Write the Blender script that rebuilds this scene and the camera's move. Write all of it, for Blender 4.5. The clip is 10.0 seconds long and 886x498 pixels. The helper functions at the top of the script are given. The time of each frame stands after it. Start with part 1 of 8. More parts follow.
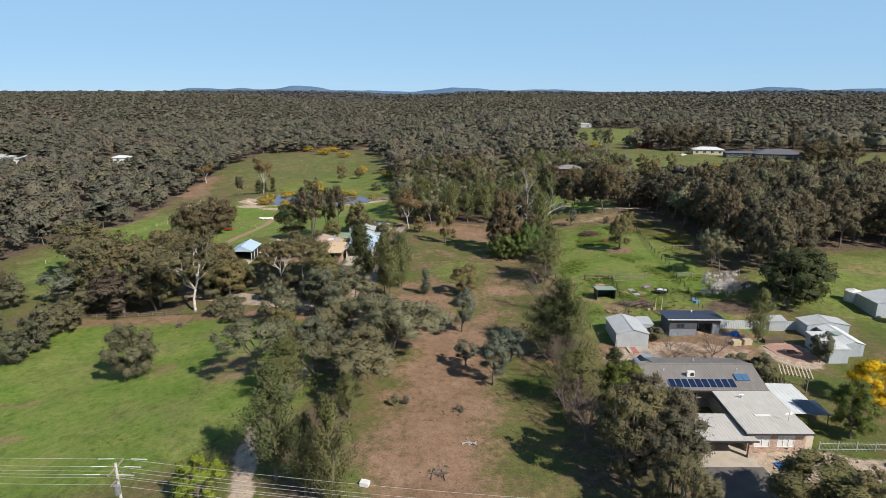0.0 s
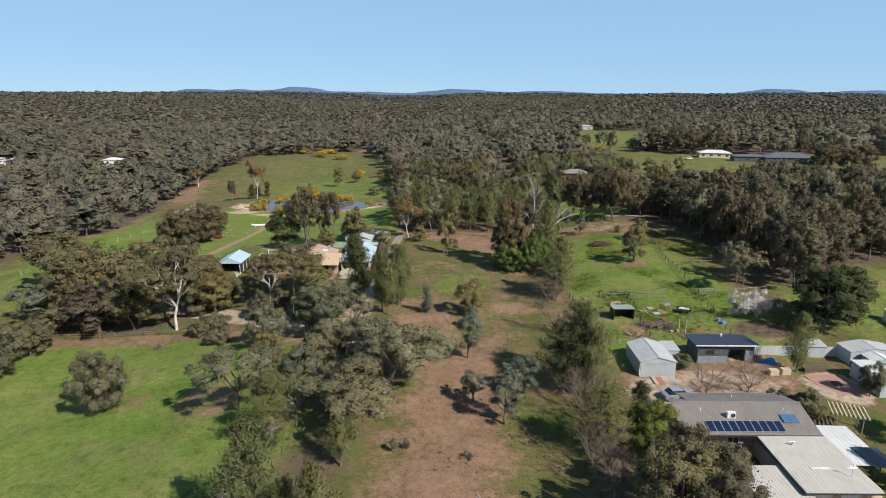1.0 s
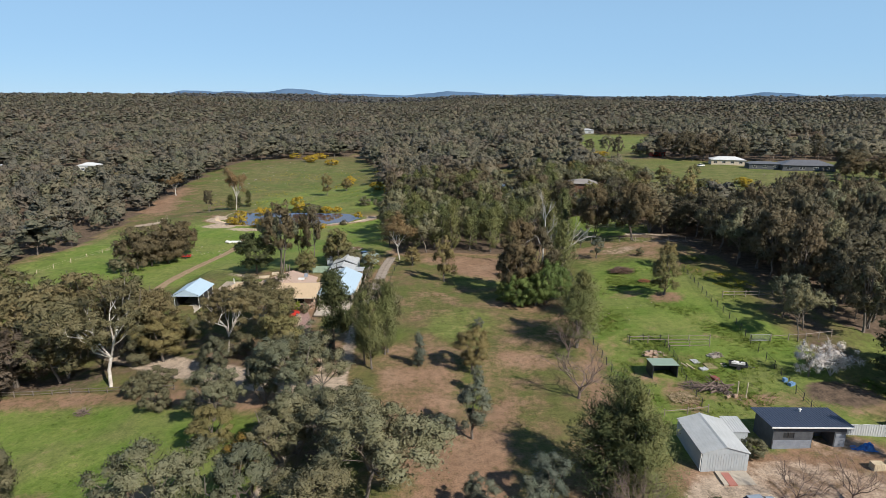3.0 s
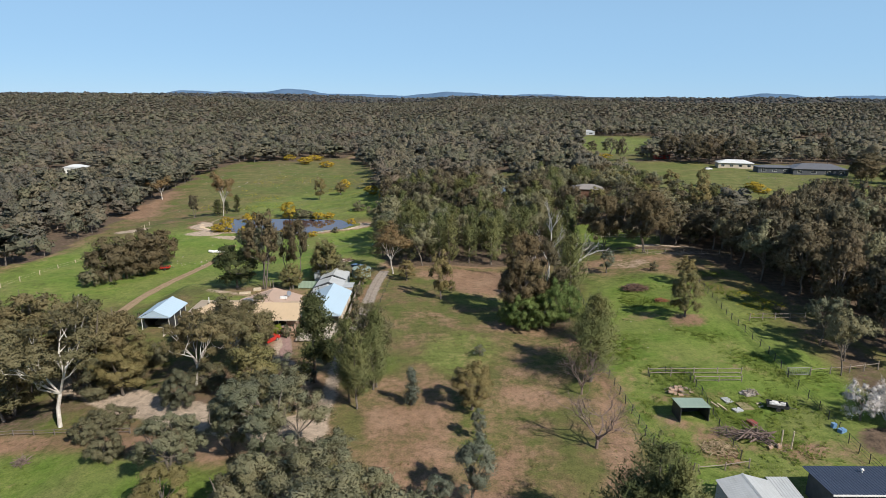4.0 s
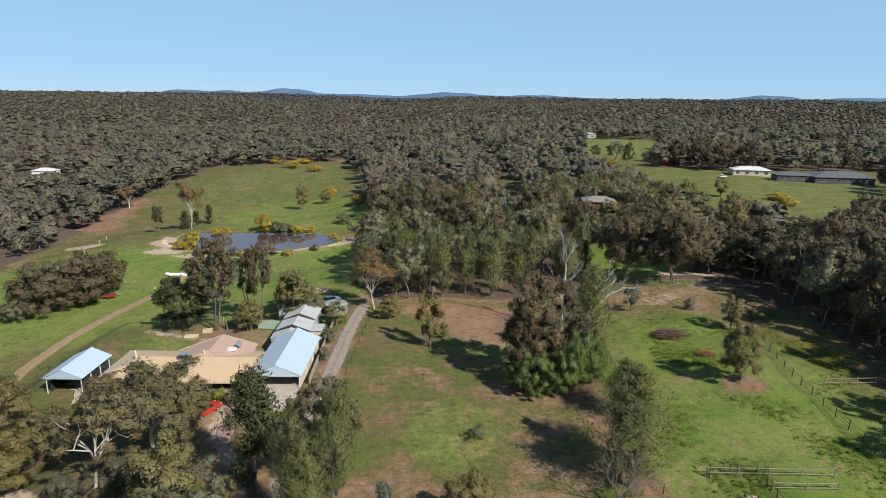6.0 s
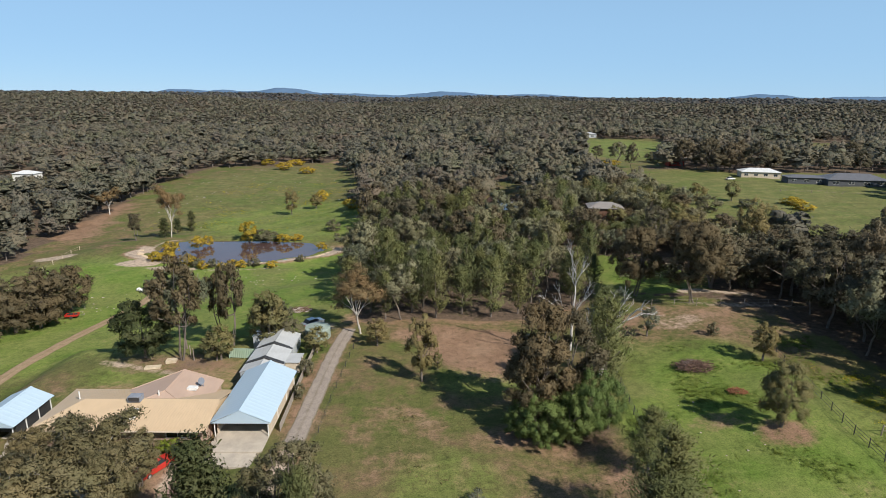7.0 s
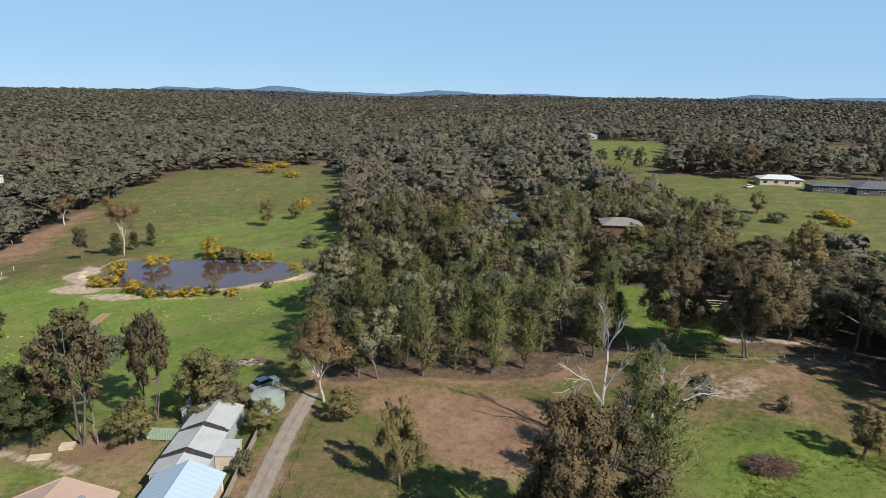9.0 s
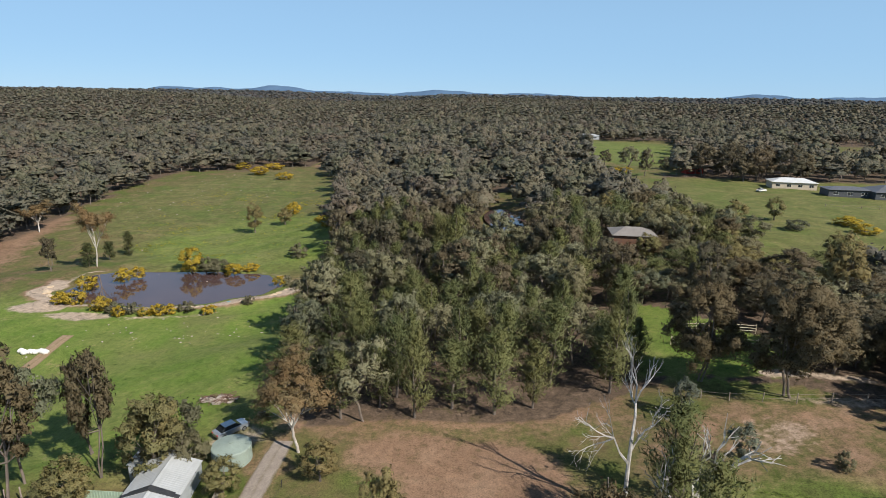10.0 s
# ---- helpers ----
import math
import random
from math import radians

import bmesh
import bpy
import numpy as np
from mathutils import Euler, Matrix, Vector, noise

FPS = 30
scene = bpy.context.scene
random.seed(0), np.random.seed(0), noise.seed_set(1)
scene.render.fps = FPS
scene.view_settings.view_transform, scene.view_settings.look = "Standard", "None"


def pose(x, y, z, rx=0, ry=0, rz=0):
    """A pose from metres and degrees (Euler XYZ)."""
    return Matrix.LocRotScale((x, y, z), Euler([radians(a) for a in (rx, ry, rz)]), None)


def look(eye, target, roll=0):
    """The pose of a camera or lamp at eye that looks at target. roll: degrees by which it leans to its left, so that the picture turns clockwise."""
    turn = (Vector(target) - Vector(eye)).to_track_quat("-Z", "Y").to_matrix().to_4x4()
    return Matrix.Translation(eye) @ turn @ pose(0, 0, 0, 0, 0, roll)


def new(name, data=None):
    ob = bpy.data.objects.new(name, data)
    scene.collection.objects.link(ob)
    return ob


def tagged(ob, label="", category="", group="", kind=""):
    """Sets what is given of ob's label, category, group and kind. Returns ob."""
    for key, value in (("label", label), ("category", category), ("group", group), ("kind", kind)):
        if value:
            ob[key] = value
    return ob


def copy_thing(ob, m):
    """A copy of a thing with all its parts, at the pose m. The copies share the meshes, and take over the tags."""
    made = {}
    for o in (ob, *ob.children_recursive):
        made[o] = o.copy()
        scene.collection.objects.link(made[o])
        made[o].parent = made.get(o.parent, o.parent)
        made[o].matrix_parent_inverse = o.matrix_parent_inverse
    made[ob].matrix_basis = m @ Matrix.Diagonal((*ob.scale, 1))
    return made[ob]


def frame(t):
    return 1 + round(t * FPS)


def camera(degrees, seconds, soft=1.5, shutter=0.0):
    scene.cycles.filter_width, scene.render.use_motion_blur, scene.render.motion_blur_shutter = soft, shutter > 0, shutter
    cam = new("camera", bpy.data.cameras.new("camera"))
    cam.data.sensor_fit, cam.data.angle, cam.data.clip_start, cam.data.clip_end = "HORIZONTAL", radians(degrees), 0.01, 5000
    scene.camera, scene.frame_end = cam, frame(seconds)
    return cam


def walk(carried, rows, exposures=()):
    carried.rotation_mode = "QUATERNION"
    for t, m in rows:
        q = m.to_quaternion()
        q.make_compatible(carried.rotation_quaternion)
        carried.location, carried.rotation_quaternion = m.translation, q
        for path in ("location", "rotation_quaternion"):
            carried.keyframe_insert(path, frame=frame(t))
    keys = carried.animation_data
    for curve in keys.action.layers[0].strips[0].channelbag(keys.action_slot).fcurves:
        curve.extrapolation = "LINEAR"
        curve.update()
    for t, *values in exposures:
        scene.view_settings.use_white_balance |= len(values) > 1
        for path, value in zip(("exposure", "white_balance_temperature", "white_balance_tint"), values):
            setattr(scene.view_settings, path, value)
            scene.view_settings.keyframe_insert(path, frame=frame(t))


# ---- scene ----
cam = camera(74.4, 10.0, soft=0.62)
# seconds, eye, heading, lean
ROWS = [
    (0.0, (1.643, 0.656, 41.766), (-0.021, 1.932, -0.515), 0.0),
    (0.5, (1.075, 5.761, 41.773), (-0.019, 1.932, -0.515), 0.1),
    (1.0, (0.612, 10.963, 41.738), (-0.015, 1.934, -0.511), 0.1),
    (1.5, (0.340, 16.431, 41.737), (-0.012, 1.935, -0.508), 0.2),
    (2.0, (0.258, 22.063, 41.731), (-0.009, 1.935, -0.507), 0.2),
    (2.5, (0.272, 27.776, 41.750), (-0.005, 1.936, -0.505), 0.2),
    (4.0, (0.645, 45.798, 41.796), (0.004, 1.936, -0.502), 0.4),
    (4.5, (0.820, 51.820, 41.761), (0.006, 1.936, -0.5), 0.4),
    (5.0, (0.958, 57.858, 41.710), (0.012, 1.936, -0.498), 0.6),
    (5.5, (1.265, 63.910, 41.795), (0.015, 1.937, -0.499), 0.7),
    (7.0, (2.541, 82.775, 42.069), (0.023, 1.936, -0.503), 0.6),
    (7.5, (2.867, 89.099, 42.054), (0.027, 1.935, -0.504), 0.7),
    (8.0, (3.218, 95.398, 42.085), (0.03, 1.934, -0.507), 0.7),
    (8.5, (3.500, 101.558, 42.102), (0.036, 1.934, -0.507), 0.7),
    (9.0, (3.792, 107.669, 42.098), (0.039, 1.935, -0.506), 0.9),
    (9.5, (4.178, 113.863, 42.055), (0.04, 1.935, -0.505), 1.0),
    (10.0, (4.552, 120.079, 42.036), (0.042, 1.934, -0.507), 0.9),
]
walk(cam, [(t, look(e, Vector(e) + 100 * Vector(d), r)) for t, e, d, r in ROWS])

# ---- light ----
SUN_AZ, SUN_EL = 133.0, 41.0          # clockwise from +y, above the ground
world = bpy.data.worlds.new("sky")
scene.world = world
world.use_nodes = True
sky = world.node_tree.nodes.new("ShaderNodeTexSky")
sky.sky_type = "NISHITA"
sky.sun_disc = False
sky.sun_elevation, sky.sun_rotation = radians(SUN_EL), radians(SUN_AZ)
sky.altitude, sky.air_density, sky.dust_density, sky.ozone_density = 1500, 0.75, 0.0, 4.0
background = world.node_tree.nodes["Background"]
background.inputs["Strength"].default_value = 0.086
haze = world.node_tree.nodes.new("ShaderNodeMix")
haze.data_type = "RGBA"
haze.inputs[7].default_value = (3.3, 5.6, 8.1, 1)       # pale haze low in the sky
world.node_tree.links.new(sky.outputs[0], haze.inputs[6])
height = world.node_tree.nodes.new("ShaderNodeSeparateXYZ")
thins = world.node_tree.nodes.new("ShaderNodeMapRange")   # the haze thins out overhead
world.node_tree.links.new(world.node_tree.nodes.new("ShaderNodeTexCoord").outputs["Generated"], height.inputs[0])
world.node_tree.links.new(height.outputs["Z"], thins.inputs["Value"])
for key, value in (("From Min", 0.1), ("From Max", 0.75), ("To Min", 0.8), ("To Max", 0.1)):
    thins.inputs[key].default_value = value
world.node_tree.links.new(thins.outputs[0], haze.inputs[0])
world.node_tree.links.new(haze.outputs[2], background.inputs["Color"])
sun = new("sun", bpy.data.lights.new("sun", "SUN"))
sun.data.energy, sun.data.angle, sun.data.color = 4.9, radians(0.5), (1.0, 0.945, 0.85)
_az, _el = radians(SUN_AZ), radians(SUN_EL)
sun.matrix_world = look((0, 0, 0), (-math.sin(_az) * math.cos(_el), -math.cos(_az) * math.cos(_el), -math.sin(_el)))
scene.view_settings.exposure = 0.35

# ---- materials ----
def nodes_of(name):
    m = bpy.data.materials.new(name)
    m.use_nodes = True
    nt = m.node_tree
    return m, nt, nt.nodes["Principled BSDF"]


def add_node(nt, kind, **values):
    n = nt.nodes.new(kind)
    for key, value in values.items():
        n.inputs[key].default_value = value
    return n


def noise_of(nt, scale, detail=4.0, rough=0.6, where=None):
    n = add_node(nt, "ShaderNodeTexNoise", Scale=scale, Detail=detail, Roughness=rough)
    if where is None:
        where = nt.nodes.new("ShaderNodeNewGeometry").outputs["Position"]
    nt.links.new(where, n.inputs["Vector"])
    return n.outputs["Fac"]


def ramp_of(nt, fac, stops):
    r = nt.nodes.new("ShaderNodeValToRGB")
    while len(r.color_ramp.elements) < len(stops):
        r.color_ramp.elements.new(0.5)
    for e, (at, c) in zip(r.color_ramp.elements, stops):
        e.position, e.color = at, (*c, 1) if len(c) == 3 else c
    nt.links.new(fac, r.inputs["Fac"])
    return r.outputs["Color"]


def mix_of(nt, fac, a, b, blend="MIX"):
    m = nt.nodes.new("ShaderNodeMix")
    m.data_type, m.blend_type = "RGBA", blend
    for sock, value in ((m.inputs[0], fac), (m.inputs[6], a), (m.inputs[7], b)):
        if isinstance(value, (int, float)):
            sock.default_value = value
        elif isinstance(value, tuple):
            sock.default_value = (*value, 1)
        else:
            nt.links.new(value, sock)
    return m.outputs[2]


def math_of(nt, op, a, b=0.0, clamp=False):
    m = nt.nodes.new("ShaderNodeMath")
    m.operation, m.use_clamp = op, clamp
    for sock, value in zip(m.inputs, (a, b)):
        if isinstance(value, (int, float)):
            sock.default_value = value
        else:
            nt.links.new(value, sock)
    return m.outputs[0]


def bump_of(nt, height, strength, distance, bsdf):
    b = add_node(nt, "ShaderNodeBump", Strength=strength, Distance=distance)
    nt.links.new(height, b.inputs["Height"])
    nt.links.new(b.outputs[0], bsdf.inputs["Normal"])


def surface(name, a, b, rough=0.7, metal=0.0, scale=1.5, fine=14.0, bump=0.15, spec=0.5):
    """Two tones in large patches, with a fine grain over them."""
    m, nt, p = nodes_of(name)
    big, small = noise_of(nt, scale, 5), noise_of(nt, fine, 3)
    c = mix_of(nt, ramp_of(nt, big, [(0.35, (0, 0, 0)), (0.65, (1, 1, 1))]), a, b)
    c = mix_of(nt, 0.35, c, ramp_of(nt, small, [(0.3, (0.45, 0.45, 0.45)), (0.7, (1, 1, 1))]), "MULTIPLY")
    nt.links.new(c, p.inputs["Base Color"])
    p.inputs["Roughness"].default_value, p.inputs["Metallic"].default_value = rough, metal
    p.inputs["Specular IOR Level"].default_value = spec
    if bump:
        bump_of(nt, small, bump, 0.03, p)
    return m


def roof_metal(name, a, b, rough=0.45, streak=0.5, metal=0.0):
    """Painted steel sheet, with run-off streaks down the slope and faded patches."""
    m, nt, p = nodes_of(name)
    tc = nt.nodes.new("ShaderNodeTexCoord").outputs["Object"]
    mp = add_node(nt, "ShaderNodeMapping", Scale=(3.0, 0.25, 0.6))
    nt.links.new(tc, mp.inputs["Vector"])
    s = noise_of(nt, 2.2, 5, 0.65, mp.outputs[0])
    c = mix_of(nt, ramp_of(nt, s, [(0.35, (0, 0, 0)), (0.7, (1, 1, 1))]), a, b)
    c = mix_of(nt, streak * 0.5, c, ramp_of(nt, noise_of(nt, 0.5, 3), [(0.3, (0.55, 0.53, 0.5)), (0.6, (1, 1, 1))]), "MULTIPLY")
    nt.links.new(c, p.inputs["Base Color"])
    p.inputs["Roughness"].default_value, p.inputs["Metallic"].default_value = rough, metal
    return m


def leaf(name, a, b, young, glow=0.3, stuff=False, gaps=8.5, open_to=0.49):
    """Leaf sprays with gaps between the leaves: two greens in clumps, some young growth, a tint for each tree, light let through."""
    m, nt, p = nodes_of(name)
    geo = nt.nodes.new("ShaderNodeNewGeometry")
    if stuff:
        at = nt.nodes.new("ShaderNodeAttribute")
        at.attribute_name = "tint"
        tree, place = at.outputs["Fac"], geo.outputs["Position"]
    else:
        tree = nt.nodes.new("ShaderNodeObjectInfo").outputs["Random"]
        place = nt.nodes.new("ShaderNodeTexCoord").outputs["Object"]
    clump = noise_of(nt, 0.55, 3, 0.6, place)
    c = mix_of(nt, ramp_of(nt, clump, [(0.38, (0, 0, 0)), (0.62, (1, 1, 1))]), a, b)
    c = mix_of(nt, ramp_of(nt, tree, [(0.5, (0, 0, 0)), (1.0, (0.45, 0.45, 0.45))]), c, young)
    lo, hi = (0.9, 1.08) if stuff else (0.93, 1.06)
    shade = ramp_of(nt, geo.outputs["Random Per Island"], [(0.0, (lo, lo, lo)), (1.0, (hi, hi, hi))])
    c = mix_of(nt, 1.0, c, shade, "MULTIPLY")
    if stuff:
        grain = ramp_of(nt, noise_of(nt, 1.0, 2, 0.6, place), [(0.3, (0.84, 0.84, 0.83)), (0.5, (1.0, 1.0, 1.0)), (0.7, (1.1, 1.1, 1.09))])
        c = mix_of(nt, 1.0, c, grain, "MULTIPLY")
    tones = [(0.0, (0.78, 0.8, 0.82)), (0.5, (1.05, 1.0, 0.95)), (1.0, (1.0, 0.95, 0.9))]
    if stuff:
        tones = [(0.0, (0.72, 0.76, 0.72)), (0.2, (1.02, 1.06, 0.92)), (0.4, (0.84, 0.84, 0.9)), (0.6, (1.12, 1.08, 0.97)), (0.8, (0.92, 0.88, 0.92)), (1.0, (1.12, 1.0, 0.94))]
    c = mix_of(nt, 1.0, c, ramp_of(nt, tree, tones), "MULTIPLY")
    nt.links.new(c, p.inputs["Base Color"])
    p.inputs["Roughness"].default_value = 0.6
    p.inputs["Specular IOR Level"].default_value = 0.12
    tr = nt.nodes.new("ShaderNodeBsdfTranslucent")
    nt.links.new(c, tr.inputs["Color"])
    mx = nt.nodes.new("ShaderNodeMixShader")
    mx.inputs[0].default_value = glow
    nt.links.new(p.outputs[0], mx.inputs[1])
    nt.links.new(tr.outputs[0], mx.inputs[2])
    if stuff:
        bump_of(nt, noise_of(nt, 1.3, 3, 0.65, place), 0.6, 0.5, p)
    gap = nt.nodes.new("ShaderNodeBsdfTransparent")
    leaves = ramp_of(nt, noise_of(nt, gaps, 2.0, 0.6, place), [(open_to - 0.05, (0, 0, 0)), (open_to, (1, 1, 1))])
    spray = nt.nodes.new("ShaderNodeMixShader")
    nt.links.new(leaves, spray.inputs[0])
    nt.links.new(gap.outputs[0], spray.inputs[1])
    nt.links.new(mx.outputs[0], spray.inputs[2])
    nt.links.new(spray.outputs[0], nt.nodes["Material Output"].inputs["Surface"])
    return m


LEAF = {
    "gum": leaf("gum_leaves", (0.185, 0.192, 0.117), (0.242, 0.240, 0.152), (0.240, 0.209, 0.119)),
    "tan": leaf("olive_gum_leaves", (0.164, 0.153, 0.081), (0.212, 0.186, 0.102), (0.223, 0.176, 0.092)),
    "wood": leaf("dark_gum_leaves", (0.118, 0.112, 0.072), (0.156, 0.136, 0.092), (0.17, 0.128, 0.082)),
    "casu": leaf("sheoak_needles", (0.139, 0.161, 0.067), (0.187, 0.197, 0.086), (0.181, 0.172, 0.076)),
    "round": leaf("dense_leaves", (0.144, 0.146, 0.089), (0.19, 0.183, 0.114), (0.178, 0.164, 0.099)),
    "bronze": leaf("bronze_leaves", (0.235, 0.165, 0.088), (0.2, 0.17, 0.094), (0.27, 0.165, 0.078)),
    "olive": leaf("olive_leaves", (0.181, 0.176, 0.077), (0.239, 0.211, 0.097), (0.239, 0.181, 0.088)),
    "blue": leaf("blue_gum_leaves", (0.132, 0.157, 0.120), (0.193, 0.205, 0.157), (0.181, 0.181, 0.132)),
    "dark": leaf("dark_leaves", (0.069, 0.085, 0.035), (0.098, 0.106, 0.046), (0.115, 0.106, 0.05)),
    "pepper": leaf("pepper_leaves", (0.121, 0.176, 0.056), (0.160, 0.219, 0.072), (0.163, 0.210, 0.073)),
    "brown": leaf("brown_leaves", (0.125, 0.105, 0.063), (0.166, 0.136, 0.079), (0.192, 0.121, 0.059)),
    "umber": leaf("brown_gum_leaves", (0.120, 0.105, 0.063), (0.149, 0.125, 0.077), (0.160, 0.122, 0.068)),
    "purple": leaf("purple_leaves", (0.115, 0.092, 0.07), (0.145, 0.115, 0.088), (0.15, 0.11, 0.08)),
    "orange": leaf("rusty_leaves", (0.241, 0.169, 0.048), (0.332, 0.226, 0.067), (0.346, 0.186, 0.067)),
    "lime": leaf("lime_leaves", (0.181, 0.241, 0.036), (0.266, 0.319, 0.053), (0.266, 0.293, 0.067)),
    "weed": leaf("lush_weeds", (0.091, 0.156, 0.026), (0.143, 0.195, 0.039), (0.182, 0.195, 0.052)),
    "tussock": leaf("dry_tussock", (0.2, 0.17, 0.08), (0.14, 0.13, 0.055), (0.22, 0.18, 0.1)),
    "flower": leaf("yellow_flowers", (0.5, 0.42, 0.03), (0.34, 0.33, 0.04), (0.4, 0.36, 0.04)),
    "wattle": leaf("wattle_blossom", (0.56, 0.4, 0.045), (0.44, 0.33, 0.055), (0.25, 0.23, 0.06)),
    "lemon": leaf("golden_blossom", (0.807, 0.570, 0.019), (0.665, 0.475, 0.028), (0.712, 0.475, 0.028)),
    "blossom": leaf("white_blossom", (0.8, 0.77, 0.76), (0.7, 0.67, 0.67), (0.74, 0.7, 0.7)),
    "camph": leaf("glossy_green_leaves", (0.108, 0.143, 0.036), (0.153, 0.183, 0.048), (0.162, 0.170, 0.048)),
}
WOOD_LEAF = leaf("woodland_leaves", (0.148, 0.147, 0.109), (0.192, 0.172, 0.13), (0.211, 0.167, 0.128), 0.35, True, 1.3, 0.45)
FAR_LEAF = leaf("distant_leaves", (0.148, 0.147, 0.109), (0.192, 0.172, 0.13), (0.211, 0.167, 0.128), 0.35, True, 0.5, 0.4)
# farthest ring: distance haze is put into the cool grey leaf colour
HAZED_RIDGE_LEAF = leaf("hazed_ridge_leaves", (0.092, 0.098, 0.096), (0.112, 0.112, 0.11), (0.12, 0.108, 0.105), 0.3, True, 0.25, 0.36)
BARK = surface("grey_bark", (0.2, 0.16, 0.13), (0.12, 0.1, 0.085), 0.9, scale=0.8, fine=9)
PALE = surface("pale_gum_bark", (0.62, 0.58, 0.52), (0.4, 0.34, 0.29), 0.8, scale=0.9, fine=6)
DEADWOOD = surface("bleached_deadwood", (0.62, 0.58, 0.54), (0.44, 0.4, 0.37), 0.9, scale=0.9, fine=7)
TWIG = surface("bare_twigs", (0.23, 0.165, 0.14), (0.16, 0.115, 0.095), 0.9)
PILE = surface("dead_sticks", (0.135, 0.08, 0.058), (0.19, 0.115, 0.082), 0.95)
DRY_LEAF = surface("dry_leaf_heap", (0.3, 0.12, 0.05), (0.2, 0.09, 0.045), 0.95)
TIMBER = surface("weathered_timber", (0.34, 0.28, 0.23), (0.22, 0.18, 0.15), 0.9)
NEWTIMBER = surface("pale_timber", (0.62, 0.52, 0.38), (0.5, 0.4, 0.28), 0.8)
DARKSTEEL = surface("dark_steel", (0.03, 0.03, 0.033), (0.05, 0.05, 0.05), 0.5)
STEEL = surface("galvanised_steel", (0.5, 0.51, 0.52), (0.38, 0.39, 0.4), 0.4, 0.6)
CONCRETE = surface("concrete", (0.5, 0.43, 0.35), (0.38, 0.33, 0.27), 0.9, scale=0.6)
WHITE = surface("white_paint", (0.8, 0.79, 0.76), (0.68, 0.66, 0.62), 0.5)
CREAM = surface("cream_render", (0.62, 0.52, 0.4), (0.52, 0.43, 0.33), 0.85)
ROOF_GREY = roof_metal("weathered_grey_sheet", (0.2, 0.178, 0.16), (0.285, 0.255, 0.232), 0.6)
ROOF_PALE = roof_metal("pale_stone_sheet", (0.521, 0.487, 0.445), (0.437, 0.403, 0.361), 0.5)
ROOF_WHITE = roof_metal("white_sheet", (0.655, 0.655, 0.638), (0.554, 0.554, 0.546), 0.45)
ROOF_SHED = roof_metal("zinc_sheet", (0.462, 0.470, 0.470), (0.378, 0.386, 0.386), 0.42)
ROOF_NAVY = roof_metal("dark_blue_sheet", (0.035, 0.045, 0.075), (0.05, 0.06, 0.09), 0.4)
ROOF_SKY = roof_metal("pale_blue_sheet", (0.39, 0.5, 0.59), (0.41, 0.515, 0.6), 0.4, 0.1)
ROOF_TAN = roof_metal("tan_sheet", (0.526, 0.388, 0.247), (0.470, 0.351, 0.229), 0.5, 0.25)
ROOF_PINK = roof_metal("dusty_pink_sheet", (0.437, 0.311, 0.235), (0.386, 0.277, 0.218), 0.5, 0.25)
ROOF_GREEN = roof_metal("faded_green_sheet", (0.24, 0.33, 0.26), (0.32, 0.38, 0.31), 0.5)
WALL_ZINC = roof_metal("zinc_wall_sheet", (0.420, 0.445, 0.462), (0.353, 0.378, 0.403), 0.5)
WALL_DARK = surface("charcoal_boards", (0.06, 0.065, 0.075), (0.085, 0.09, 0.1), 0.7)
WALL_GREY = surface("grey_boards", (0.26, 0.28, 0.32), (0.2, 0.22, 0.26), 0.7)
FENCE_GREEN = roof_metal("pale_green_fence_sheet", (0.3, 0.4, 0.3), (0.36, 0.46, 0.35), 0.5)
FENCE_WHITE = roof_metal("white_fence_sheet", (0.554, 0.563, 0.571), (0.462, 0.479, 0.487), 0.5)
BLUE_TARP = surface("blue_tarpaulin", (0.02, 0.12, 0.42), (0.03, 0.18, 0.5), 0.4)
RED_PAINT = surface("red_paint", (0.5, 0.03, 0.02), (0.4, 0.03, 0.02), 0.35)
RUBBER = surface("black_rubber", (0.02, 0.02, 0.02), (0.035, 0.035, 0.035), 0.8)
SILVER = surface("silver_car_paint", (0.5, 0.54, 0.58), (0.46, 0.5, 0.54), 0.25, 0.5, bump=0)
ROCK = surface("rubble", (0.5, 0.44, 0.38), (0.36, 0.3, 0.26), 0.9)
RUSTY = surface("rusty_iron", (0.2, 0.09, 0.05), (0.12, 0.07, 0.05), 0.8)
CURTAIN = surface("white_curtain", (0.75, 0.73, 0.7), (0.62, 0.6, 0.58), 0.9, scale=6)
PATIO = surface("red_paving", (0.42, 0.24, 0.18), (0.34, 0.2, 0.15), 0.9)


def brick_wall():
    m, nt, p = nodes_of("mottled_brickwork")
    tc = nt.nodes.new("ShaderNodeTexCoord").outputs["Object"]
    mp = add_node(nt, "ShaderNodeMapping", Rotation=(radians(90), 0, 0))
    nt.links.new(tc, mp.inputs["Vector"])
    b = add_node(nt, "ShaderNodeTexBrick", Scale=1.0, Color1=(0.3, 0.14, 0.09, 1), Color2=(0.5, 0.36, 0.28, 1), Mortar=(0.5, 0.46, 0.4, 1))
    b.inputs["Mortar Size"].default_value, b.inputs["Brick Width"].default_value, b.inputs["Row Height"].default_value = 0.01, 0.24, 0.086
    nt.links.new(mp.outputs[0], b.inputs["Vector"])
    c = mix_of(nt, 0.5, b.outputs["Color"], ramp_of(nt, noise_of(nt, 2.5), [(0.3, (0.5, 0.45, 0.4)), (0.7, (1.1, 1.05, 1))]), "MULTIPLY")
    nt.links.new(c, p.inputs["Base Color"])
    p.inputs["Roughness"].default_value = 0.9
    bump_of(nt, b.outputs["Fac"], -0.3, 0.02, p)
    return m


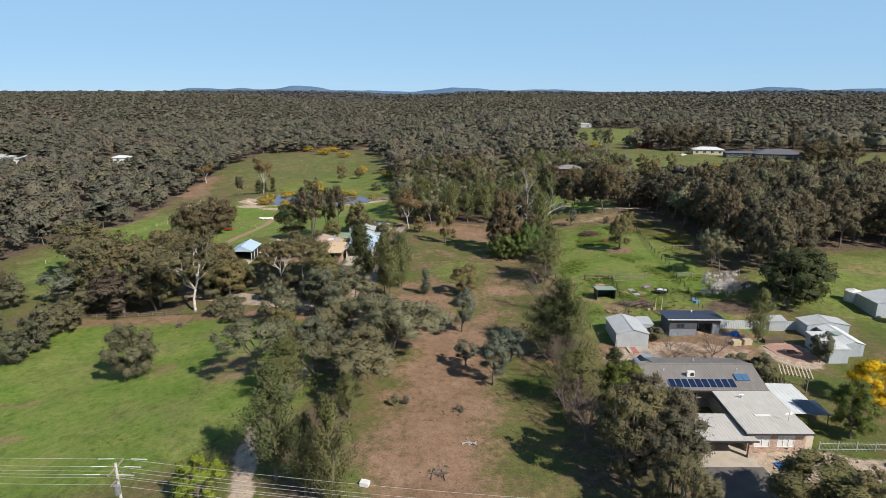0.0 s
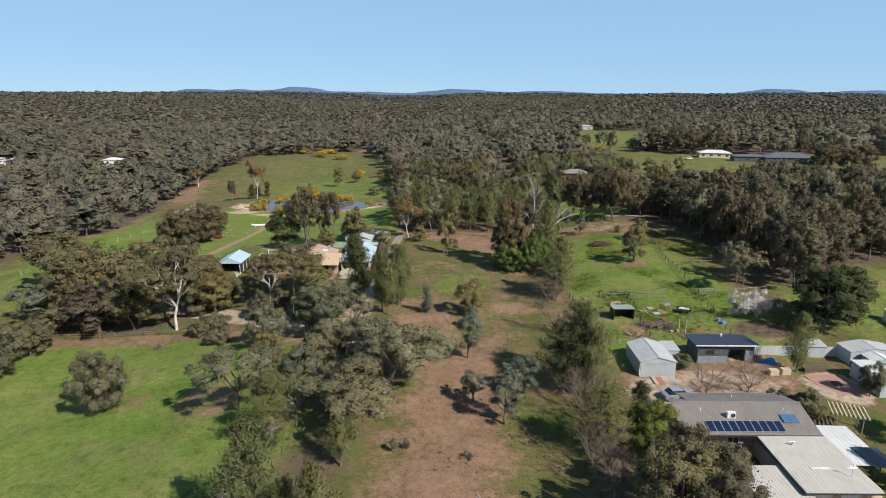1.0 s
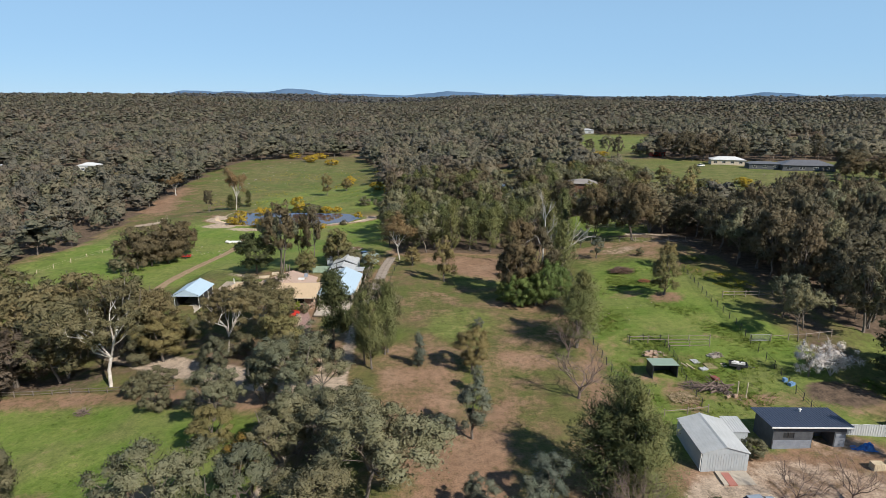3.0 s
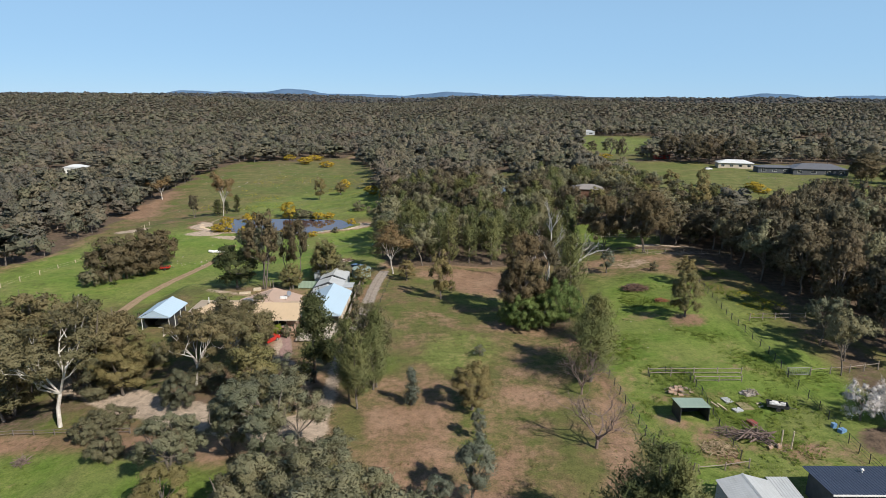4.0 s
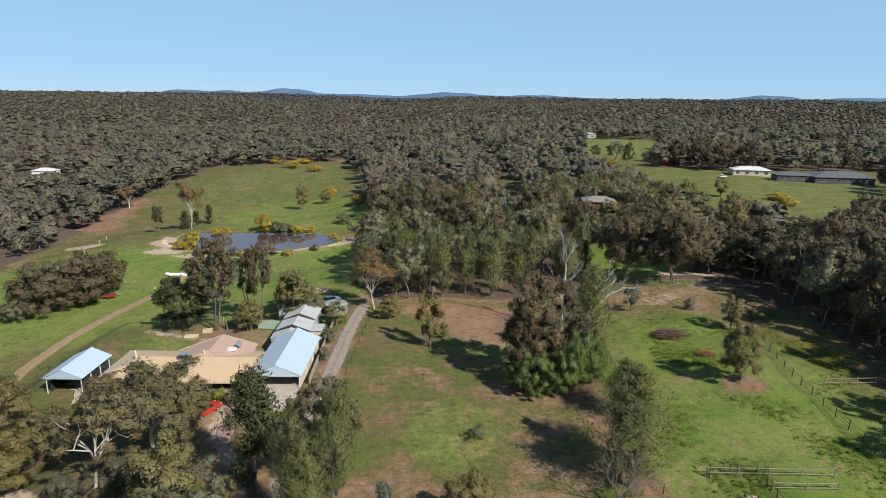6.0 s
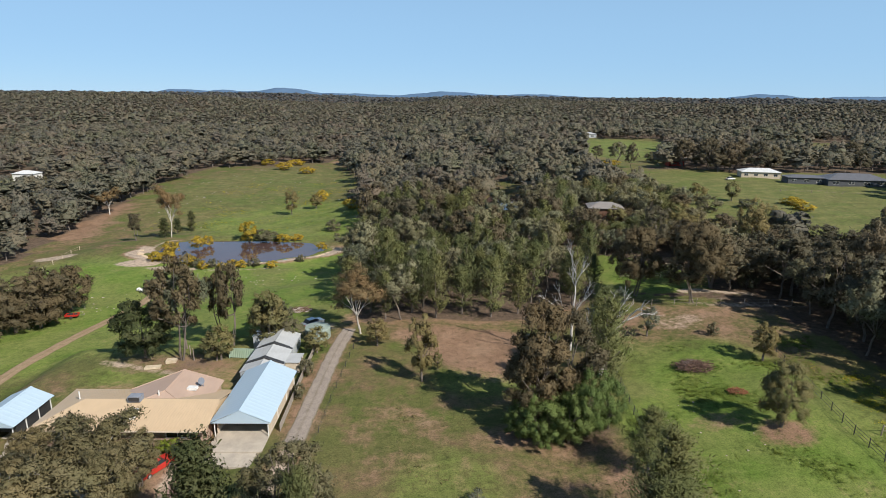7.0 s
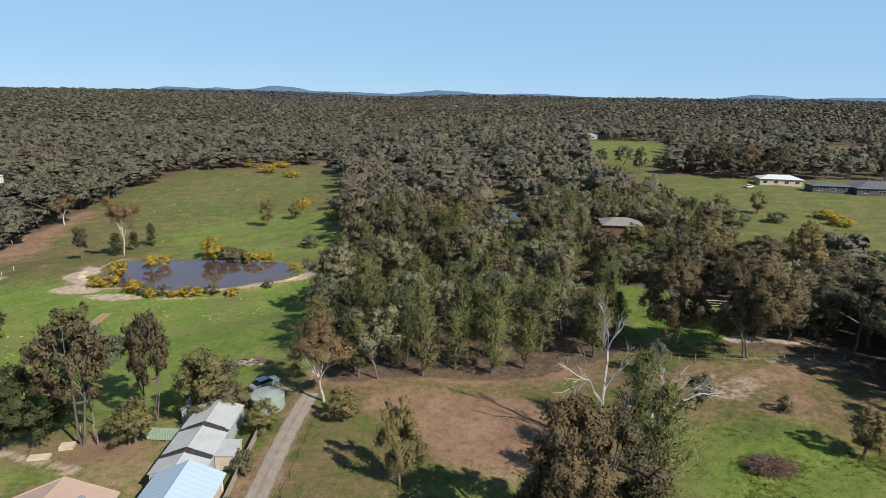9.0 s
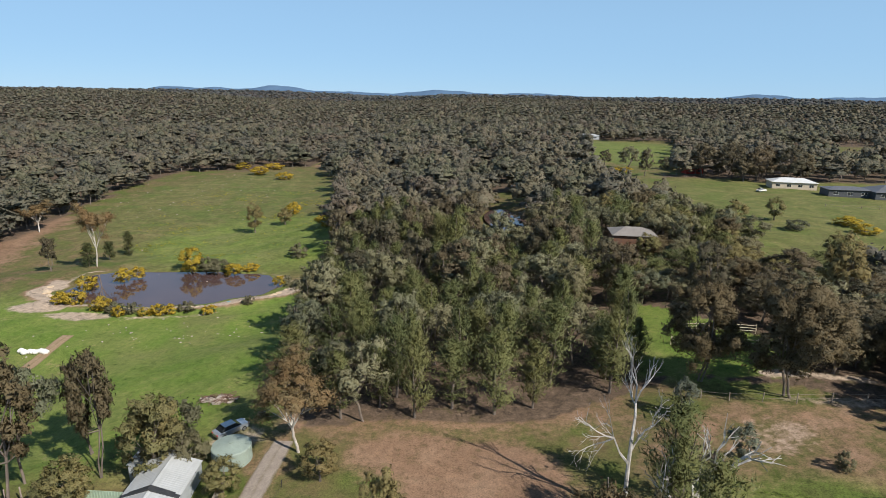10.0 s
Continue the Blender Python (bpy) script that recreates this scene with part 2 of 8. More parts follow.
BRICK = brick_wall()


def glassy(name, colour, rough=0.05):
    m, nt, p = nodes_of(name)
    nt.links.new(ramp_of(nt, noise_of(nt, 1.2), [(0.3, tuple(0.8 * c for c in colour)), (0.7, colour)]), p.inputs["Base Color"])
    p.inputs["Roughness"].default_value = rough
    return m


GLASS = glassy("dark_window_glass", (0.03, 0.035, 0.04))
SOLAR = glassy("solar_cells", (0.012, 0.022, 0.06), 0.12)


def water_material(name, colour):
    m, nt, p = nodes_of(name)
    nt.links.new(ramp_of(nt, noise_of(nt, 0.06, 4), [(0.35, colour), (0.65, tuple(1.5 * c for c in colour))]), p.inputs["Base Color"])
    p.inputs["Roughness"].default_value = 0.04
    bump_of(nt, noise_of(nt, 1.4, 4), 0.05, 0.05, p)
    return m


WATER = water_material("muddy_water", (0.062, 0.038, 0.035))


def ground_material():
    """Pasture with bare earth, litter, lush and gravel parts, by what lies where, broken up at four scales."""
    m, nt, p = nodes_of("pasture")
    geo = nt.nodes.new("ShaderNodeNewGeometry").outputs["Position"]
    big, mid, small, tiny = (noise_of(nt, s, d, r, geo) for s, d, r in ((0.035, 4, 0.6), (0.16, 5, 0.65), (0.9, 5, 0.7), (5.0, 4, 0.7)))
    at = nt.nodes.new("ShaderNodeAttribute")
    at.attribute_name = "soil"
    sep = nt.nodes.new("ShaderNodeSeparateColor")
    nt.links.new(at.outputs["Color"], sep.inputs[0])
    bare, litter, lush = sep.outputs[0], sep.outputs[1], sep.outputs[2]
    gravel = at.outputs["Alpha"]

    def edge(mask, amount=0.9, sharp=4.0):
        n = math_of(nt, "ADD", math_of(nt, "MULTIPLY", math_of(nt, "SUBTRACT", mid, 0.5), amount), math_of(nt, "MULTIPLY", math_of(nt, "SUBTRACT", small, 0.5), amount * 0.9))
        return math_of(nt, "ADD", math_of(nt, "MULTIPLY", math_of(nt, "SUBTRACT", math_of(nt, "ADD", mask, n), 0.5), sharp), 0.5, True)

    patch, tuft = noise_of(nt, 0.07, 3, 0.5, geo), noise_of(nt, 0.42, 6, 0.72, geo)

    def over(base, n, lo, hi, k, colour):
        return mix_of(nt, ramp_of(nt, n, [(lo, (0, 0, 0)), (hi, (k, k, k))]), base, colour)

    grass = ramp_of(nt, big, [(0.3, (0.088, 0.104, 0.029)), (0.5, (0.115, 0.112, 0.040)), (0.7, (0.151, 0.119, 0.052))])
    grass = over(grass, mid, 0.44, 0.64, 1.0, (0.172, 0.117, 0.066))
    grass = over(grass, patch, 0.52, 0.62, 0.75, (0.081, 0.114, 0.024))
    grass = over(grass, tuft, 0.52, 0.66, 0.6, (0.077, 0.084, 0.028))
    green = over((0.108, 0.165, 0.029), mid, 0.38, 0.62, 1.0, (0.161, 0.198, 0.048))
    green = over(green, patch, 0.45, 0.6, 0.6, (0.159, 0.173, 0.054))
    green = over(green, big, 0.56, 0.68, 0.32, (0.164, 0.135, 0.069))
    green = over(green, tuft, 0.54, 0.68, 0.7, (0.067, 0.104, 0.019))
    green = over(green, small, 0.55, 0.7, 0.35, (0.169, 0.165, 0.069))
    c = mix_of(nt, edge(lush, 0.9, 2.0), grass, green)
    earth = ramp_of(nt, mid, [(0.3, (0.182, 0.11, 0.07)), (0.55, (0.24, 0.15, 0.098)), (0.75, (0.285, 0.19, 0.128))])
    earth = over(earth, tuft, 0.56, 0.7, 0.6, (0.13, 0.105, 0.05))
    c = mix_of(nt, edge(bare, 1.4, 1.6), c, earth)
    duff = ramp_of(nt, small, [(0.3, (0.074, 0.053, 0.039)), (0.6, (0.13, 0.092, 0.066)), (0.8, (0.2, 0.145, 0.105))])
    c = mix_of(nt, edge(litter, 1.0, 2.5), c, duff)
    stone = ramp_of(nt, small, [(0.3, (0.33, 0.255, 0.195)), (0.7, (0.43, 0.34, 0.265))])
    c = mix_of(nt, edge(gravel, 0.6, 4.0), c, stone)
    grain = ramp_of(nt, tiny, [(0.28, (0.42, 0.44, 0.42)), (0.5, (1, 1, 1)), (0.75, (1.4, 1.38, 1.3))])
    c = mix_of(nt, 0.85, c, grain, "MULTIPLY")
    clod = ramp_of(nt, small, [(0.25, (0.58, 0.6, 0.58)), (0.5, (1, 1, 1)), (0.8, (1.28, 1.25, 1.2))])
    c = mix_of(nt, 0.9, c, clod, "MULTIPLY")
    nt.links.new(c, p.inputs["Base Color"])
    p.inputs["Roughness"].default_value, p.inputs["Specular IOR Level"].default_value = 0.95, 0.15
    h = math_of(nt, "ADD", math_of(nt, "MULTIPLY", small, 0.6), math_of(nt, "MULTIPLY", tiny, 0.3))
    bump_of(nt, h, 0.45, 0.2, p)
    return m


GROUND = ground_material()


def drive_material(name, a, b, verge):
    """Worn wheel tracks along a lane, by how far across it a point lies."""
    m, nt, p = nodes_of(name)
    at = nt.nodes.new("ShaderNodeAttribute")
    at.attribute_name = "across"
    n, f = noise_of(nt, 0.8, 5, 0.7), noise_of(nt, 6.0, 4, 0.7)
    c = mix_of(nt, ramp_of(nt, n, [(0.35, (0, 0, 0)), (0.65, (1, 1, 1))]), a, b)
    w = math_of(nt, "ADD", at.outputs["Fac"], math_of(nt, "MULTIPLY", math_of(nt, "SUBTRACT", n, 0.5), 0.5))
    c = mix_of(nt, ramp_of(nt, w, [(0.0, (0.35, 0.35, 0.35)), (0.2, (0, 0, 0)), (0.72, (0, 0, 0)), (0.95, (1, 1, 1))]), c, verge)
    c = mix_of(nt, 0.7, c, ramp_of(nt, f, [(0.3, (0.6, 0.6, 0.6)), (0.7, (1.2, 1.2, 1.2))]), "MULTIPLY")
    nt.links.new(c, p.inputs["Base Color"])
    p.inputs["Roughness"].default_value, p.inputs["Specular IOR Level"].default_value = 0.95, 0.15
    bump_of(nt, f, 0.3, 0.05, p)
    return m


PAVING = drive_material("pink_paving", (0.3, 0.19, 0.165), (0.36, 0.24, 0.21), (0.26, 0.19, 0.15))
LANE = drive_material("grey_gravel", (0.27, 0.225, 0.19), (0.34, 0.285, 0.24), (0.14, 0.115, 0.06))
TRACK = drive_material("brown_track_earth", (0.27, 0.185, 0.115), (0.33, 0.24, 0.155), (0.13, 0.12, 0.045))

# ---- building blocks ----
def box(bm, x0, x1, y0, y1, z0, z1):
    v = [bm.verts.new((x, y, z)) for z in (z0, z1) for y in (y0, y1) for x in (x0, x1)]
    for f in ((0, 2, 3, 1), (4, 5, 7, 6), (0, 1, 5, 4), (2, 6, 7, 3), (0, 4, 6, 2), (1, 3, 7, 5)):
        bm.faces.new([v[i] for i in f])


def rod(bm, p, q, r0, r1=None, n=6):
    """A tapered round bar from p to q."""
    p, q = Vector(p), Vector(q)
    r1 = r0 if r1 is None else r1
    d = q - p
    if d.length < 1e-6:
        return
    a = d.orthogonal().normalized()
    b = d.normalized().cross(a)
    rings = []
    for c, r in ((p, r0), (q, r1)):
        rings.append([bm.verts.new(c + r * (math.cos(2 * math.pi * i / n) * a + math.sin(2 * math.pi * i / n) * b)) for i in range(n)])
    for i in range(n):
        j = (i + 1) % n
        bm.faces.new((rings[0][i], rings[0][j], rings[1][j], rings[1][i]))
    bm.faces.new(rings[0][::-1])
    bm.faces.new(rings[1])


def face(bm, *pts):
    bm.faces.new([bm.verts.new(p) for p in pts])


def slab(bm, pts, down):
    """A plate with the outline pts on top and its thickness downwards."""
    top = [bm.verts.new(p) for p in pts]
    low = [bm.verts.new((p[0], p[1], p[2] - down)) for p in pts]
    bm.faces.new(top)
    bm.faces.new(low[::-1])
    for i in range(len(pts)):
        j = (i + 1) % len(pts)
        bm.faces.new((top[i], low[i], low[j], top[j]))


def ribbed(bm, a, b, c, d, pitch=0.25, amp=0.022, thick=0.05):
    """A sheet roof plane with ribs that run from the eave a-b up to d-c."""
    a, b, c, d = (Vector(p) for p in (a, b, c, d))
    up = (b - a).cross(d - a).normalized()
    n = max(2, int((b - a).length / pitch))
    prev = None
    for i in range(n + 1):
        for f, h in ((0.0, 0.0), (0.5, 0.0), (0.62, amp), (0.88, amp)):
            u = (i + f) / n
            if u > 1.0:
                break
            e, r = a.lerp(b, u) + h * up, d.lerp(c, u) + h * up
            ring = (bm.verts.new(e - thick * up - h * up), bm.verts.new(e), bm.verts.new(r), bm.verts.new(r - thick * up - h * up))
            if prev:
                for k in range(4):
                    m = (k + 1) % 4
                    bm.faces.new((prev[k], ring[k], ring[m], prev[m]))
            else:
                bm.faces.new(ring)
            prev = ring
    bm.faces.new(prev[::-1])


def mesh_of(name, bm, *mats):
    bmesh.ops.recalc_face_normals(bm, faces=bm.faces)
    me = bpy.data.meshes.new(name)
    bm.to_mesh(me)
    bm.free()
    for m in mats:
        me.materials.append(m)
    return me


IN_PLAN = set()      # things whose parts are drawn in the plan's own coordinates


def part(name, bm, mat, parent, label=""):
    ob = new(name, mesh_of(name, bm, mat))
    ob.parent = parent
    if parent.name in IN_PLAN:
        ob.matrix_parent_inverse = parent.matrix_basis.inverted()
    return tagged(ob, label)


def boxes(name, mat, parent, *dims, label=""):
    bm = bmesh.new()
    for b in dims:
        box(bm, *b)
    return part(name, bm, mat, parent, label)


def thing(name, x, y, z, label, category, rz=0.0, group="", plan=False):
    ob = new(name)
    if plan:
        IN_PLAN.add(ob.name)
    ob.empty_display_size = 0.3
    ob.matrix_basis = pose(x, y, z, 0, 0, rz)
    return tagged(ob, label, category, group)


def holed(bm, along, at, thick, lo, hi, z0, z1, holes=()):
    """A wall with openings (from, to, bottom, top), along x at y=at, or along y at x=at; thick towards plus."""
    def put(u0, u1, w0, w1):
        if u1 - u0 > 1e-4 and w1 - w0 > 1e-4:
            if along == "x":
                box(bm, u0, u1, at, at + thick, w0, w1)
            else:
                box(bm, at, at + thick, u0, u1, w0, w1)
    u = lo
    for h0, h1, s, t in sorted(holes):
        put(u, h0, z0, z1)
        put(h0, h1, z0, s)
        put(h0, h1, t, z1)
        u = h1
    put(u, hi, z0, z1)
    bmesh.ops.remove_doubles(bm, verts=bm.verts, dist=0.001)


def window_part(parent, x0, x1, y, z0, z1, mullions=1, curtain=False, frame_mat=None):
    """A window in a wall along x whose outer face is at y."""
    bm = bmesh.new()
    w = 0.06
    box(bm, x0, x1, y - 0.02, y + 0.08, z0, z0 + w)
    box(bm, x0, x1, y - 0.02, y + 0.08, z1 - w, z1)
    for i in range(mullions + 2):
        x = x0 + (x1 - x0 - w) * i / (mullions + 1)
        box(bm, x, x + w, y - 0.018, y + 0.078, z0 + w, z1 - w)
    win = part("window", bm, frame_mat or WHITE, parent)
    for i in range(mullions + 1):
        a = x0 + w + (x1 - x0 - w) * i / (mullions + 1)
        b = x0 + (x1 - x0 - w) * (i + 1) / (mullions + 1)
        boxes("pane", GLASS if not curtain else CURTAIN, win, (a, b, y + 0.03, y + 0.045, z0 + w, z1 - w))
    return win


def smooth(a):
    a = np.clip(a, 0.0, 1.0)
    return a * a * (3 - 2 * a)


def land(x, y):
    """Height of the ground."""
    x, y = np.asarray(x, float), np.asarray(y, float)
    z = -5.5 * smooth((-x - 10) / 60) - 1.5 * smooth((y - 190) / 60) * smooth((-x - 12) / 20)
    z = z + smooth((x - 15) / 45) * (1 + 3.5 * smooth((y - 90) / 90))
    k = smooth((y - 132) / 12) * smooth((188 - y) / 12) * smooth((x + 68) / 10)
    z = z + k * (np.maximum(z, -1.2) - z)
    k = smooth((1.7 - np.hypot((x + 56) / 40, (y - 256) / 26)) / 0.6)
    z = z + k * (-4.6 - z)
    far = smooth((np.hypot(x, y) - 560) / 900)
    z = z + far * (5.0 * np.sin(y * 0.0052 + 1.4 * np.sin(x * 0.0021 + 0.6)) + 3.0 * np.sin(x * 0.0047 + 1.1 * np.sin(y * 0.0033)))
    return z + 30 * smooth((np.hypot(x, y) - 500) / 2800) + 14 * smooth((-x - 250) / 500)


def gz(x, y):
    return float(land(x, y))


def inside(poly, x, y):
    """Which of the points lie in the polygon."""
    hit = np.zeros(np.shape(x), bool)
    for (x0, y0), (x1, y1) in zip(poly, poly[1:] + poly[:1]):
        hit ^= ((y0 > y) != (y1 > y)) & (x < (x1 - x0) * (y - y0) / (y1 - y0 + 1e-12) + x0)
    return hit


def away(x, y, path):
    """Distance from a line of points."""
    best = np.full(np.shape(x), 1e9)
    for (x0, y0), (x1, y1) in zip(path, path[1:]):
        dx, dy = x1 - x0, y1 - y0
        u = np.clip(((x - x0) * dx + (y - y0) * dy) / (dx * dx + dy * dy + 1e-9), 0, 1)
        best = np.minimum(best, np.hypot(x - x0 - u * dx, y - y0 - u * dy))
    return best


# open land, by its outline in the plan
PADDOCKS = [(-128, 161), (-126, 183), (-121, 218), (-124, 255), (-134, 300), (-145, 370), (-155, 440), (-156, 484), (-113, 505), (-70, 527), (-48, 440), (-33, 350),
            (-24, 289), (-20, 250), (-16, 198), (-12, 188), (4, 190), (22, 190), (33, 195), (42, 197), (56, 191), (63, 184), (66, 174), (68, 160), (69, 149), (71, 135), (76, 122),
            (95, 145), (150, 145), (150, 60), (90, -60), (-140, -60), (-110, 110)]
FIELDS = [PADDOCKS,
          [(80, 375), (115, 412), (171, 396), (360, 385), (380, 250), (180, 205), (128, 214), (98, 226), (84, 238), (84, 268), (87, 317)],
          [(138, 640), (222, 650), (132, 420), (84, 388)],
          [(290, 600), (410, 660), (300, 500), (250, 500)],
          [(36, 198), (58, 194), (62, 204), (50, 222), (44, 228), (38, 215)]]
CLEARED = [(31, 318, 9, 20), (-222, 392, 12, 36), (-290, 395, 16, 26), (-250, 428, 22, 16), (-312, 421, 26, 16), (127, 664, 40, 22), (-195, 353, 12, 9), (-66, 540, 14, 16), (52, 262, 10, 8), (80, 239, 6, 5), (26.2, 291, 9.5, 27), (35, 350, 9, 20), (49.5, 247, 6, 9)]
DRIVE = [(-21, 40), (-20.8, 54), (-22.5, 61), (-23.5, 68), (-22, 80), (-18.5, 95), (-15, 110), (-15.6, 122), (-16.4, 136), (-15.2, 147), (-14.9, 161), (-14.6, 175), (-13.6, 185)]


TRACK_LINE = [(-66.5, 228), (-67, 216), (-68, 205), (-70.5, 191), (-72, 180), (-71.5, 165), (-68, 150)]


def wooded(x, y):
    open_land = np.zeros(np.shape(x), bool)
    for poly in FIELDS:
        open_land |= inside(poly, x, y)
    for cx, cy, rx, ry in CLEARED:
        open_land |= ((x - cx) / rx) ** 2 + ((y - cy) / ry) ** 2 < 1
    return ~open_land

# ---- ground ----
def spread(lo, hi, step, out, growth=1.12):
    """Even steps from lo to hi, growing ones beyond, out to plus and minus out."""
    mid = list(np.arange(lo, hi, step))
    s, v, up = step, mid[-1], []
    while v < out:
        s *= growth
        v += s
        up.append(min(v, out))
    s, v, dn = step, lo, []
    while v > -out:
        s *= growth
        v -= s
        dn.append(max(v, -out))
    return np.array(dn[::-1] + mid + up)


def band(x, y, path, r, soft=3.0, k=1.0):
    return k * smooth((r + soft - away(x, y, path)) / (2 * soft))


def oval(x, y, cx, cy, rx, ry, k=1.0, soft=0.35):
    return k * smooth((1 + soft - np.hypot((x - cx) / rx, (y - cy) / ry)) / (2 * soft))


POND = (-59.4, 259.3, 26.2, 13.8)


def pond_reach(x, y):
    """1 on the shore of the dam, less inside."""
    cx, cy, rx, ry = POND
    a = np.arctan2((y - cy) / ry, (x - cx) / rx)
    wob = 1 + 0.05 * np.sin(3 * a + 0.6) + 0.04 * np.sin(5 * a + 2.0) + 0.02 * np.sin(11 * a)
    return np.hypot(np.abs((x - cx) / rx) ** 1.25, np.abs((y - cy) / ry) ** 1.25) ** 0.8 / wob


def make_ground():
    xs, ys = spread(-105, 95, 1.25, 4900), spread(40, 300, 1.25, 4900)
    X, Y = np.meshgrid(xs, ys)
    Z = land(X, Y)
    rng = np.random.default_rng(3)
    near = smooth((700 - np.hypot(X, Y - 100)) / 300)
    flat_by_lane = smooth((np.minimum(away(X, Y, DRIVE), away(X, Y, TRACK_LINE)) - 3.2) / 3)
    Z = Z + near * 0.22 * (np.sin(X * 0.31 + 1.3 * np.sin(Y * 0.17)) * np.sin(Y * 0.27 + np.sin(X * 0.13))) * smooth((np.hypot(X - 36, Y - 78) - 14) / 10) * flat_by_lane
    Z = Z + near * rng.normal(0, 0.025, Z.shape) * flat_by_lane
    r = pond_reach(X, Y)
    Z = Z - 1.5 * smooth((1.02 - r) / 0.25) + 0.55 * np.exp(-((r - 1.22) / 0.1) ** 2) * smooth((268 - Y) / 12)
    Z = Z - 1.3 * smooth((1 - np.hypot((X - 31) / 8, (Y - 318) / 19)) / 0.3)
    # what covers it
    bare = np.zeros(X.shape)
    for b in (band(X, Y, [(0, 48), (-1, 62), (2, 82), (3, 96)], 7, 4, 0.95),
              band(X, Y, [(-3, 96), (-3, 122)], 6, 4, 0.8),
              band(X, Y, [(7, 98), (9, 108)], 2.5, 3, 0.9),
              band(X, Y, [(11, 124), (15, 122)], 3, 3, 0.8),
              band(X, Y, [(6, 96), (8, 112), (13, 128), (16, 140)], 5, 5, 0.48),
              band(X, Y, [(20, 84), (21, 96)], 3, 3, 0.6),
              oval(X, Y, 11, 176, 10, 10, 1.0),
              oval(X, Y, 3, 182, 8, 5, 0.9),
              oval(X, Y, -2, 150, 7, 9, 0.3)):
        bare = np.maximum(bare, b)
    for b in (band(X, Y, [(12, 149), (24, 146), (25, 124), (23, 108), (20, 92)], 2.6, 3, 0.8),
              band(X, Y, [(5, 132), (6, 143), (11, 156)], 0.5, 1.2, 0.5),
              band(X, Y, [(-11, 190), (30, 192)], 4, 4, 0.8),
              oval(X, Y, 46, 181, 15, 8, 0.6),
              oval(X, Y, 62, 182, 12, 12, 0.45),
              oval(X, Y, 45.5, 146, 3.6, 2.8, 0.85),
              band(X, Y, [(-80, 116), (-60, 117), (-43, 115)], 2.6, 2.5, 0.8)):
        bare = np.maximum(bare, b)
    for b in (band(X, Y, [(-50, 119), (-38, 114), (-26, 110)], 3.5, 3, 0.8),
              oval(X, Y, 56, 107, 9, 4.5, 0.5),
              oval(X, Y, 44, 108, 4, 2, 0.7),
              band(X, Y, [(31, 115), (36, 110), (44, 106)], 0.8, 1.2, 0.8),
              band(X, Y, [(-128, 285), (-138, 320), (-143, 345)], 9, 7, 1.0),
              band(X, Y, [(-124, 200), (-120, 225), (-128, 262)], 3, 4, 0.6),
              oval(X, Y, 112, 131, 22, 5, 0.3),
              oval(X, Y, -65, 538, 14, 16, 0.9)):
        bare = np.maximum(bare, b)
    for b in (oval(X, Y, 150, 655, 60, 16, 0.7),
              oval(X, Y, -66, 82, 4, 1.8, 0.55),
              oval(X, Y, -60, 72, 3, 1.6, 0.5),
              oval(X, Y, -48, 91, 3.5, 2.5, 0.6),
              oval(X, Y, -34, 88, 6, 5, 0.6),
              oval(X, Y, -84, 98, 9, 3, 0.6),
              oval(X, Y, 40, 150, 4, 2, 0.5),
              oval(X, Y, -40, 162, 14, 4, 0.4),
              oval(X, Y, -16.5, 160, 1.2, 16, 0.8),
              oval(X, Y, -30, 168, 8, 4, 0.5),
              oval(X, Y, -39, 172, 10, 3.5, 0.7)):
        bare = np.maximum(bare, b)
    for b in (band(X, Y, [(-28.5, 147), (-27, 138), (-21, 129), (-17, 118)], 3, 2.5, 0.9),
              oval(X, Y, -36, 128, 9, 8, 0.7),
              oval(X, Y, 34.5, 108.5, 2.5, 4, 0.75),
              oval(X, Y, 40, 90, 13.5, 6, 1.0, 0.25),
              oval(X, Y, 49, 95.5, 7.5, 3, 0.9),
              band(X, Y, [(28.4, 104), (28.0, 115), (30.3, 129), (33, 140)], 0.35, 0.7, 0.55),
              band(X, Y, [(30.6, 106), (30.2, 116), (32.4, 128), (35, 138)], 0.35, 0.7, 0.5)):
        bare = np.maximum(bare, b)
    for b in (band(X, Y, [(36, 133), (43, 131), (49, 127)], 0.35, 0.7, 0.45),
              oval(X, Y, 36, 121, 5, 2, 0.55),
              band(X, Y, DRIVE, 1.6, 2.2, 0.7),
              1.0 * smooth(1.3 - np.abs(r - 1.17) / 0.13) * smooth((266 - Y) / 10 + 0.4)):
        bare = np.maximum(bare, b)
    litter = np.where(wooded(X, Y), 0.75, 0.0)
    for b in (band(X, Y, [(-14, 52), (-15, 75), (-16, 95), (-19, 108)], 4.5, 4, 0.6),
              band(X, Y, [(-58, 130), (-40, 132), (-30, 122)], 8, 5, 0.5),
              oval(X, Y, 20, 60, 5, 14, 0.55),
              oval(X, Y, 27, 58, 4, 10, 0.6),
              oval(X, Y, -44, 173, 12, 5, 0.4),
              band(X, Y, [(-90, 118), (-75, 122), (-60, 124)], 4, 4, 0.7),
              oval(X, Y, 19, 150, 8, 3, 0.6),
              oval(X, Y, 57.1, 108.5, 5.5, 3.6, 0.95),
              band(X, Y, [(64, 120), (66, 136), (66, 150)], 4, 3, 0.6)):
        litter = np.maximum(litter, b)
    gravel = np.zeros(X.shape)
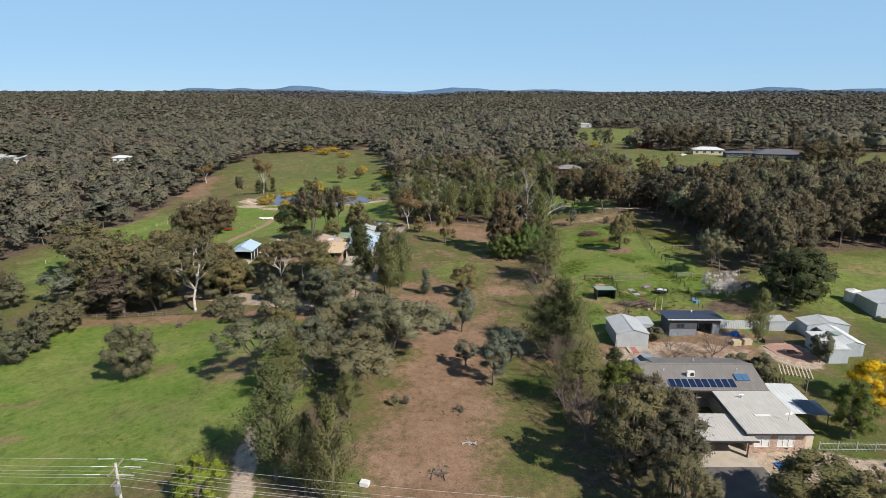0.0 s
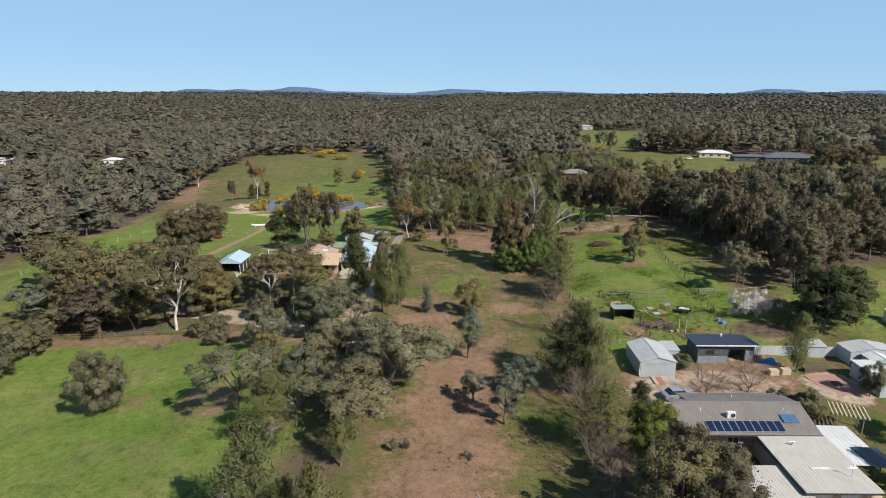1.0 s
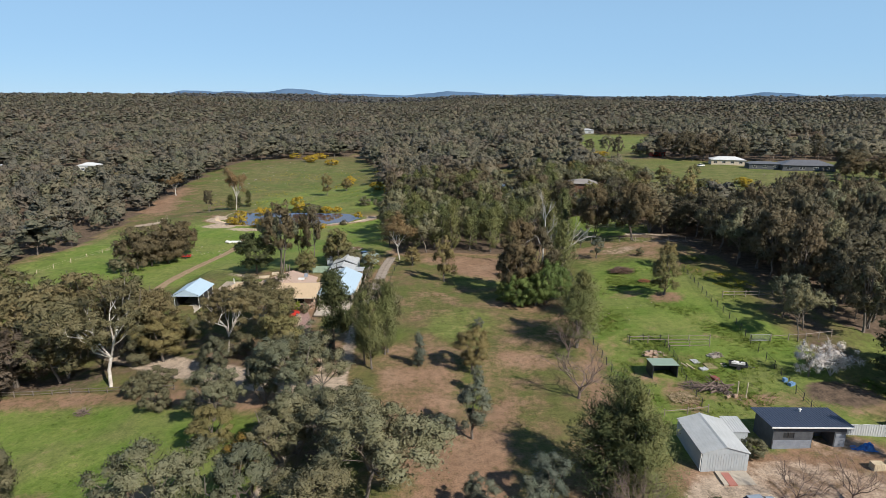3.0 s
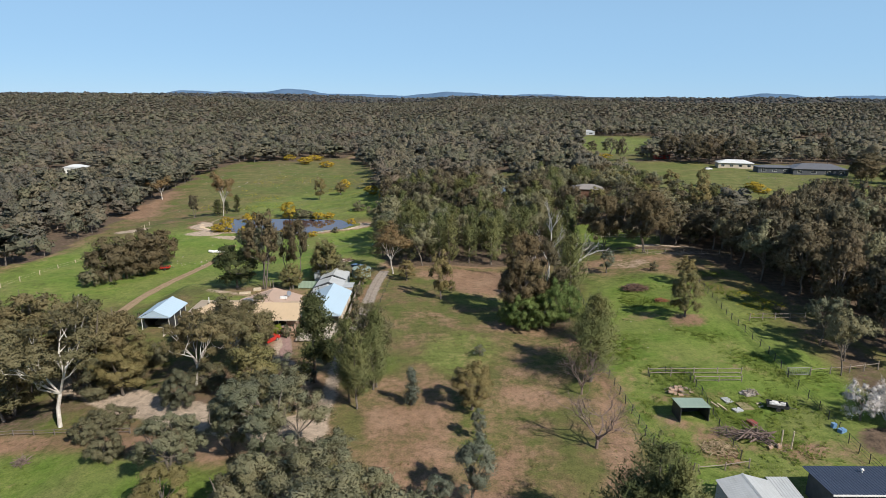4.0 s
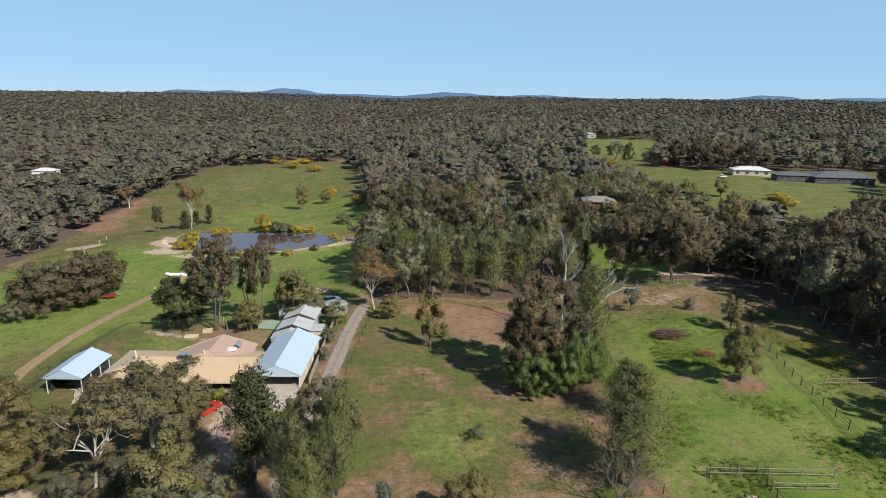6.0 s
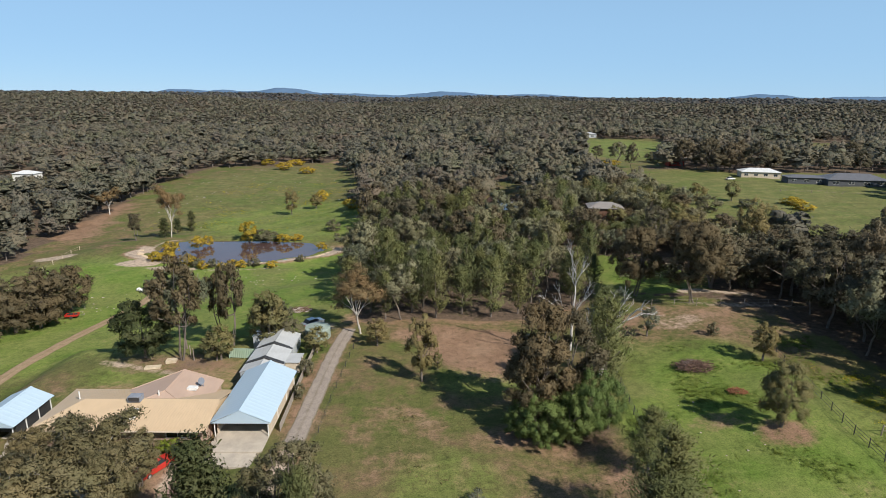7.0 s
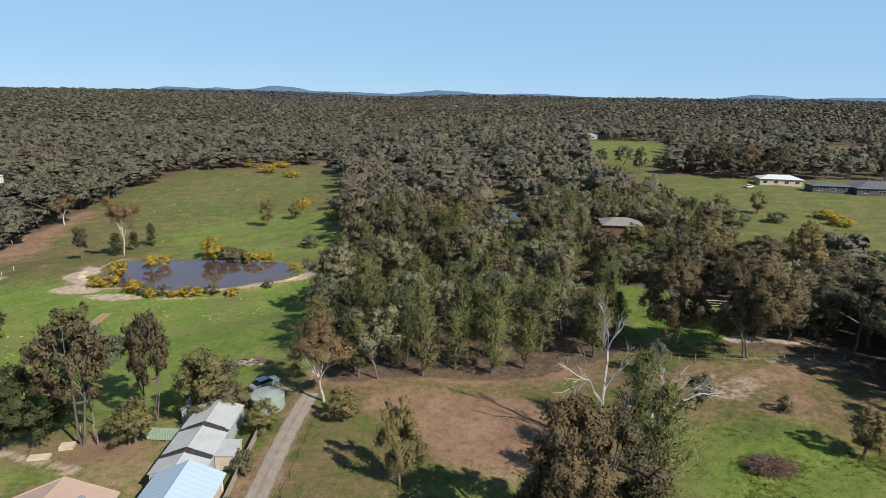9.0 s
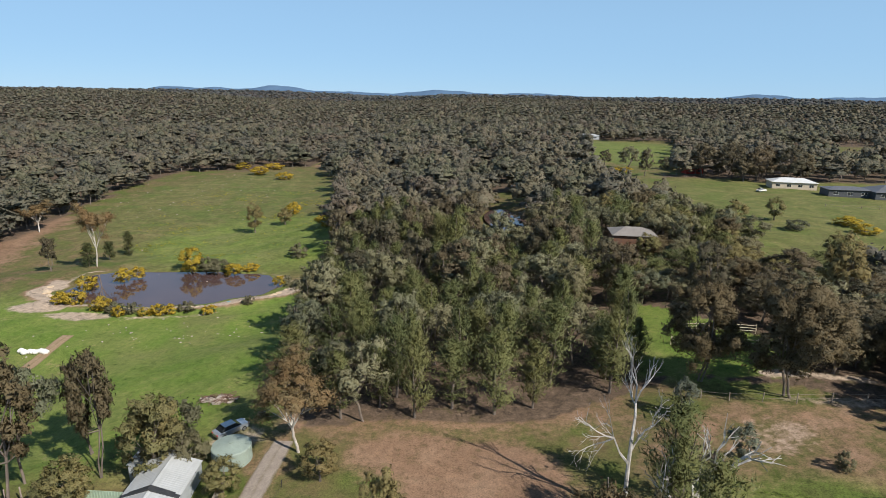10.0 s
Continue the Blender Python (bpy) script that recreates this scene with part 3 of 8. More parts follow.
    for b in (band(X, Y, [(-64, 137.5), (-57, 132.8), (-48.6, 127.6), (-43, 124.2), (-37, 121), (-32, 118.6), (-24, 115), (-17, 113)], 3.1, 1.3, 0.98),
              band(X, Y, [(-21, 40), (-20.8, 54), (-22.5, 61), (-23.5, 69)], 1.3, 0.8, 1.0),
              band(X, Y, [(-23.5, 69), (-22, 80), (-18.5, 95), (-15, 110)], 0.9, 1.2, 0.7),
              band(X, Y, [(-15, 110), (-15.6, 122), (-16.4, 136), (-15.2, 148)], 1.2, 1.2, 0.8),
              band(X, Y, [(-28.5, 146), (-27, 138), (-21, 129), (-18, 118)], 1.6, 1.2, 0.62)):
        gravel = np.maximum(gravel, b)
    for b in (oval(X, Y, 40, 89, 12.5, 5.5, 0.5, 0.25),
              oval(X, Y, 49, 96, 6.5, 2.5, 0.45),
              oval(X, Y, 31, 87, 5, 4, 0.7),
              oval(X, Y, 57, 88, 4.5, 5.5, 0.8),
              oval(X, Y, 40, 59.2, 10, 3.0, 0.85),
              oval(X, Y, 50, 58, 8, 2.4, 0.7),
              oval(X, Y, -22, 146, 3.5, 3.0, 0.7),
              oval(X, Y, -20, 186, 4, 4, 0.5),
              band(X, Y, [(-38, 168), (-46, 171), (-52, 172)], 1.4, 1.2, 0.55),
              oval(X, Y, 46, 181, 6, 5, 0.42),
              band(X, Y, [(53, 196), (59, 195), (66, 193)], 1.2, 1.0, 0.75)):
        gravel = np.maximum(gravel, b)
    for b in (band(X, Y, [(52, 189), (60, 187), (72, 186)], 1.6, 1.4, 0.5),
              0.9 * smooth(1.2 - np.abs(r - 1.15) / 0.13) * smooth((266 - Y) / 10 + 0.25),
              0.6 * smooth(1 - np.abs(r - 1.06) / 0.06),
              oval(X, Y, -112, 253, 7, 3, 0.8),
              oval(X, Y, -82, 243, 7, 3.2, 0.75),
              oval(X, Y, -70, 238.4, 8, 2.4, 0.7),
              band(X, Y, [(-62, 237), (-52, 238), (-42, 241)], 1.0, 1.4, 0.6),
              oval(X, Y, 140, 652, 50, 6, 0.6)):
        gravel = np.maximum(gravel, b)
    lush = np.zeros(X.shape)
    for b in (oval(X, Y, -60, 86, 46, 30, 1.0, 0.2),
              oval(X, Y, 42, 127, 18, 46, 1.0, 0.25),
              oval(X, Y, -65, 215, 60, 40, 1.0),
              oval(X, Y, 4, 138, 7, 9, 0.5),
              oval(X, Y, -27, 225, 14, 40, 0.8),
              oval(X, Y, 100, 118, 34, 22, 0.7),
              oval(X, Y, -100, 190, 24, 60, 0.7),
              oval(X, Y, 13, 62, 6, 14, 0.2),
              oval(X, Y, 10, 165, 9, 6, 0.5),
              oval(X, Y, 48, 214, 13, 22, 0.9),
              oval(X, Y, -48, 312, 46, 46, 0.68),
              oval(X, Y, 170, 320, 120, 110, 0.42)):
        lush = np.maximum(lush, b)
    for b in (oval(X, Y, -38, 168, 16, 8, 0.6),
              oval(X, Y, 160, 550, 70, 110, 0.6),
              oval(X, Y, -85, 400, 62, 110, 0.36)):
        lush = np.maximum(lush, b)
    bare = np.clip(bare, 0, 1)
    ny, nx = X.shape
    me = bpy.data.meshes.new("ground")
    idx = np.arange(nx * ny).reshape(ny, nx)
    quads = np.stack([idx[:-1, :-1], idx[:-1, 1:], idx[1:, 1:], idx[1:, :-1]], -1).reshape(-1, 4)
    fill_mesh(me, np.stack([X, Y, Z], -1).reshape(-1, 3), quads)
    me.polygons.foreach_set("use_smooth", np.ones(len(quads), bool))
    col = me.color_attributes.new("soil", "FLOAT_COLOR", "POINT")
    col.data.foreach_set("color", np.stack([bare, litter, lush, gravel], -1).astype(np.float32).ravel())
    me.materials.append(GROUND)
    return tagged(new("ground", me), "green and dry-brown paddock pasture with bare earth patches", "ground", kind="structure")


def fill_mesh(me, verts, faces, mat_index=None):
    n, k = faces.shape
    me.vertices.add(len(verts))
    me.vertices.foreach_set("co", np.ascontiguousarray(verts, np.float32).ravel())
    me.loops.add(n * k)
    me.loops.foreach_set("vertex_index", np.ascontiguousarray(faces, np.int32).ravel())
    me.polygons.add(n)
    me.polygons.foreach_set("loop_start", np.arange(0, n * k, k, dtype=np.int32))
    if mat_index is not None:
        me.polygons.foreach_set("material_index", np.ascontiguousarray(mat_index, np.int32))
    me.update(calc_edges=True)


make_ground()


def lane(name, label, path, half, mat, lift=0.05):
    """A worn lane laid over the ground along a path."""
    pts = []
    for (ax, ay), (bx, by) in zip(path, path[1:]):
        n = max(1, int(math.hypot(bx - ax, by - ay) / 1.5))
        pts += [(ax + (bx - ax) * i / n, ay + (by - ay) * i / n) for i in range(n)]
    pts.append(path[-1])
    for _ in range(6):
        pts = [pts[0]] + [((a[0] + 2 * b[0] + c[0]) / 4, (a[1] + 2 * b[1] + c[1]) / 4) for a, b, c in zip(pts, pts[1:], pts[2:])] + [pts[-1]]
    rng = random.Random(12)
    verts, across = [], []
    steps = (-1.0, -0.75, -0.5, -0.25, 0.0, 0.25, 0.5, 0.75, 1.0)
    for i, (x, y) in enumerate(pts):
        qx, qy = pts[min(i + 1, len(pts) - 1)]
        px, py = pts[max(i - 1, 0)]
        d = Vector((qx - px, qy - py)).normalized()
        w = half * rng.uniform(0.93, 1.07)
        for s in steps:
            u, v = x + d.y * w * s, y - d.x * w * s
            edge = 0.07 if abs(s) == 1 else 0.0
            verts.append((u, v, gz(u, v) + lift - edge - 0.03 * (abs(abs(s) - 0.5) < 0.1)))
            across.append(abs(s))
    k = len(steps)
    faces = [(i * k + j, i * k + j + 1, (i + 1) * k + j + 1, (i + 1) * k + j) for i in range(len(pts) - 1) for j in range(k - 1)]
    me = bpy.data.meshes.new(name)
    fill_mesh(me, np.array(verts), np.array(faces))
    me.polygons.foreach_set("use_smooth", np.ones(len(faces), bool))
    me.attributes.new("across", "FLOAT", "POINT").data.foreach_set("value", np.array(across, np.float32))
    me.materials.append(mat)
    return tagged(new(name, me), label, "lane", kind="structure")


lane("road_1", "grey gravel drive with two worn wheel tracks", [p for p in DRIVE if p[1] > 140], 1.5, LANE)
lane("path_1", "pinkish paved path to the house door", [(-28.8, 147.0), (-27.6, 143.2), (-26.0, 138.4), (-24.2, 133.2), (-23.0, 129.6)], 1.25, PAVING)
lane("road_2", "brown earth farm track through the grass", TRACK_LINE, 1.35, TRACK)


def make_water(name, label, z, shore):
    bm = bmesh.new()
    bm.faces.new([bm.verts.new((x, y, z)) for x, y in shore])
    ob = new(name, mesh_of(name, bm, WATER))
    return tagged(ob, label, "water", kind="structure")


make_water("water_1", "still muddy brown farm dam reflecting the sky", -4.88,
           [(POND[0] + 29 * math.cos(a / 20 * math.pi), POND[1] + 16 * math.sin(a / 20 * math.pi)) for a in range(40)])
make_water("water_2", "small farm dam between the trees", gz(31, 318) - 0.3,
           [(31 + 8 * math.cos(a / 16 * math.pi), 318 + 19 * math.sin(a / 16 * math.pi)) for a in range(32)])


# blue ranges on the horizon, with distance haze put into their slope colour
def make_range(name, y, base, humps, colour, label):
    m, nt, p = nodes_of(name + "_hazed_slopes")
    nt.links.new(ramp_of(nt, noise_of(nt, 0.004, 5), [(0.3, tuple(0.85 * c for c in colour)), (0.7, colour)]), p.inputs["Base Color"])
    p.inputs["Roughness"].default_value, p.inputs["Specular IOR Level"].default_value = 1.0, 0.0
    xs = np.arange(-4600, 4601, 20.0)
    z = np.full(xs.shape, base, float)
    for c, w, h in humps:
        z = z + h * np.exp(-np.abs((xs - c) / w) ** 2.6)
    z = z + 2.2 * np.sin(xs * 0.011) + 1.4 * np.sin(xs * 0.031 + 1) + np.random.default_rng(5).normal(0, 0.5, xs.shape)
    bm = bmesh.new()
    rows = [[bm.verts.new((x, yy, zz)) for x, zz in zip(xs, row)] for yy, row in ((y - 260, z * 0 + 10), (y - 90, z * 0.8), (y, z), (y + 90, z * 0.8), (y + 160, z * 0 + 10))]
    for lo, hi in zip(rows, rows[1:]):
        for i in range(len(xs) - 1):
            bm.faces.new((lo[i], lo[i + 1], hi[i + 1], hi[i]))
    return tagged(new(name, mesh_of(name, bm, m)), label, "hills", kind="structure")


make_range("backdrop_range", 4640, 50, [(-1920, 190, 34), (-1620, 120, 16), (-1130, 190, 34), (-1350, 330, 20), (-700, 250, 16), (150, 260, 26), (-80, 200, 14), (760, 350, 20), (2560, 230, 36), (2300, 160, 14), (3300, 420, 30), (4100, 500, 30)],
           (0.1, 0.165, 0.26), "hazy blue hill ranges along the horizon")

# ---- trees ----
DETAIL = [1.0]       # finer and more sprays for trees that the camera passes close to


def sprays(rng, centres, radii, n, size, droop=0.3, flat=1.0, shell=0.4, wide=0.3, loose=0.75, fuzz=0.2):
    """Triangular leaf sprays in rounded clumps. Returns their corners, three to a spray, and the way each faces in its clump."""
    n, size = max(1, int(n * DETAIL[0])), size / DETAIL[0] ** 0.4
    out, ups = [], []
    for c, r in zip(centres, radii):
        d = rng.normal(size=(n, 3))
        d /= np.linalg.norm(d, axis=1)[:, None]
        p = np.array(c) + d * (np.array([r, r, r * flat]) * rng.uniform(0, 1, (n, 1)) ** shell * rng.normal(1.0, fuzz, (n, 1)))
        skin = rng.normal(size=(n, 3)) * loose + d
        a = np.cross(skin, rng.normal(size=(n, 3)))
        a[:, 2] -= droop * np.linalg.norm(a, axis=1)
        a /= np.linalg.norm(a, axis=1)[:, None]
        b = np.cross(a, skin)
        b /= np.linalg.norm(b, axis=1)[:, None] + 1e-9
        s = size * rng.uniform(0.6, 1.3, (n, 1))
        q = np.stack([p - a * s * 0.5 - b * s * wide, p - a * s * 0.5 + b * s * wide, p + a * s * 0.6], 1)
        away_from = p - np.array(c) + np.array([0, 0, 0.25 * r])
        turned = np.einsum("ij,ij->i", np.cross(q[:, 1] - q[:, 0], q[:, 2] - q[:, 0]), away_from) < 0
        q[turned] = q[turned][:, ::-1]
        out.append(q.reshape(-1, 3))
        ups.append(np.repeat(away_from / (np.linalg.norm(away_from, axis=1)[:, None] + 1e-9), 3, 0))
    return np.concatenate(out), np.concatenate(ups)


def lumps(rng, centres, radii, seg=6, flat=0.85):
    """Lumpy rounded leaf masses, open below."""
    tiers = ((-0.35, 0.9), (0.25, 1.0), (0.85, 1.0)) if seg > 4 else ((-0.2, 1.0), (0.7, 1.0))
    out, ups = [], []
    for c, r in zip(centres, radii):
        c = np.array(c)
        rings = []
        for el, k in tiers:
            a = np.arange(seg) * 2 * math.pi / seg + rng.uniform(0, 6)
            rr = r * k * rng.uniform(0.75, 1.2, seg)
            rings.append(c + np.stack([np.cos(a) * math.cos(el) * rr, np.sin(a) * math.cos(el) * rr, np.full(seg, math.sin(el)) * rr * flat], 1))
        top = c + np.array([0, 0, r * flat * rng.uniform(0.9, 1.1)])
        t = []
        for lo, hi in zip(rings, rings[1:]):
            for i in range(seg):
                j = (i + 1) % seg
                t += [lo[i], lo[j], hi[j], lo[i], hi[j], hi[i]]
        for i in range(seg):
            t += [rings[-1][i], rings[-1][(i + 1) % seg], top]
        t = np.array(t)
        out.append(t)
        u = t - c + np.array([0, 0, 0.15 * r])
        ups.append(u / np.linalg.norm(u, axis=1)[:, None])
    return np.concatenate(out), np.concatenate(ups)


def leafage(rng, cs, rad, per, size, droop=0.2, flat=0.75, heart=0.6):
    """Clumps of sprays over a dark heart of leaves."""
    t0, u0 = lumps(rng, cs, rad * heart, 5 if DETAIL[0] > 1 else 4, flat)
    out, ups = [t0], [u0]
    mean = float(np.mean(rad))
    for lo in range(0, len(cs), 12):
        c, r = cs[lo:lo + 12], rad[lo:lo + 12]
        k = float(np.mean(r)) / mean
        t, u = sprays(rng, c, r, per * k * k, size, droop, flat)
        out.append(t)
        ups.append(u)
    return np.concatenate(out), np.concatenate(ups)


def soften(me, tris, ups, k=0.6):
    """Leaves are shaded partly as the rounded mass that they make up."""
    t = tris.reshape(-1, 3, 3)
    n = np.cross(t[:, 1] - t[:, 0], t[:, 2] - t[:, 0])
    n = np.repeat(n / (np.linalg.norm(n, axis=1)[:, None] + 1e-9), 3, 0)
    n = (1 - k) * n + k * ups
    n /= np.linalg.norm(n, axis=1)[:, None] + 1e-9
    me.polygons.foreach_set("use_smooth", np.ones(len(t), bool))
    me.normals_split_custom_set_from_vertices(n.astype(np.float32))


def round_up(tris, ups, k=0.5):
    """Half as the clump faces, half as the whole crown does."""
    lo, hi = tris.min(0), tris.max(0)
    c = np.array([(lo[0] + hi[0]) / 2, (lo[1] + hi[1]) / 2, lo[2] * 0.65 + hi[2] * 0.35])
    d = (tris - c) / (hi - lo)
    d /= np.linalg.norm(d, axis=1)[:, None] + 1e-9
    d = (1 - k) * ups + k * d
    return d / (np.linalg.norm(d, axis=1)[:, None] + 1e-9)


def crown_part(name, tris, mat, parent, label=""):
    me = bpy.data.meshes.new(name)
    tris, ups = tris
    fill_mesh(me, tris, np.arange(len(tris)).reshape(-1, 3))
    soften(me, tris, round_up(tris, ups), 0.92)
    me.materials.append(mat)
    ob = new(name, me)
    ob.parent = parent
    return tagged(ob, label)


def limb(bm, rng, p, q, r0, r1, kinks=3, wobble=0.08, n=6):
    """A crooked tapered limb."""
    p, q = Vector(p), Vector(q)
    last, length = p, (q - p).length
    for i in range(1, kinks + 1):
        f = i / kinks
        at = p.lerp(q, f)
        if i < kinks:
            at = at + Vector(rng.normal(size=3)) * wobble * length
        rod(bm, last, at, r0 + (r1 - r0) * (i - 1) / kinks, r0 + (r1 - r0) * f, n)
        last = at


def branch(bm, rng, p, d, length, r, depth, spread=0.55, lift=0.15, kids=3, n=4, tips=None):
    """Forking bare branches."""
    d = Vector(d).normalized()
    if depth == 0:
        end = p + d * length + Vector(rng.normal(size=3)) * length * 0.1
        rod(bm, p, end, r * 0.9, r * 0.5, 3)
        if tips is not None:
            tips.append(tuple(end))
        return
    mid = p + d * length * 0.55 + Vector(rng.normal(size=3)) * length * 0.06
    end = p + d * length + Vector(rng.normal(size=3)) * length * 0.1
    rod(bm, p, mid, r, r * 0.8, n)
    rod(bm, mid, end, r * 0.8, r * 0.6, n)
    if depth:
        for i in range(kids):
            e = d + Vector(rng.normal(size=3)) * spread + Vector((0, 0, lift))
            start = end if i < 2 else mid
            branch(bm, rng, start, e, length * rng.uniform(0.55, 0.8), r * 0.58, depth - 1, spread, lift, kids, max(3, n - 1), tips)


def pads(rng, n, w, lo, hi, sub=6, r=0.2, column=0.0):
    """Leaf pads over a domed crown: each a cushion of a few clumps. Returns the clumps' centres and radii, the first n at the pads' hearts."""
    hearts, rest, r0, r1 = [], [], [], []
    for i in range(n):
        t = ((i + 0.5) / n) ** 0.8 + rng.normal() * 0.03
        t = min(max(t, 0.02), 0.97)
        full = math.sqrt(max(0.02, 1 - abs((t - 0.4) / 0.62) ** 2.2))
        full = full + (max(full, 0.78 - 0.3 * t) - full) * column
        k = rng.uniform(0.35, 1.0) ** 0.6
        a = i * 2.4 + rng.normal() * 0.5
        x, y, z = w / 2 * full * k * math.cos(a), w / 2 * full * k * math.sin(a), lo + (hi - lo) * (t * (0.82 + 0.18 * (1 - k * k)))
        pr = w * r * rng.uniform(0.6, 1.4)
        hearts.append((x, y, z))
        r0.append(pr * 0.85)
        for j in range(sub):
            b, q = rng.uniform(0, 6.283), pr * math.sqrt(rng.uniform(0.15, 1))
            rest.append((x + q * math.cos(b), y + q * math.sin(b), z + pr * (0.25 + rng.uniform(-0.8, 0.55) * q / pr)))
            r1.append(pr * rng.uniform(0.4, 0.68))
    return hearts + rest, np.array(r0 + r1)


def clumps_cone(rng, n, w, lo, hi, blunt=0.8):
    c = []
    for i in range(n):
        t = rng.uniform(0, 1) ** 0.9
        r = w / 2 * (1 - t) ** blunt * rng.uniform(0.2, 1.0) * (0.55 + 0.45 * min(1, t * 5))
        a = rng.uniform(0, 2 * math.pi)
        c.append((r * math.cos(a), r * math.sin(a), lo + (hi - lo) * t))
    return c


# each kind is drawn once at 10 m height and this width, in a few forms
KINDS = {}


def kind(name, thing_name, label, category, forms, width):
    def deco(make):
        KINDS[name] = dict(make=make, thing=thing_name, label=label, category=category, forms=forms, width=width, made=[], far=[], used=0, count=[0, 0])
        return make
    return deco


def gum_tree(rng, root, mat, bark, stem=0.22, w=8.0, lo=2.9, n=21, size=0.275, trunks=1, per=66, sub=4, r=0.16, column=0.0):
    cs, rad = pads(rng, n, w * 0.84, lo, 9.2, sub, r, column)
    bm = bmesh.new()
    n1, n2, kk = (7, 5, 3) if DETAIL[0] > 1 else (5, 3, 2)
    for t in range(trunks):
        lean = Vector((rng.normal() * 0.5, rng.normal() * 0.5, 0)) * (1 + 0.8 * (trunks > 1))
        fork = Vector((0, 0, max(1.6, lo + 0.3))) + lean
        limb(bm, rng, (rng.normal() * 0.15 * (trunks - 1), rng.normal() * 0.15 * (trunks - 1), -0.4), fork, stem, stem * 0.72, 3, 0.03, n1)
        for c in cs[t:n:trunks][::2]:
            limb(bm, rng, fork, Vector(c) - Vector((0, 0, 0.2)), stem * 0.5, 0.035, kk, 0.08, n2)
        limb(bm, rng, fork, (lean.x * 1.5, lean.y * 1.5, 8.6), stem * 0.65, 0.03, kk, 0.05, n2)
    part("trunk", bm, bark, root)
    crown_part("crown", leafage(rng, cs, rad, per, size, 0.5, 0.95, 0.66), mat, root)


def forked_gum(rng, root, mat, bark, arms=5, first=2.6, stem=0.19, per=95, cr=0.85, lean=0.3, up=1.0):
    """A pale trunk that forks low into long bare limbs, with leaf clumps at their ends."""
    bm = bmesh.new()
    fork = Vector((rng.normal() * lean, rng.normal() * lean, 2.6))
    limb(bm, rng, (0, 0, -0.4), fork, stem, stem * 0.8, 3, 0.03, 8)
    tips = []
    for i in range(arms):
        a = i * 6.283 / arms + rng.normal() * 0.3
        out = rng.uniform(0.45, 0.95)
        branch(bm, rng, fork, (math.cos(a) * out, math.sin(a) * out, up), first * rng.uniform(0.85, 1.15), stem * 0.55, 2, 0.42, 0.2, 3, 6, tips)
    part("trunk", bm, bark, root)
    cs = [(x, y, min(z, 9.4)) for x, y, z in tips]
    crown_part("crown", leafage(rng, cs, rng.uniform(0.7, 1.15, len(cs)) * cr, per, 0.3, 0.3, 0.65), mat, root)


@kind("gum", "gum_tree", "grey-green gum tree with an open clumped crown", "tree", 6, 8.0)
def _(rng, root):
    pick = rng.uniform()
    if pick < 0.4:
        forked_gum(rng, root, LEAF["gum"], BARK, 6, 2.4, 0.13, 90, 0.95)
    else:
        gum_tree(rng, root, LEAF["gum"], BARK, trunks=1 + int(rng.uniform() * 2.4))


@kind("belt", "olive_gum_tree", "olive-brown gum in the belt round the homestead", "tree", 5, 8.0)
def _(rng, root):
    if rng.uniform() < 0.45:
        forked_gum(rng, root, LEAF["tan"], PALE, 6, 2.4, 0.12, 90, 0.92)
    else:
        gum_tree(rng, root, LEAF["tan"], BARK, trunks=1 + int(rng.uniform() * 2.4), lo=2.4, stem=0.16)


@kind("wood", "woodland_tree", "tall dark gum at the edge of the woods", "tree", 4, 8.0)
def _(rng, root):
    gum_tree(rng, root, LEAF["wood"], BARK, lo=2.6, n=20, trunks=1 + int(rng.uniform() * 2.2), stem=0.17)


@kind("white", "gum_tree", "tall white-trunked gum with bare forking limbs and olive crown", "tree", 2, 8.0)
def _(rng, root):
    forked_gum(rng, root, LEAF["tan"], PALE, 6, 2.8, 0.15, 75, 0.66)


@kind("ogum", "gum_tree", "white-stemmed gum with a bronze-tinted crown", "tree", 1, 8.0)
def _(rng, root):
    forked_gum(rng, root, LEAF["bronze"], PALE, 5, 2.7, 0.14, 95, 1.05, up=1.35)


@kind("rust", "gum_tree", "big gum with a brownish domed crown on pale stems", "tree", 2, 8.0)
def _(rng, root):
    gum_tree(rng, root, LEAF["umber"], BARK, lo=2.2, n=24, trunks=2, stem=0.13, r=0.2)


@kind("purple", "gum_tree", "gum tree with dull purple-brown foliage", "tree", 1, 8.0)
def _(rng, root):
    bushy(rng, root, LEAF["purple"], w=8.0, lo=0.8, n=66)


@kind("pine", "gum_tree", "tall multi-stemmed gum with dense bronze-olive crown", "tree", 2, 6.0)
def _(rng, root):
    gum_tree(rng, root, LEAF["umber"], BARK, w=5.8, lo=3.2, n=20, size=0.28, trunks=2, stem=0.12, column=0.4)


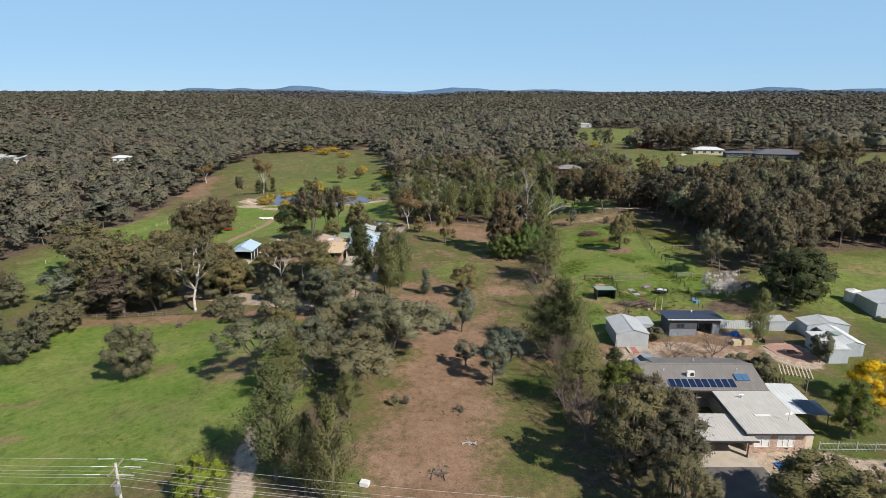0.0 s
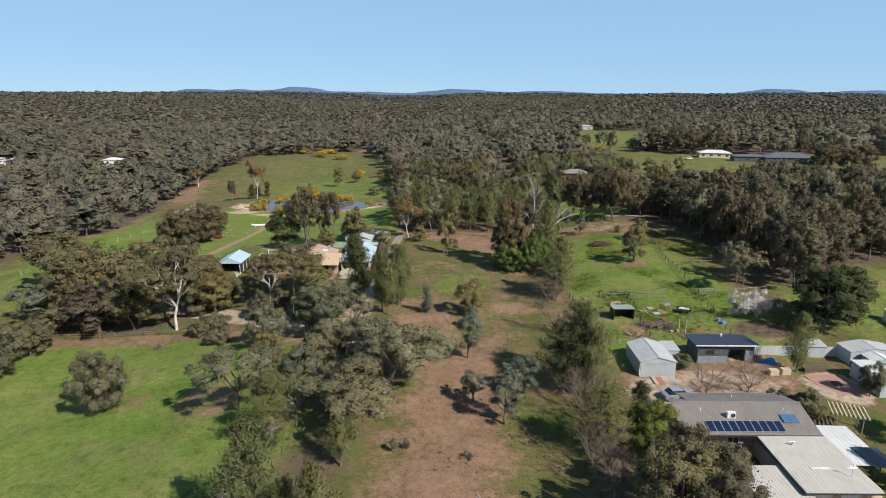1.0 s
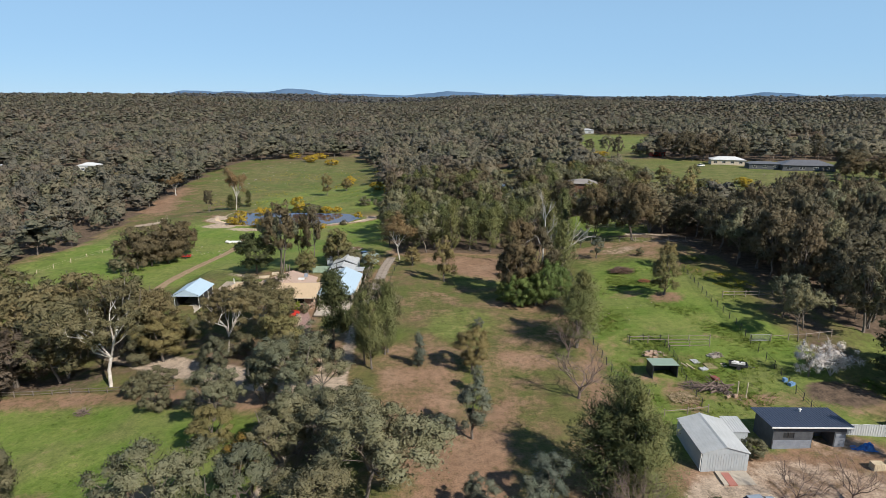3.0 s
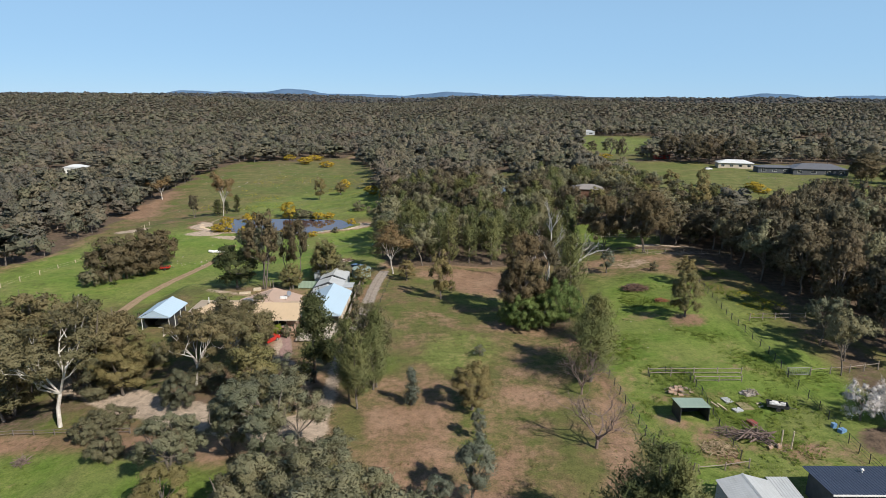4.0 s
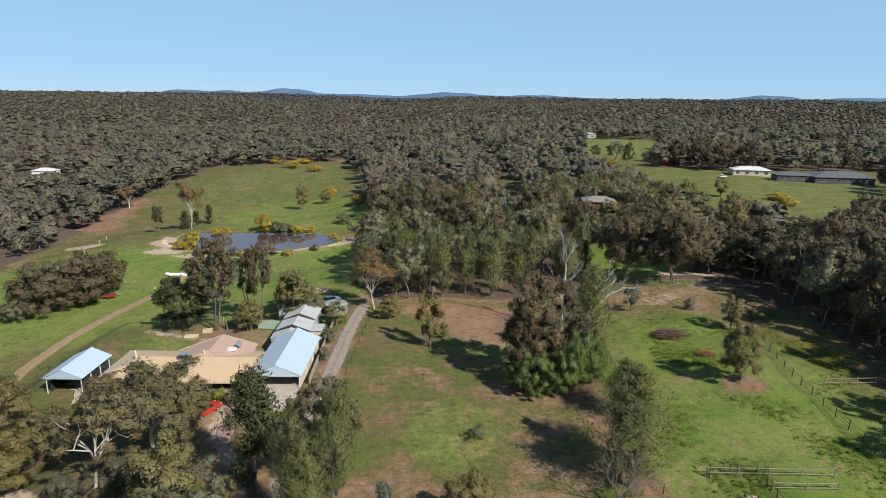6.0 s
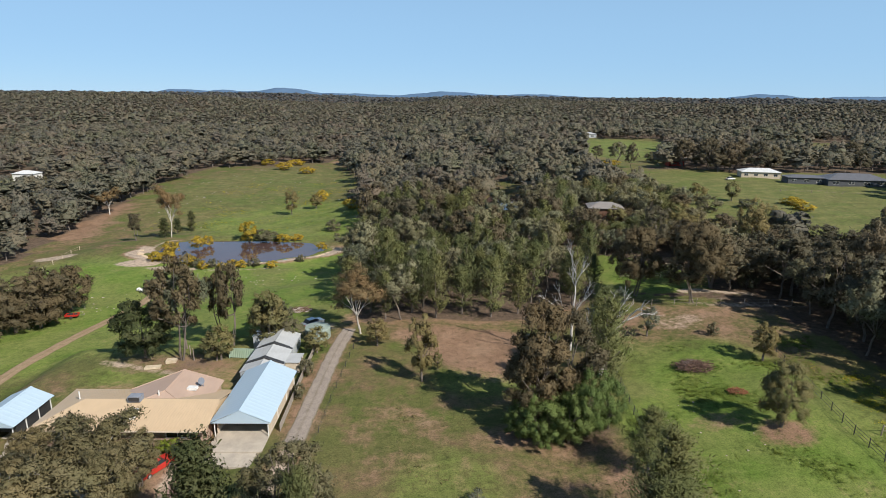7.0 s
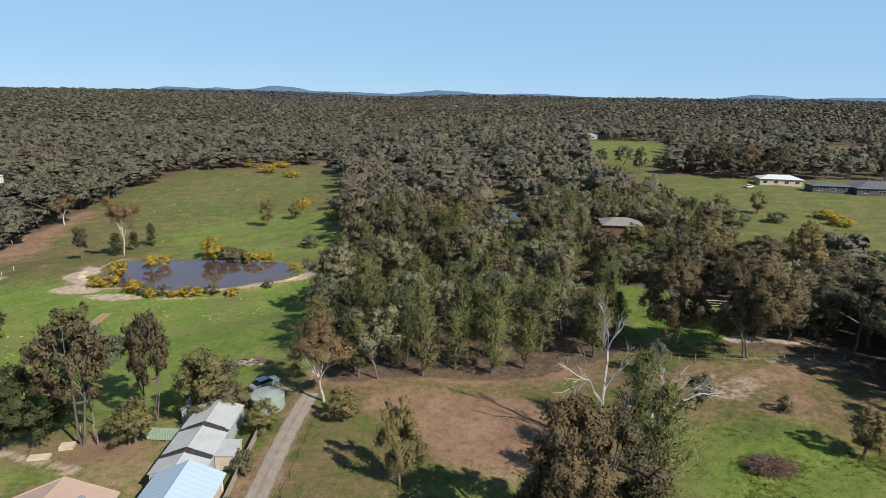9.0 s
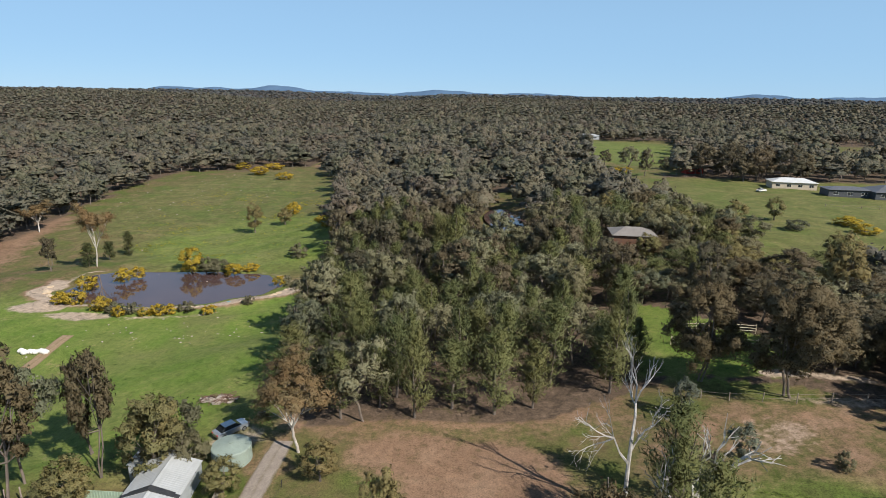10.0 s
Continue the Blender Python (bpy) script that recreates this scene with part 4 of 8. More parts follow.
def plumes(rng, n, h, w, lo, blunt, per, size):
    """Feathery branches that rise from the stem, set with fine needle sprays along them."""
    per, size = int(per * DETAIL[0]), size / DETAIL[0] ** 0.35
    out, ups = [], []
    for i in range(n):
        t = rng.uniform(0, 1) ** 0.85
        z0 = lo + (h - lo) * t * 0.93
        reach = w / 2 * (1 - t) ** blunt * (0.5 + 0.5 * min(1, t * 4)) * rng.uniform(0.35, 1.4) + 0.2
        a = rng.uniform(0, 6.283)
        rise = rng.uniform(0.35, 1.0) * reach + 0.35
        o = np.array([math.cos(a), math.sin(a), 0.0])
        k = rng.uniform(0.12, 1, (per, 1)) ** 0.75
        p = np.array([0, 0, z0]) + o * reach * k + np.array([0, 0, 1.0]) * rise * k ** 1.4 + rng.normal(size=(per, 3)) * (0.1 + 0.2 * reach * 0.5 * k)
        d = o * 0.5 + np.array([0, 0, 0.75]) + rng.normal(size=(per, 3)) * 0.5
        d /= np.linalg.norm(d, axis=1)[:, None]
        b = np.cross(d, rng.normal(size=(per, 3)) + o)
        b /= np.linalg.norm(b, axis=1)[:, None] + 1e-9
        s = size * rng.uniform(0.6, 1.3, (per, 1))
        q = np.stack([p - d * s * 0.5 - b * s * 0.15, p - d * s * 0.5 + b * s * 0.15, p + d * s * 0.6], 1)
        up = p - (np.array([0, 0, z0 - 0.3]) + o * reach * 0.35)
        up /= np.linalg.norm(up, axis=1)[:, None] + 1e-9
        turned = np.einsum("ij,ij->i", np.cross(q[:, 1] - q[:, 0], q[:, 2] - q[:, 0]), up) < 0
        q[turned] = q[turned][:, ::-1]
        out.append(q.reshape(-1, 3))
        ups.append(np.repeat(up, 3, 0))
    return np.concatenate(out), np.concatenate(ups)


def sheoak(rng, root, mat, w, lo, blunt, n=92, per=62, size=0.4):
    bm = bmesh.new()
    limb(bm, rng, (0, 0, -0.4), (rng.normal() * 0.25, rng.normal() * 0.25, 9.3), 0.17, 0.03, 4, 0.012, 6)
    for i in range(9):
        z, a = rng.uniform(1.2, 6), rng.uniform(0, 6.283)
        limb(bm, rng, (0, 0, z), (math.cos(a) * w * 0.3, math.sin(a) * w * 0.3, z + 1.5), 0.05, 0.015, 2, 0.06, 4)
    part("trunk", bm, BARK, root)
    crown_part("crown", plumes(rng, n, 9.6, w, lo, blunt, per, size), mat, root)


@kind("casu", "sheoak_tree", "feathery olive she-oak with upswept needle plumes", "tree", 5, 5.0)
def _(rng, root):
    sheoak(rng, root, LEAF["casu"], rng.uniform(4.6, 5.8), rng.uniform(0.2, 1.3), rng.uniform(0.45, 0.8))


@kind("brown", "sheoak_tree", "tall brown-tinged she-oak with a ragged crown", "tree", 2, 5.0)
def _(rng, root):
    gum_tree(rng, root, LEAF["brown"], BARK, 0.13, 5.6, 1.6, 19, 0.32, 1, 74, 3, 0.18, 0.7)


def bushy(rng, root, mat, w=9.0, lo=0.9, n=60, size=0.42, per=85, bark=BARK, cr=1.3, heart=0.7):
    cs = []
    for i in range(n):
        d = Vector(rng.normal(size=3)).normalized()
        d.z = abs(d.z) * 1.0 if d.z > -0.35 else -0.35
        k = rng.uniform(0.55, 0.88)
        cs.append((d.x * k * w / 2, d.y * k * w / 2, lo + 3.6 + d.z * k * (5.4 if d.z > 0 else 7.0)))
    bm = bmesh.new()
    limb(bm, rng, (0, 0, -0.3), (0, 0, 4.0), 0.25, 0.15, 3, 0.03, 6)
    for c in cs[:12]:
        limb(bm, rng, (0, 0, 1.2 + rng.uniform(0, 2)), c, 0.1, 0.02, 2, 0.08, 4)
    part("trunk", bm, bark, root)
    crown_part("crown", leafage(rng, cs, rng.uniform(0.6, 1.1, n) * cr, per, size * 0.8, 0.2, 0.9, heart), mat, root)


@kind("round", "rounded_tree", "dense rounded grey-green paddock tree", "tree", 3, 9.0)
def _(rng, root):
    bushy(rng, root, LEAF["round"], lo=0.3, n=72, per=95)


@kind("dense", "paddock_tree", "dense dull-olive paddock tree on a short trunk", "tree", 3, 7.0)
def _(rng, root):
    bushy(rng, root, LEAF["olive"], w=7.0, lo=0.9, n=54, cr=1.1, size=0.42, per=90)


@kind("clump", "clumped_tree", "dense brown-olive tree in a tight clump by the track", "tree", 3, 9.0)
def _(rng, root):
    bushy(rng, root, LEAF["umber"], lo=0.2, n=84, per=120)


@kind("bush", "shrub", "low spreading dark olive shrub", "shrub", 3, 11.0)
def _(rng, root):
    bushy(rng, root, LEAF["round"], w=11.0, lo=-0.2, n=44, size=0.6, cr=1.5)


@kind("blue", "young_gum_tree", "small blue-grey gum with a loose crown", "tree", 3, 6.0)
def _(rng, root):
    bushy(rng, root, LEAF["blue"], w=6.0, lo=1.8, n=30, per=90, size=0.5, cr=1.1)


@kind("bluec", "young_gum_tree", "slim conical blue-grey young gum", "tree", 1, 4.0)
def _(rng, root):
    n = 34
    cs = clumps_cone(rng, n, 3.6, 0.9, 9.2, 0.5)
    bm = bmesh.new()
    limb(bm, rng, (0, 0, -0.3), (0, 0, 9.2), 0.16, 0.03, 4, 0.01, 6)
    part("trunk", bm, BARK, root)
    crown_part("crown", sprays(rng, cs, rng.uniform(0.7, 1.0, n), 80, 0.45, 0.2), LEAF["blue"], root)


@kind("dark", "dark_tree", "narrow dark green upright tree", "tree", 2, 4.6)
def _(rng, root):
    n = 46
    cs = clumps_cone(rng, n, 4.4, 1.0, 9.4, 0.4)
    bm = bmesh.new()
    limb(bm, rng, (0, 0, -0.3), (0, 0, 9.3), 0.2, 0.04, 4, 0.01, 6)
    part("trunk", bm, BARK, root)
    crown_part("crown", sprays(rng, cs, rng.uniform(0.7, 1.0, n), 85, 0.42, 0.2), LEAF["dark"], root)


@kind("darkbig", "broad_tree", "broad dark green shade tree", "tree", 2, 10.0)
def _(rng, root):
    bushy(rng, root, LEAF["dark"], w=10.0, lo=0.5, n=84, per=90)


@kind("camph", "broad_tree", "glossy mid-green rounded garden tree", "tree", 2, 8.0)
def _(rng, root):
    bushy(rng, root, LEAF["camph"], w=8.0, lo=0.8, n=50, size=0.5)


@kind("pepper", "pepper_tree", "weeping mid-green pepper tree reaching the ground", "tree", 3, 9.0)
def _(rng, root):
    bushy(rng, root, LEAF["pepper"], w=9.0, lo=0.0, n=92, per=82, size=0.4, cr=1.0, heart=0.6)


@kind("lime", "shrub", "bright yellow-green leafy shrub", "shrub", 1, 9.0)
def _(rng, root):
    bushy(rng, root, LEAF["lime"], w=9.0, lo=0.4, n=44, size=0.55)


@kind("orange", "shrub", "rusty yellow-brown shrub under the gums", "shrub", 1, 11.0)
def _(rng, root):
    bushy(rng, root, LEAF["orange"], w=11.0, lo=-0.2, n=40, size=0.6)


@kind("wattle", "wattle_shrub", "low yellow-flowering wattle shrub near water", "shrub", 3, 10.0)
def _(rng, root):
    bushy(rng, root, LEAF["wattle"], w=10.0, lo=-0.2, n=46, per=60, size=0.7, cr=1.3)


@kind("lemon", "wattle_tree", "wattle tree covered in golden blossom", "tree", 1, 9.0)
def _(rng, root):
    bushy(rng, root, LEAF["lemon"], w=9.0, lo=0.0, n=54, per=90, size=0.5)


@kind("blossom", "blossom_tree", "fruit tree in full white blossom", "tree", 1, 8.0)
def _(rng, root):
    bushy(rng, root, LEAF["blossom"], w=8.0, lo=0.2, n=52, per=80, size=0.3, cr=0.95, heart=0.42)


@kind("blossomg", "blossom_tree", "fruit tree with thin greyish blossom on bare twigs", "tree", 1, 9.0)
def _(rng, root):
    bm = bmesh.new()
    for a in range(5):
        branch(bm, rng, Vector((0, 0, 0.2)), (math.cos(a * 1.26) * 0.6, math.sin(a * 1.26) * 0.6, 1), 3.6, 0.14, 3, 0.6, 0.1)
    part("trunk", bm, DEADWOOD, root)
    cs = [tuple(Vector((rng.normal() * 1.9, rng.normal() * 1.9, 5.2 + rng.normal() * 1.7))) for _ in range(50)]
    crown_part("crown", sprays(rng, cs, rng.uniform(0.7, 1.2, 50), 50, 0.4, 0.0), LEAF["blossom"], root)


@kind("bare", "bare_tree", "leafless deciduous tree with fine brown twigs", "tree", 2, 8.0)
def _(rng, root):
    bm = bmesh.new()
    limb(bm, rng, (0, 0, -0.3), (0.1, 0, 1.6), 0.2, 0.17, 2, 0.02, 7)
    for a in range(5):
        branch(bm, rng, Vector((0.1, 0, 1.4 + 0.25 * a)), (math.cos(a * 2.4) * 0.7, math.sin(a * 2.4) * 0.7, 1.1), 3.0, 0.12, 4, 0.5, 0.22)
    part("trunk", bm, TWIG, root)


@kind("barel", "bare_tree", "low spreading leafless orchard tree", "tree", 2, 12.0)
def _(rng, root):
    bm = bmesh.new()
    limb(bm, rng, (0, 0, -0.3), (0.1, 0, 1.6), 0.24, 0.18, 2, 0.02, 7)
    for a in range(7):
        branch(bm, rng, Vector((0.1, 0, 1.2)), (math.cos(a * 0.9) * 0.95, math.sin(a * 0.9) * 0.95, 1.3), 3.3, 0.1, 4, 0.5, 0.2)
    part("trunk", bm, TWIG, root)


@kind("sap", "sapling", "thin leafy young sapling tree", "tree", 2, 9.0)
def _(rng, root):
    cs = [tuple(Vector((rng.normal() * 2, rng.normal() * 2, 5 + rng.normal() * 2))) for _ in range(14)]
    bm = bmesh.new()
    limb(bm, rng, (0, 0, -0.3), (0, 0, 7), 0.25, 0.06, 3, 0.03, 5)
    for c in cs:
        limb(bm, rng, (0, 0, 2.5), c, 0.12, 0.03, 2, 0.08, 4)
    part("trunk", bm, BARK, root)
    crown_part("crown", sprays(rng, cs, rng.uniform(1.0, 1.6, 14), 26, 1.1), LEAF["blue"], root)


@kind("dead", "dead_tree", "bleached dead gum with bare white limbs", "tree", 1, 6.0)
def _(rng, root):
    bm = bmesh.new()
    limb(bm, rng, (0, 0, -0.3), (0.2, 0, 5.2), 0.26, 0.19, 3, 0.02, 8)
    branch(bm, rng, Vector((0.2, 0, 5.0)), (0.1, 0.1, 1), 2.5, 0.17, 4, 0.42, 0.3)
    branch(bm, rng, Vector((0.1, 0, 3.6)), (-0.9, 0.2, 0.8), 2.6, 0.12, 4, 0.45, 0.1)
    branch(bm, rng, Vector((0.15, 0, 4.2)), (0.7, -0.2, 0.9), 1.8, 0.11, 4, 0.5, 0.1)
    part("trunk", bm, DEADWOOD, root)


@kind("dead2", "dead_tree", "leaning dead gum with long white limbs", "tree", 1, 8.0)
def _(rng, root):
    bm = bmesh.new()
    limb(bm, rng, (0, 0, -0.3), (0.9, 0.3, 4.4), 0.28, 0.2, 3, 0.02, 8)
    branch(bm, rng, Vector((0.9, 0.3, 4.2)), (1.1, 0.15, 0.9), 3.1, 0.19, 3, 0.42, 0.05)
    branch(bm, rng, Vector((0.5, 0.2, 3.0)), (-0.7, 0.1, 1.2), 2.6, 0.15, 3, 0.4, 0.2)
    branch(bm, rng, Vector((0.8, 0.2, 4.0)), (0.1, 0.1, 1.2), 2.2, 0.14, 3, 0.4, 0.2)
    part("trunk", bm, DEADWOOD, root)


@kind("palm", "palm_tree", "low spreading palm with arching green fronds", "palm", 1, 10.0)
def _(rng, root):
    bm = bmesh.new()
    rod(bm, (0, 0, -0.3), (0, 0, 3.6), 0.7, 0.6, 9)
    part("trunk", bm, BARK, root)
    tri, up = [], []
    for i in range(26):
        a, rise = i * 2.4, rng.uniform(0.2, 1.3)
        o = np.array([math.cos(a), math.sin(a), 0.0])
        side = np.array([-math.sin(a), math.cos(a), 0.0])
        for k in np.linspace(0.12, 1, 16):
            p = np.array([0, 0, 3.6]) + o * 5.2 * k + np.array([0, 0, 1.0]) * (5.0 * rise * k - 5.2 * k * k)
            for sgn in (-1, 1):
                q = p + side * sgn * 1.1 * (1.15 - k) + o * 0.5 + np.array([0, 0, -0.25])
                t = [p - o * 0.12, p + o * 0.12, q]
                if np.cross(t[1] - t[0], t[2] - t[0])[2] < 0:
                    t = t[::-1]
                tri += t
                up += [np.array([0, 0, 1.0])] * 3
    crown_part("crown", (np.array(tri), np.array(up)), LEAF["pepper"], root)


def plant(name, x, y, h, w, turn=None):
    """One tree of a kind, h high and w wide, standing on the ground."""
    k = KINDS[name]
    near = abs(x) < 62 and y < 152 or name in ("brown", "pepper", "ogum", "rust", "dead", "dead2")
    n = k["used"]
    k["used"] += 1
    made = k["made"] if near else k["far"]
    k["count"][near] += 1
    form = (k["count"][near] - 1) % k["forms"]
    turn = (137.5 * n) % 360 if turn is None else turn
    m = pose(x, y, gz(x, y), 0, 0, turn) @ Matrix.Diagonal((w / k["width"], w / k["width"], h / 10, 1))
    if form >= len(made):
        root = new(k["thing"])
        tagged(root, k["label"], k["category"], k["thing"] + "s")
        DETAIL[0] = 2.0 if near else 0.52
        k["make"](np.random.default_rng(hash_of(name) + form), root)
        DETAIL[0] = 1.0
        root.matrix_basis = m
        made.append(root)
        return root
    root = made[form]
    s = root.scale
    return copy_thing(root, m @ Matrix.Diagonal((1 / s.x, 1 / s.y, 1 / s.z, 1)))


def hash_of(text):
    return sum(ord(c) * (i + 3) for i, c in enumerate(text)) * 7

# single trees: place in the plan, height, crown width
for spot in ((-51.1, 89.1, 11.1, 8.7), (-77.4, 96.3, 7.7, 7.7), (-79.9, 107.6, 7.8, 7.9), (-98.2, 124.8, 8.8, 8.4), (-78.6, 113.4, 6.3, 7.1), (-76.9, 101.8, 6.9, 6.6),
             (-90.1, 107.5, 7.2, 6.8), (47.7, 79.7, 4.7, 4.2), (37.3, 94.7, 2.8, 3.3), (60.0, 85.5, 5.7, 3.6), (-37.7, 122.6, 6.6, 5.3), (-67.8, 152.3, 6.0, 6.4),
             (-80.1, 121.3, 6.5, 8.8), (-78.0, 111.6, 6.5, 9.1)):
    plant("round", *spot)
for spot in ((-28.5, 84.1, 12.4, 11.1), (-12.0, 75.9, 11.3, 13.4), (-7.9, 86.8, 12.7, 13.7), (-17.8, 96.3, 8.5, 8.0), (-64.1, 123.4, 15.9, 13.2), (-77.5, 136.2, 18.2, 15.9),
             (-95.4, 148.5, 16.7, 15.0), (-68.9, 139.2, 16.8, 13.9), (-102.2, 126.6, 10.2, 9.1), (-31.4, 105.8, 8.6, 7.9), (-20.9, 107.6, 11.1, 11.2), (-12.4, 101.9, 6.2, 8.5),
             (-42.6, 140.5, 8.6, 7.4), (-59.7, 136.8, 14.4, 11.8), (21.9, 56.2, 13.6, 9.3), (24.3, 49.3, 9.5, 6.7), (41.6, 47.4, 8.0, 6.4),
             (60.2, 125.2, 11.7, 6.3), (62.9, 134.8, 11.0, 6.1)):
    plant("belt" if spot[0] < -24 and 115 < spot[1] < 160 or spot[0] > 15 and spot[1] < 65 else "gum", *spot)
for spot in ((63.8, 129.9, 9.8, 7.4), (75.8, 133.9, 11.8, 6.5), (75.4, 130.0, 14.1, 7.4), (112.4, 440.5, 13.8, 12.5), (244.1, 483.6, 9.8, 14.2), (-24.6, 116.7, 8.0, 6.6),
             (-21.7, 120.6, 8.3, 6.8), (-19.0, 83.4, 9.4, 8.8), (-33.7, 134.8, 14.6, 14.9), (-55.2, 137.8, 10.9, 10.0), (-7.7, 92.3, 9.6, 10.6), (-18.8, 94.4, 8.5, 8.3),
             (-12.0, 93.9, 11.5, 9.9), (-12.8, 79.7, 10.3, 10.4), (-82.1, 133.1, 16.3, 14.6), (-75.6, 136.5, 16.5, 16.2), (-59.6, 134.6, 15.2, 15.9), (-54.5, 136.4, 10.6, 9.0),
             (-29.6, 133.0, 11.0, 7.0)):
    plant("belt" if spot[0] < -24 and 115 < spot[1] < 160 or spot[0] > 15 and spot[1] < 65 else "gum", *spot)
for spot in ((-41.0, 178.0, 18.6, 9.6), (-34.0, 138.3, 12.4, 9.6), (77.9, 206.8, 10.7, 8.4), (-16.7, 109.3, 10.1, 8.2), (-24.9, 109.2, 8.9, 7.0)):
    plant("belt" if spot[0] < -24 and 115 < spot[1] < 160 or spot[0] > 15 and spot[1] < 65 else "gum", *spot)
for spot in ((-25.3, 54.6, 6.2, 5.8), (34.3, 74.9, 1.8, 1.6), (33.2, 70.7, 2.1, 1.6), (-31.4, 147.3, 2.0, 2.0), (-29.7, 146.7, 2.8, 1.9)):
    plant("lime", *spot)
for spot in ((-17.7, 57.2, 14.6, 7.6), (-10.3, 51.9, 13.9, 5.6), (-13.7, 54.1, 10.2, 4.2), (-10.9, 118.4, 11.8, 5.2), (-9.0, 125.2, 12.6, 4.7), (24.6, 130.0, 13.2, 8.2),
             (20.4, 87.1, 14.3, 7.3), (23.2, 126.3, 10.8, 8.6), (20.2, 90.3, 13.4, 8.2), (21.3, 85.9, 11.4, 6.5), (26.7, 158.2, 15.9, 7.1), (27.0, 164.9, 13.8, 7.3),
             (29.9, 172.1, 12.5, 7.1), (27.1, 141.2, 8.4, 7.1), (54.1, 93.1, 10.1, 4.8), (-9.4, 124.3, 10.6, 5.0), (-12.3, 120.4, 13.0, 4.5),
             (-21.0, 74.7, 10.1, 7.2), (-11.7, 70.2, 6.9, 4.3)):
    plant("casu", *spot)
for spot in ((17.6, 88.7, 10.9, 9.3), (19.1, 72.6, 9.5, 8.0)):
    plant("casu", *spot)
plant("orange", -22.6, 94.2, 4.6, 5.9)
for spot in ((-54.2, 120.8, 18.0, 16.8), (-37.6, 128.4, 14.2, 11.0)):
    plant("white", *spot)
plant("belt", -31.0, 140.4, 7.6, 5.6)
plant("belt", -11.0, 129.6, 12.4, 9.0)
for spot in ((-86.0, 191.8, 13.0, 12.0), (-80.6, 198.4, 14.5, 12.5), (-81.2, 209.8, 12.0, 11.0), (-83.6, 195.2, 12.5, 12.0), (-81.4, 204.2, 12.0, 11.5)):
    plant("clump", *spot)
plant("purple", -71.1, 122.5, 11.7, 14.1)
for spot in ((-88.6, 188.8, 6.7, 8.1), (-53.8, 132.7, 7.6, 7.8), (49.3, 174.0, 2.6, 2.4),
             (-27.3, 186.0, 7.5, 6.6), (-52.9, 272.1, 4.0, 9.2), (-34.0, 286.1, 5.1, 6.3), (-36.7, 246.0, 2.7, 3.2), (45.1, 81.0, 4.3, 4.9), (-64.6, 241.1, 2.9, 4.9),
             (-48.8, 241.1, 3.0, 4.2), (-55.9, 272.0, 4.7, 6.1), (135.3, 443.0, 8.7, 10.7), (114.8, 289.7, 4.0, 7.7), (95.8, 280.1, 7.4, 9.7), (-17.5, 166.2, 3.6, 2.5),
             (-17.0, 159.2, 2.9, 2.0), (-18.5, 168.4, 2.3, 2.8)):
    plant("bush", *spot)
for spot in ((-47.5, 116.1, 4.0, 4.3), (-46.3, 117.7, 4.5, 4.4), (-42.0, 111.0, 4.8, 5.3), (-26.6, 117.1, 4.1, 3.8), (-51.0, 133.5, 5.4, 6.2), (-48.0, 137.4, 4.5, 4.6),
             (-53.7, 129.5, 5.0, 7.1), (-35.6, 128.5, 4.9, 7.0), (-23.8, 180.3, 6.7, 6.0), (-53.2, 240.0, 2.6, 3.7), (-59.8, 239.8, 3.1, 4.2),
             (66.9, 197.2, 4.9, 5.0), (-45.5, 119.0, 4.2, 6.8), (-27.9, 146.1, 2.8, 2.1)):
    plant("bush", *spot)
for spot in ((-88.5, 126.8, 8.9, 9.1), (5.5, 111.2, 4.4, 2.3), (4.1, 99.0, 8.2, 4.9), (0.5, 98.4, 3.7, 3.3), (4.4, 85.4, 4.6, 3.8), (8.3, 79.1, 8.3, 5.0),
             (11.7, 87.1, 6.3, 4.6), (39.1, 176.5, 5.3, 3.9), (37.6, 187.3, 5.6, 3.3), (-5.7, 72.8, 1.9, 1.2), (-20.4, 126.7, 3.1, 2.4), (-19.1, 126.4, 2.6, 2.1)):
    plant("blue", *spot)
for spot in ((-25.8, 121.5, 11.0, 9.2), (4.9, 118.3, 7.8, 6.6), (0.5, 164.0, 11.8, 5.3), (2.9, 167.7, 3.7, 1.8), (-7.6, 177.1, 5.5, 4.6), (45.6, 147.1, 9.9, 6.3),
             (52.4, 164.2, 6.5, 4.7), (-33.7, 174.1, 6.3, 5.6), (-17.6, 174.7, 5.2, 4.6), (-31.0, 188.2, 4.9, 5.2), (-58.2, 324.6, 11.9, 6.5), (-50.1, 335.3, 7.1, 6.4),
             (116.4, 304.7, 8.4, 6.6), (98.6, 295.2, 8.8, 8.1), (101.0, 251.7, 8.9, 7.4), (-20.6, 124.4, 3.4, 2.3), (-28.5, 98.4, 6.5, 6.2), (-49.4, 129.2, 9.0, 8.0),
             (-55.7, 134.1, 7.7, 8.5), (-50.1, 137.1, 5.4, 5.4)):
    plant("dense", *spot)
for spot in ((38.6, 49.6, 7.6, 11.5), (-88.1, 133.0, 6.4, 9.7), (-27.5, 181.8, 9.6, 6.4), (-26.8, 178.9, 11.3, 7.8), (-34.3, 173.6, 6.2, 5.1), (76.2, 215.5, 16.6, 8.6)):
    plant("dense", *spot)
plant("bluec", -3.5, 119.5, 6.3, 2.4)
for spot in ((7.1, 135.8, 2.7, 2.5), (-4.2, 73.4, 1.4, 1.6), (3.2, 71.4, 1.3, 1.4)):
    plant("sap", *spot)
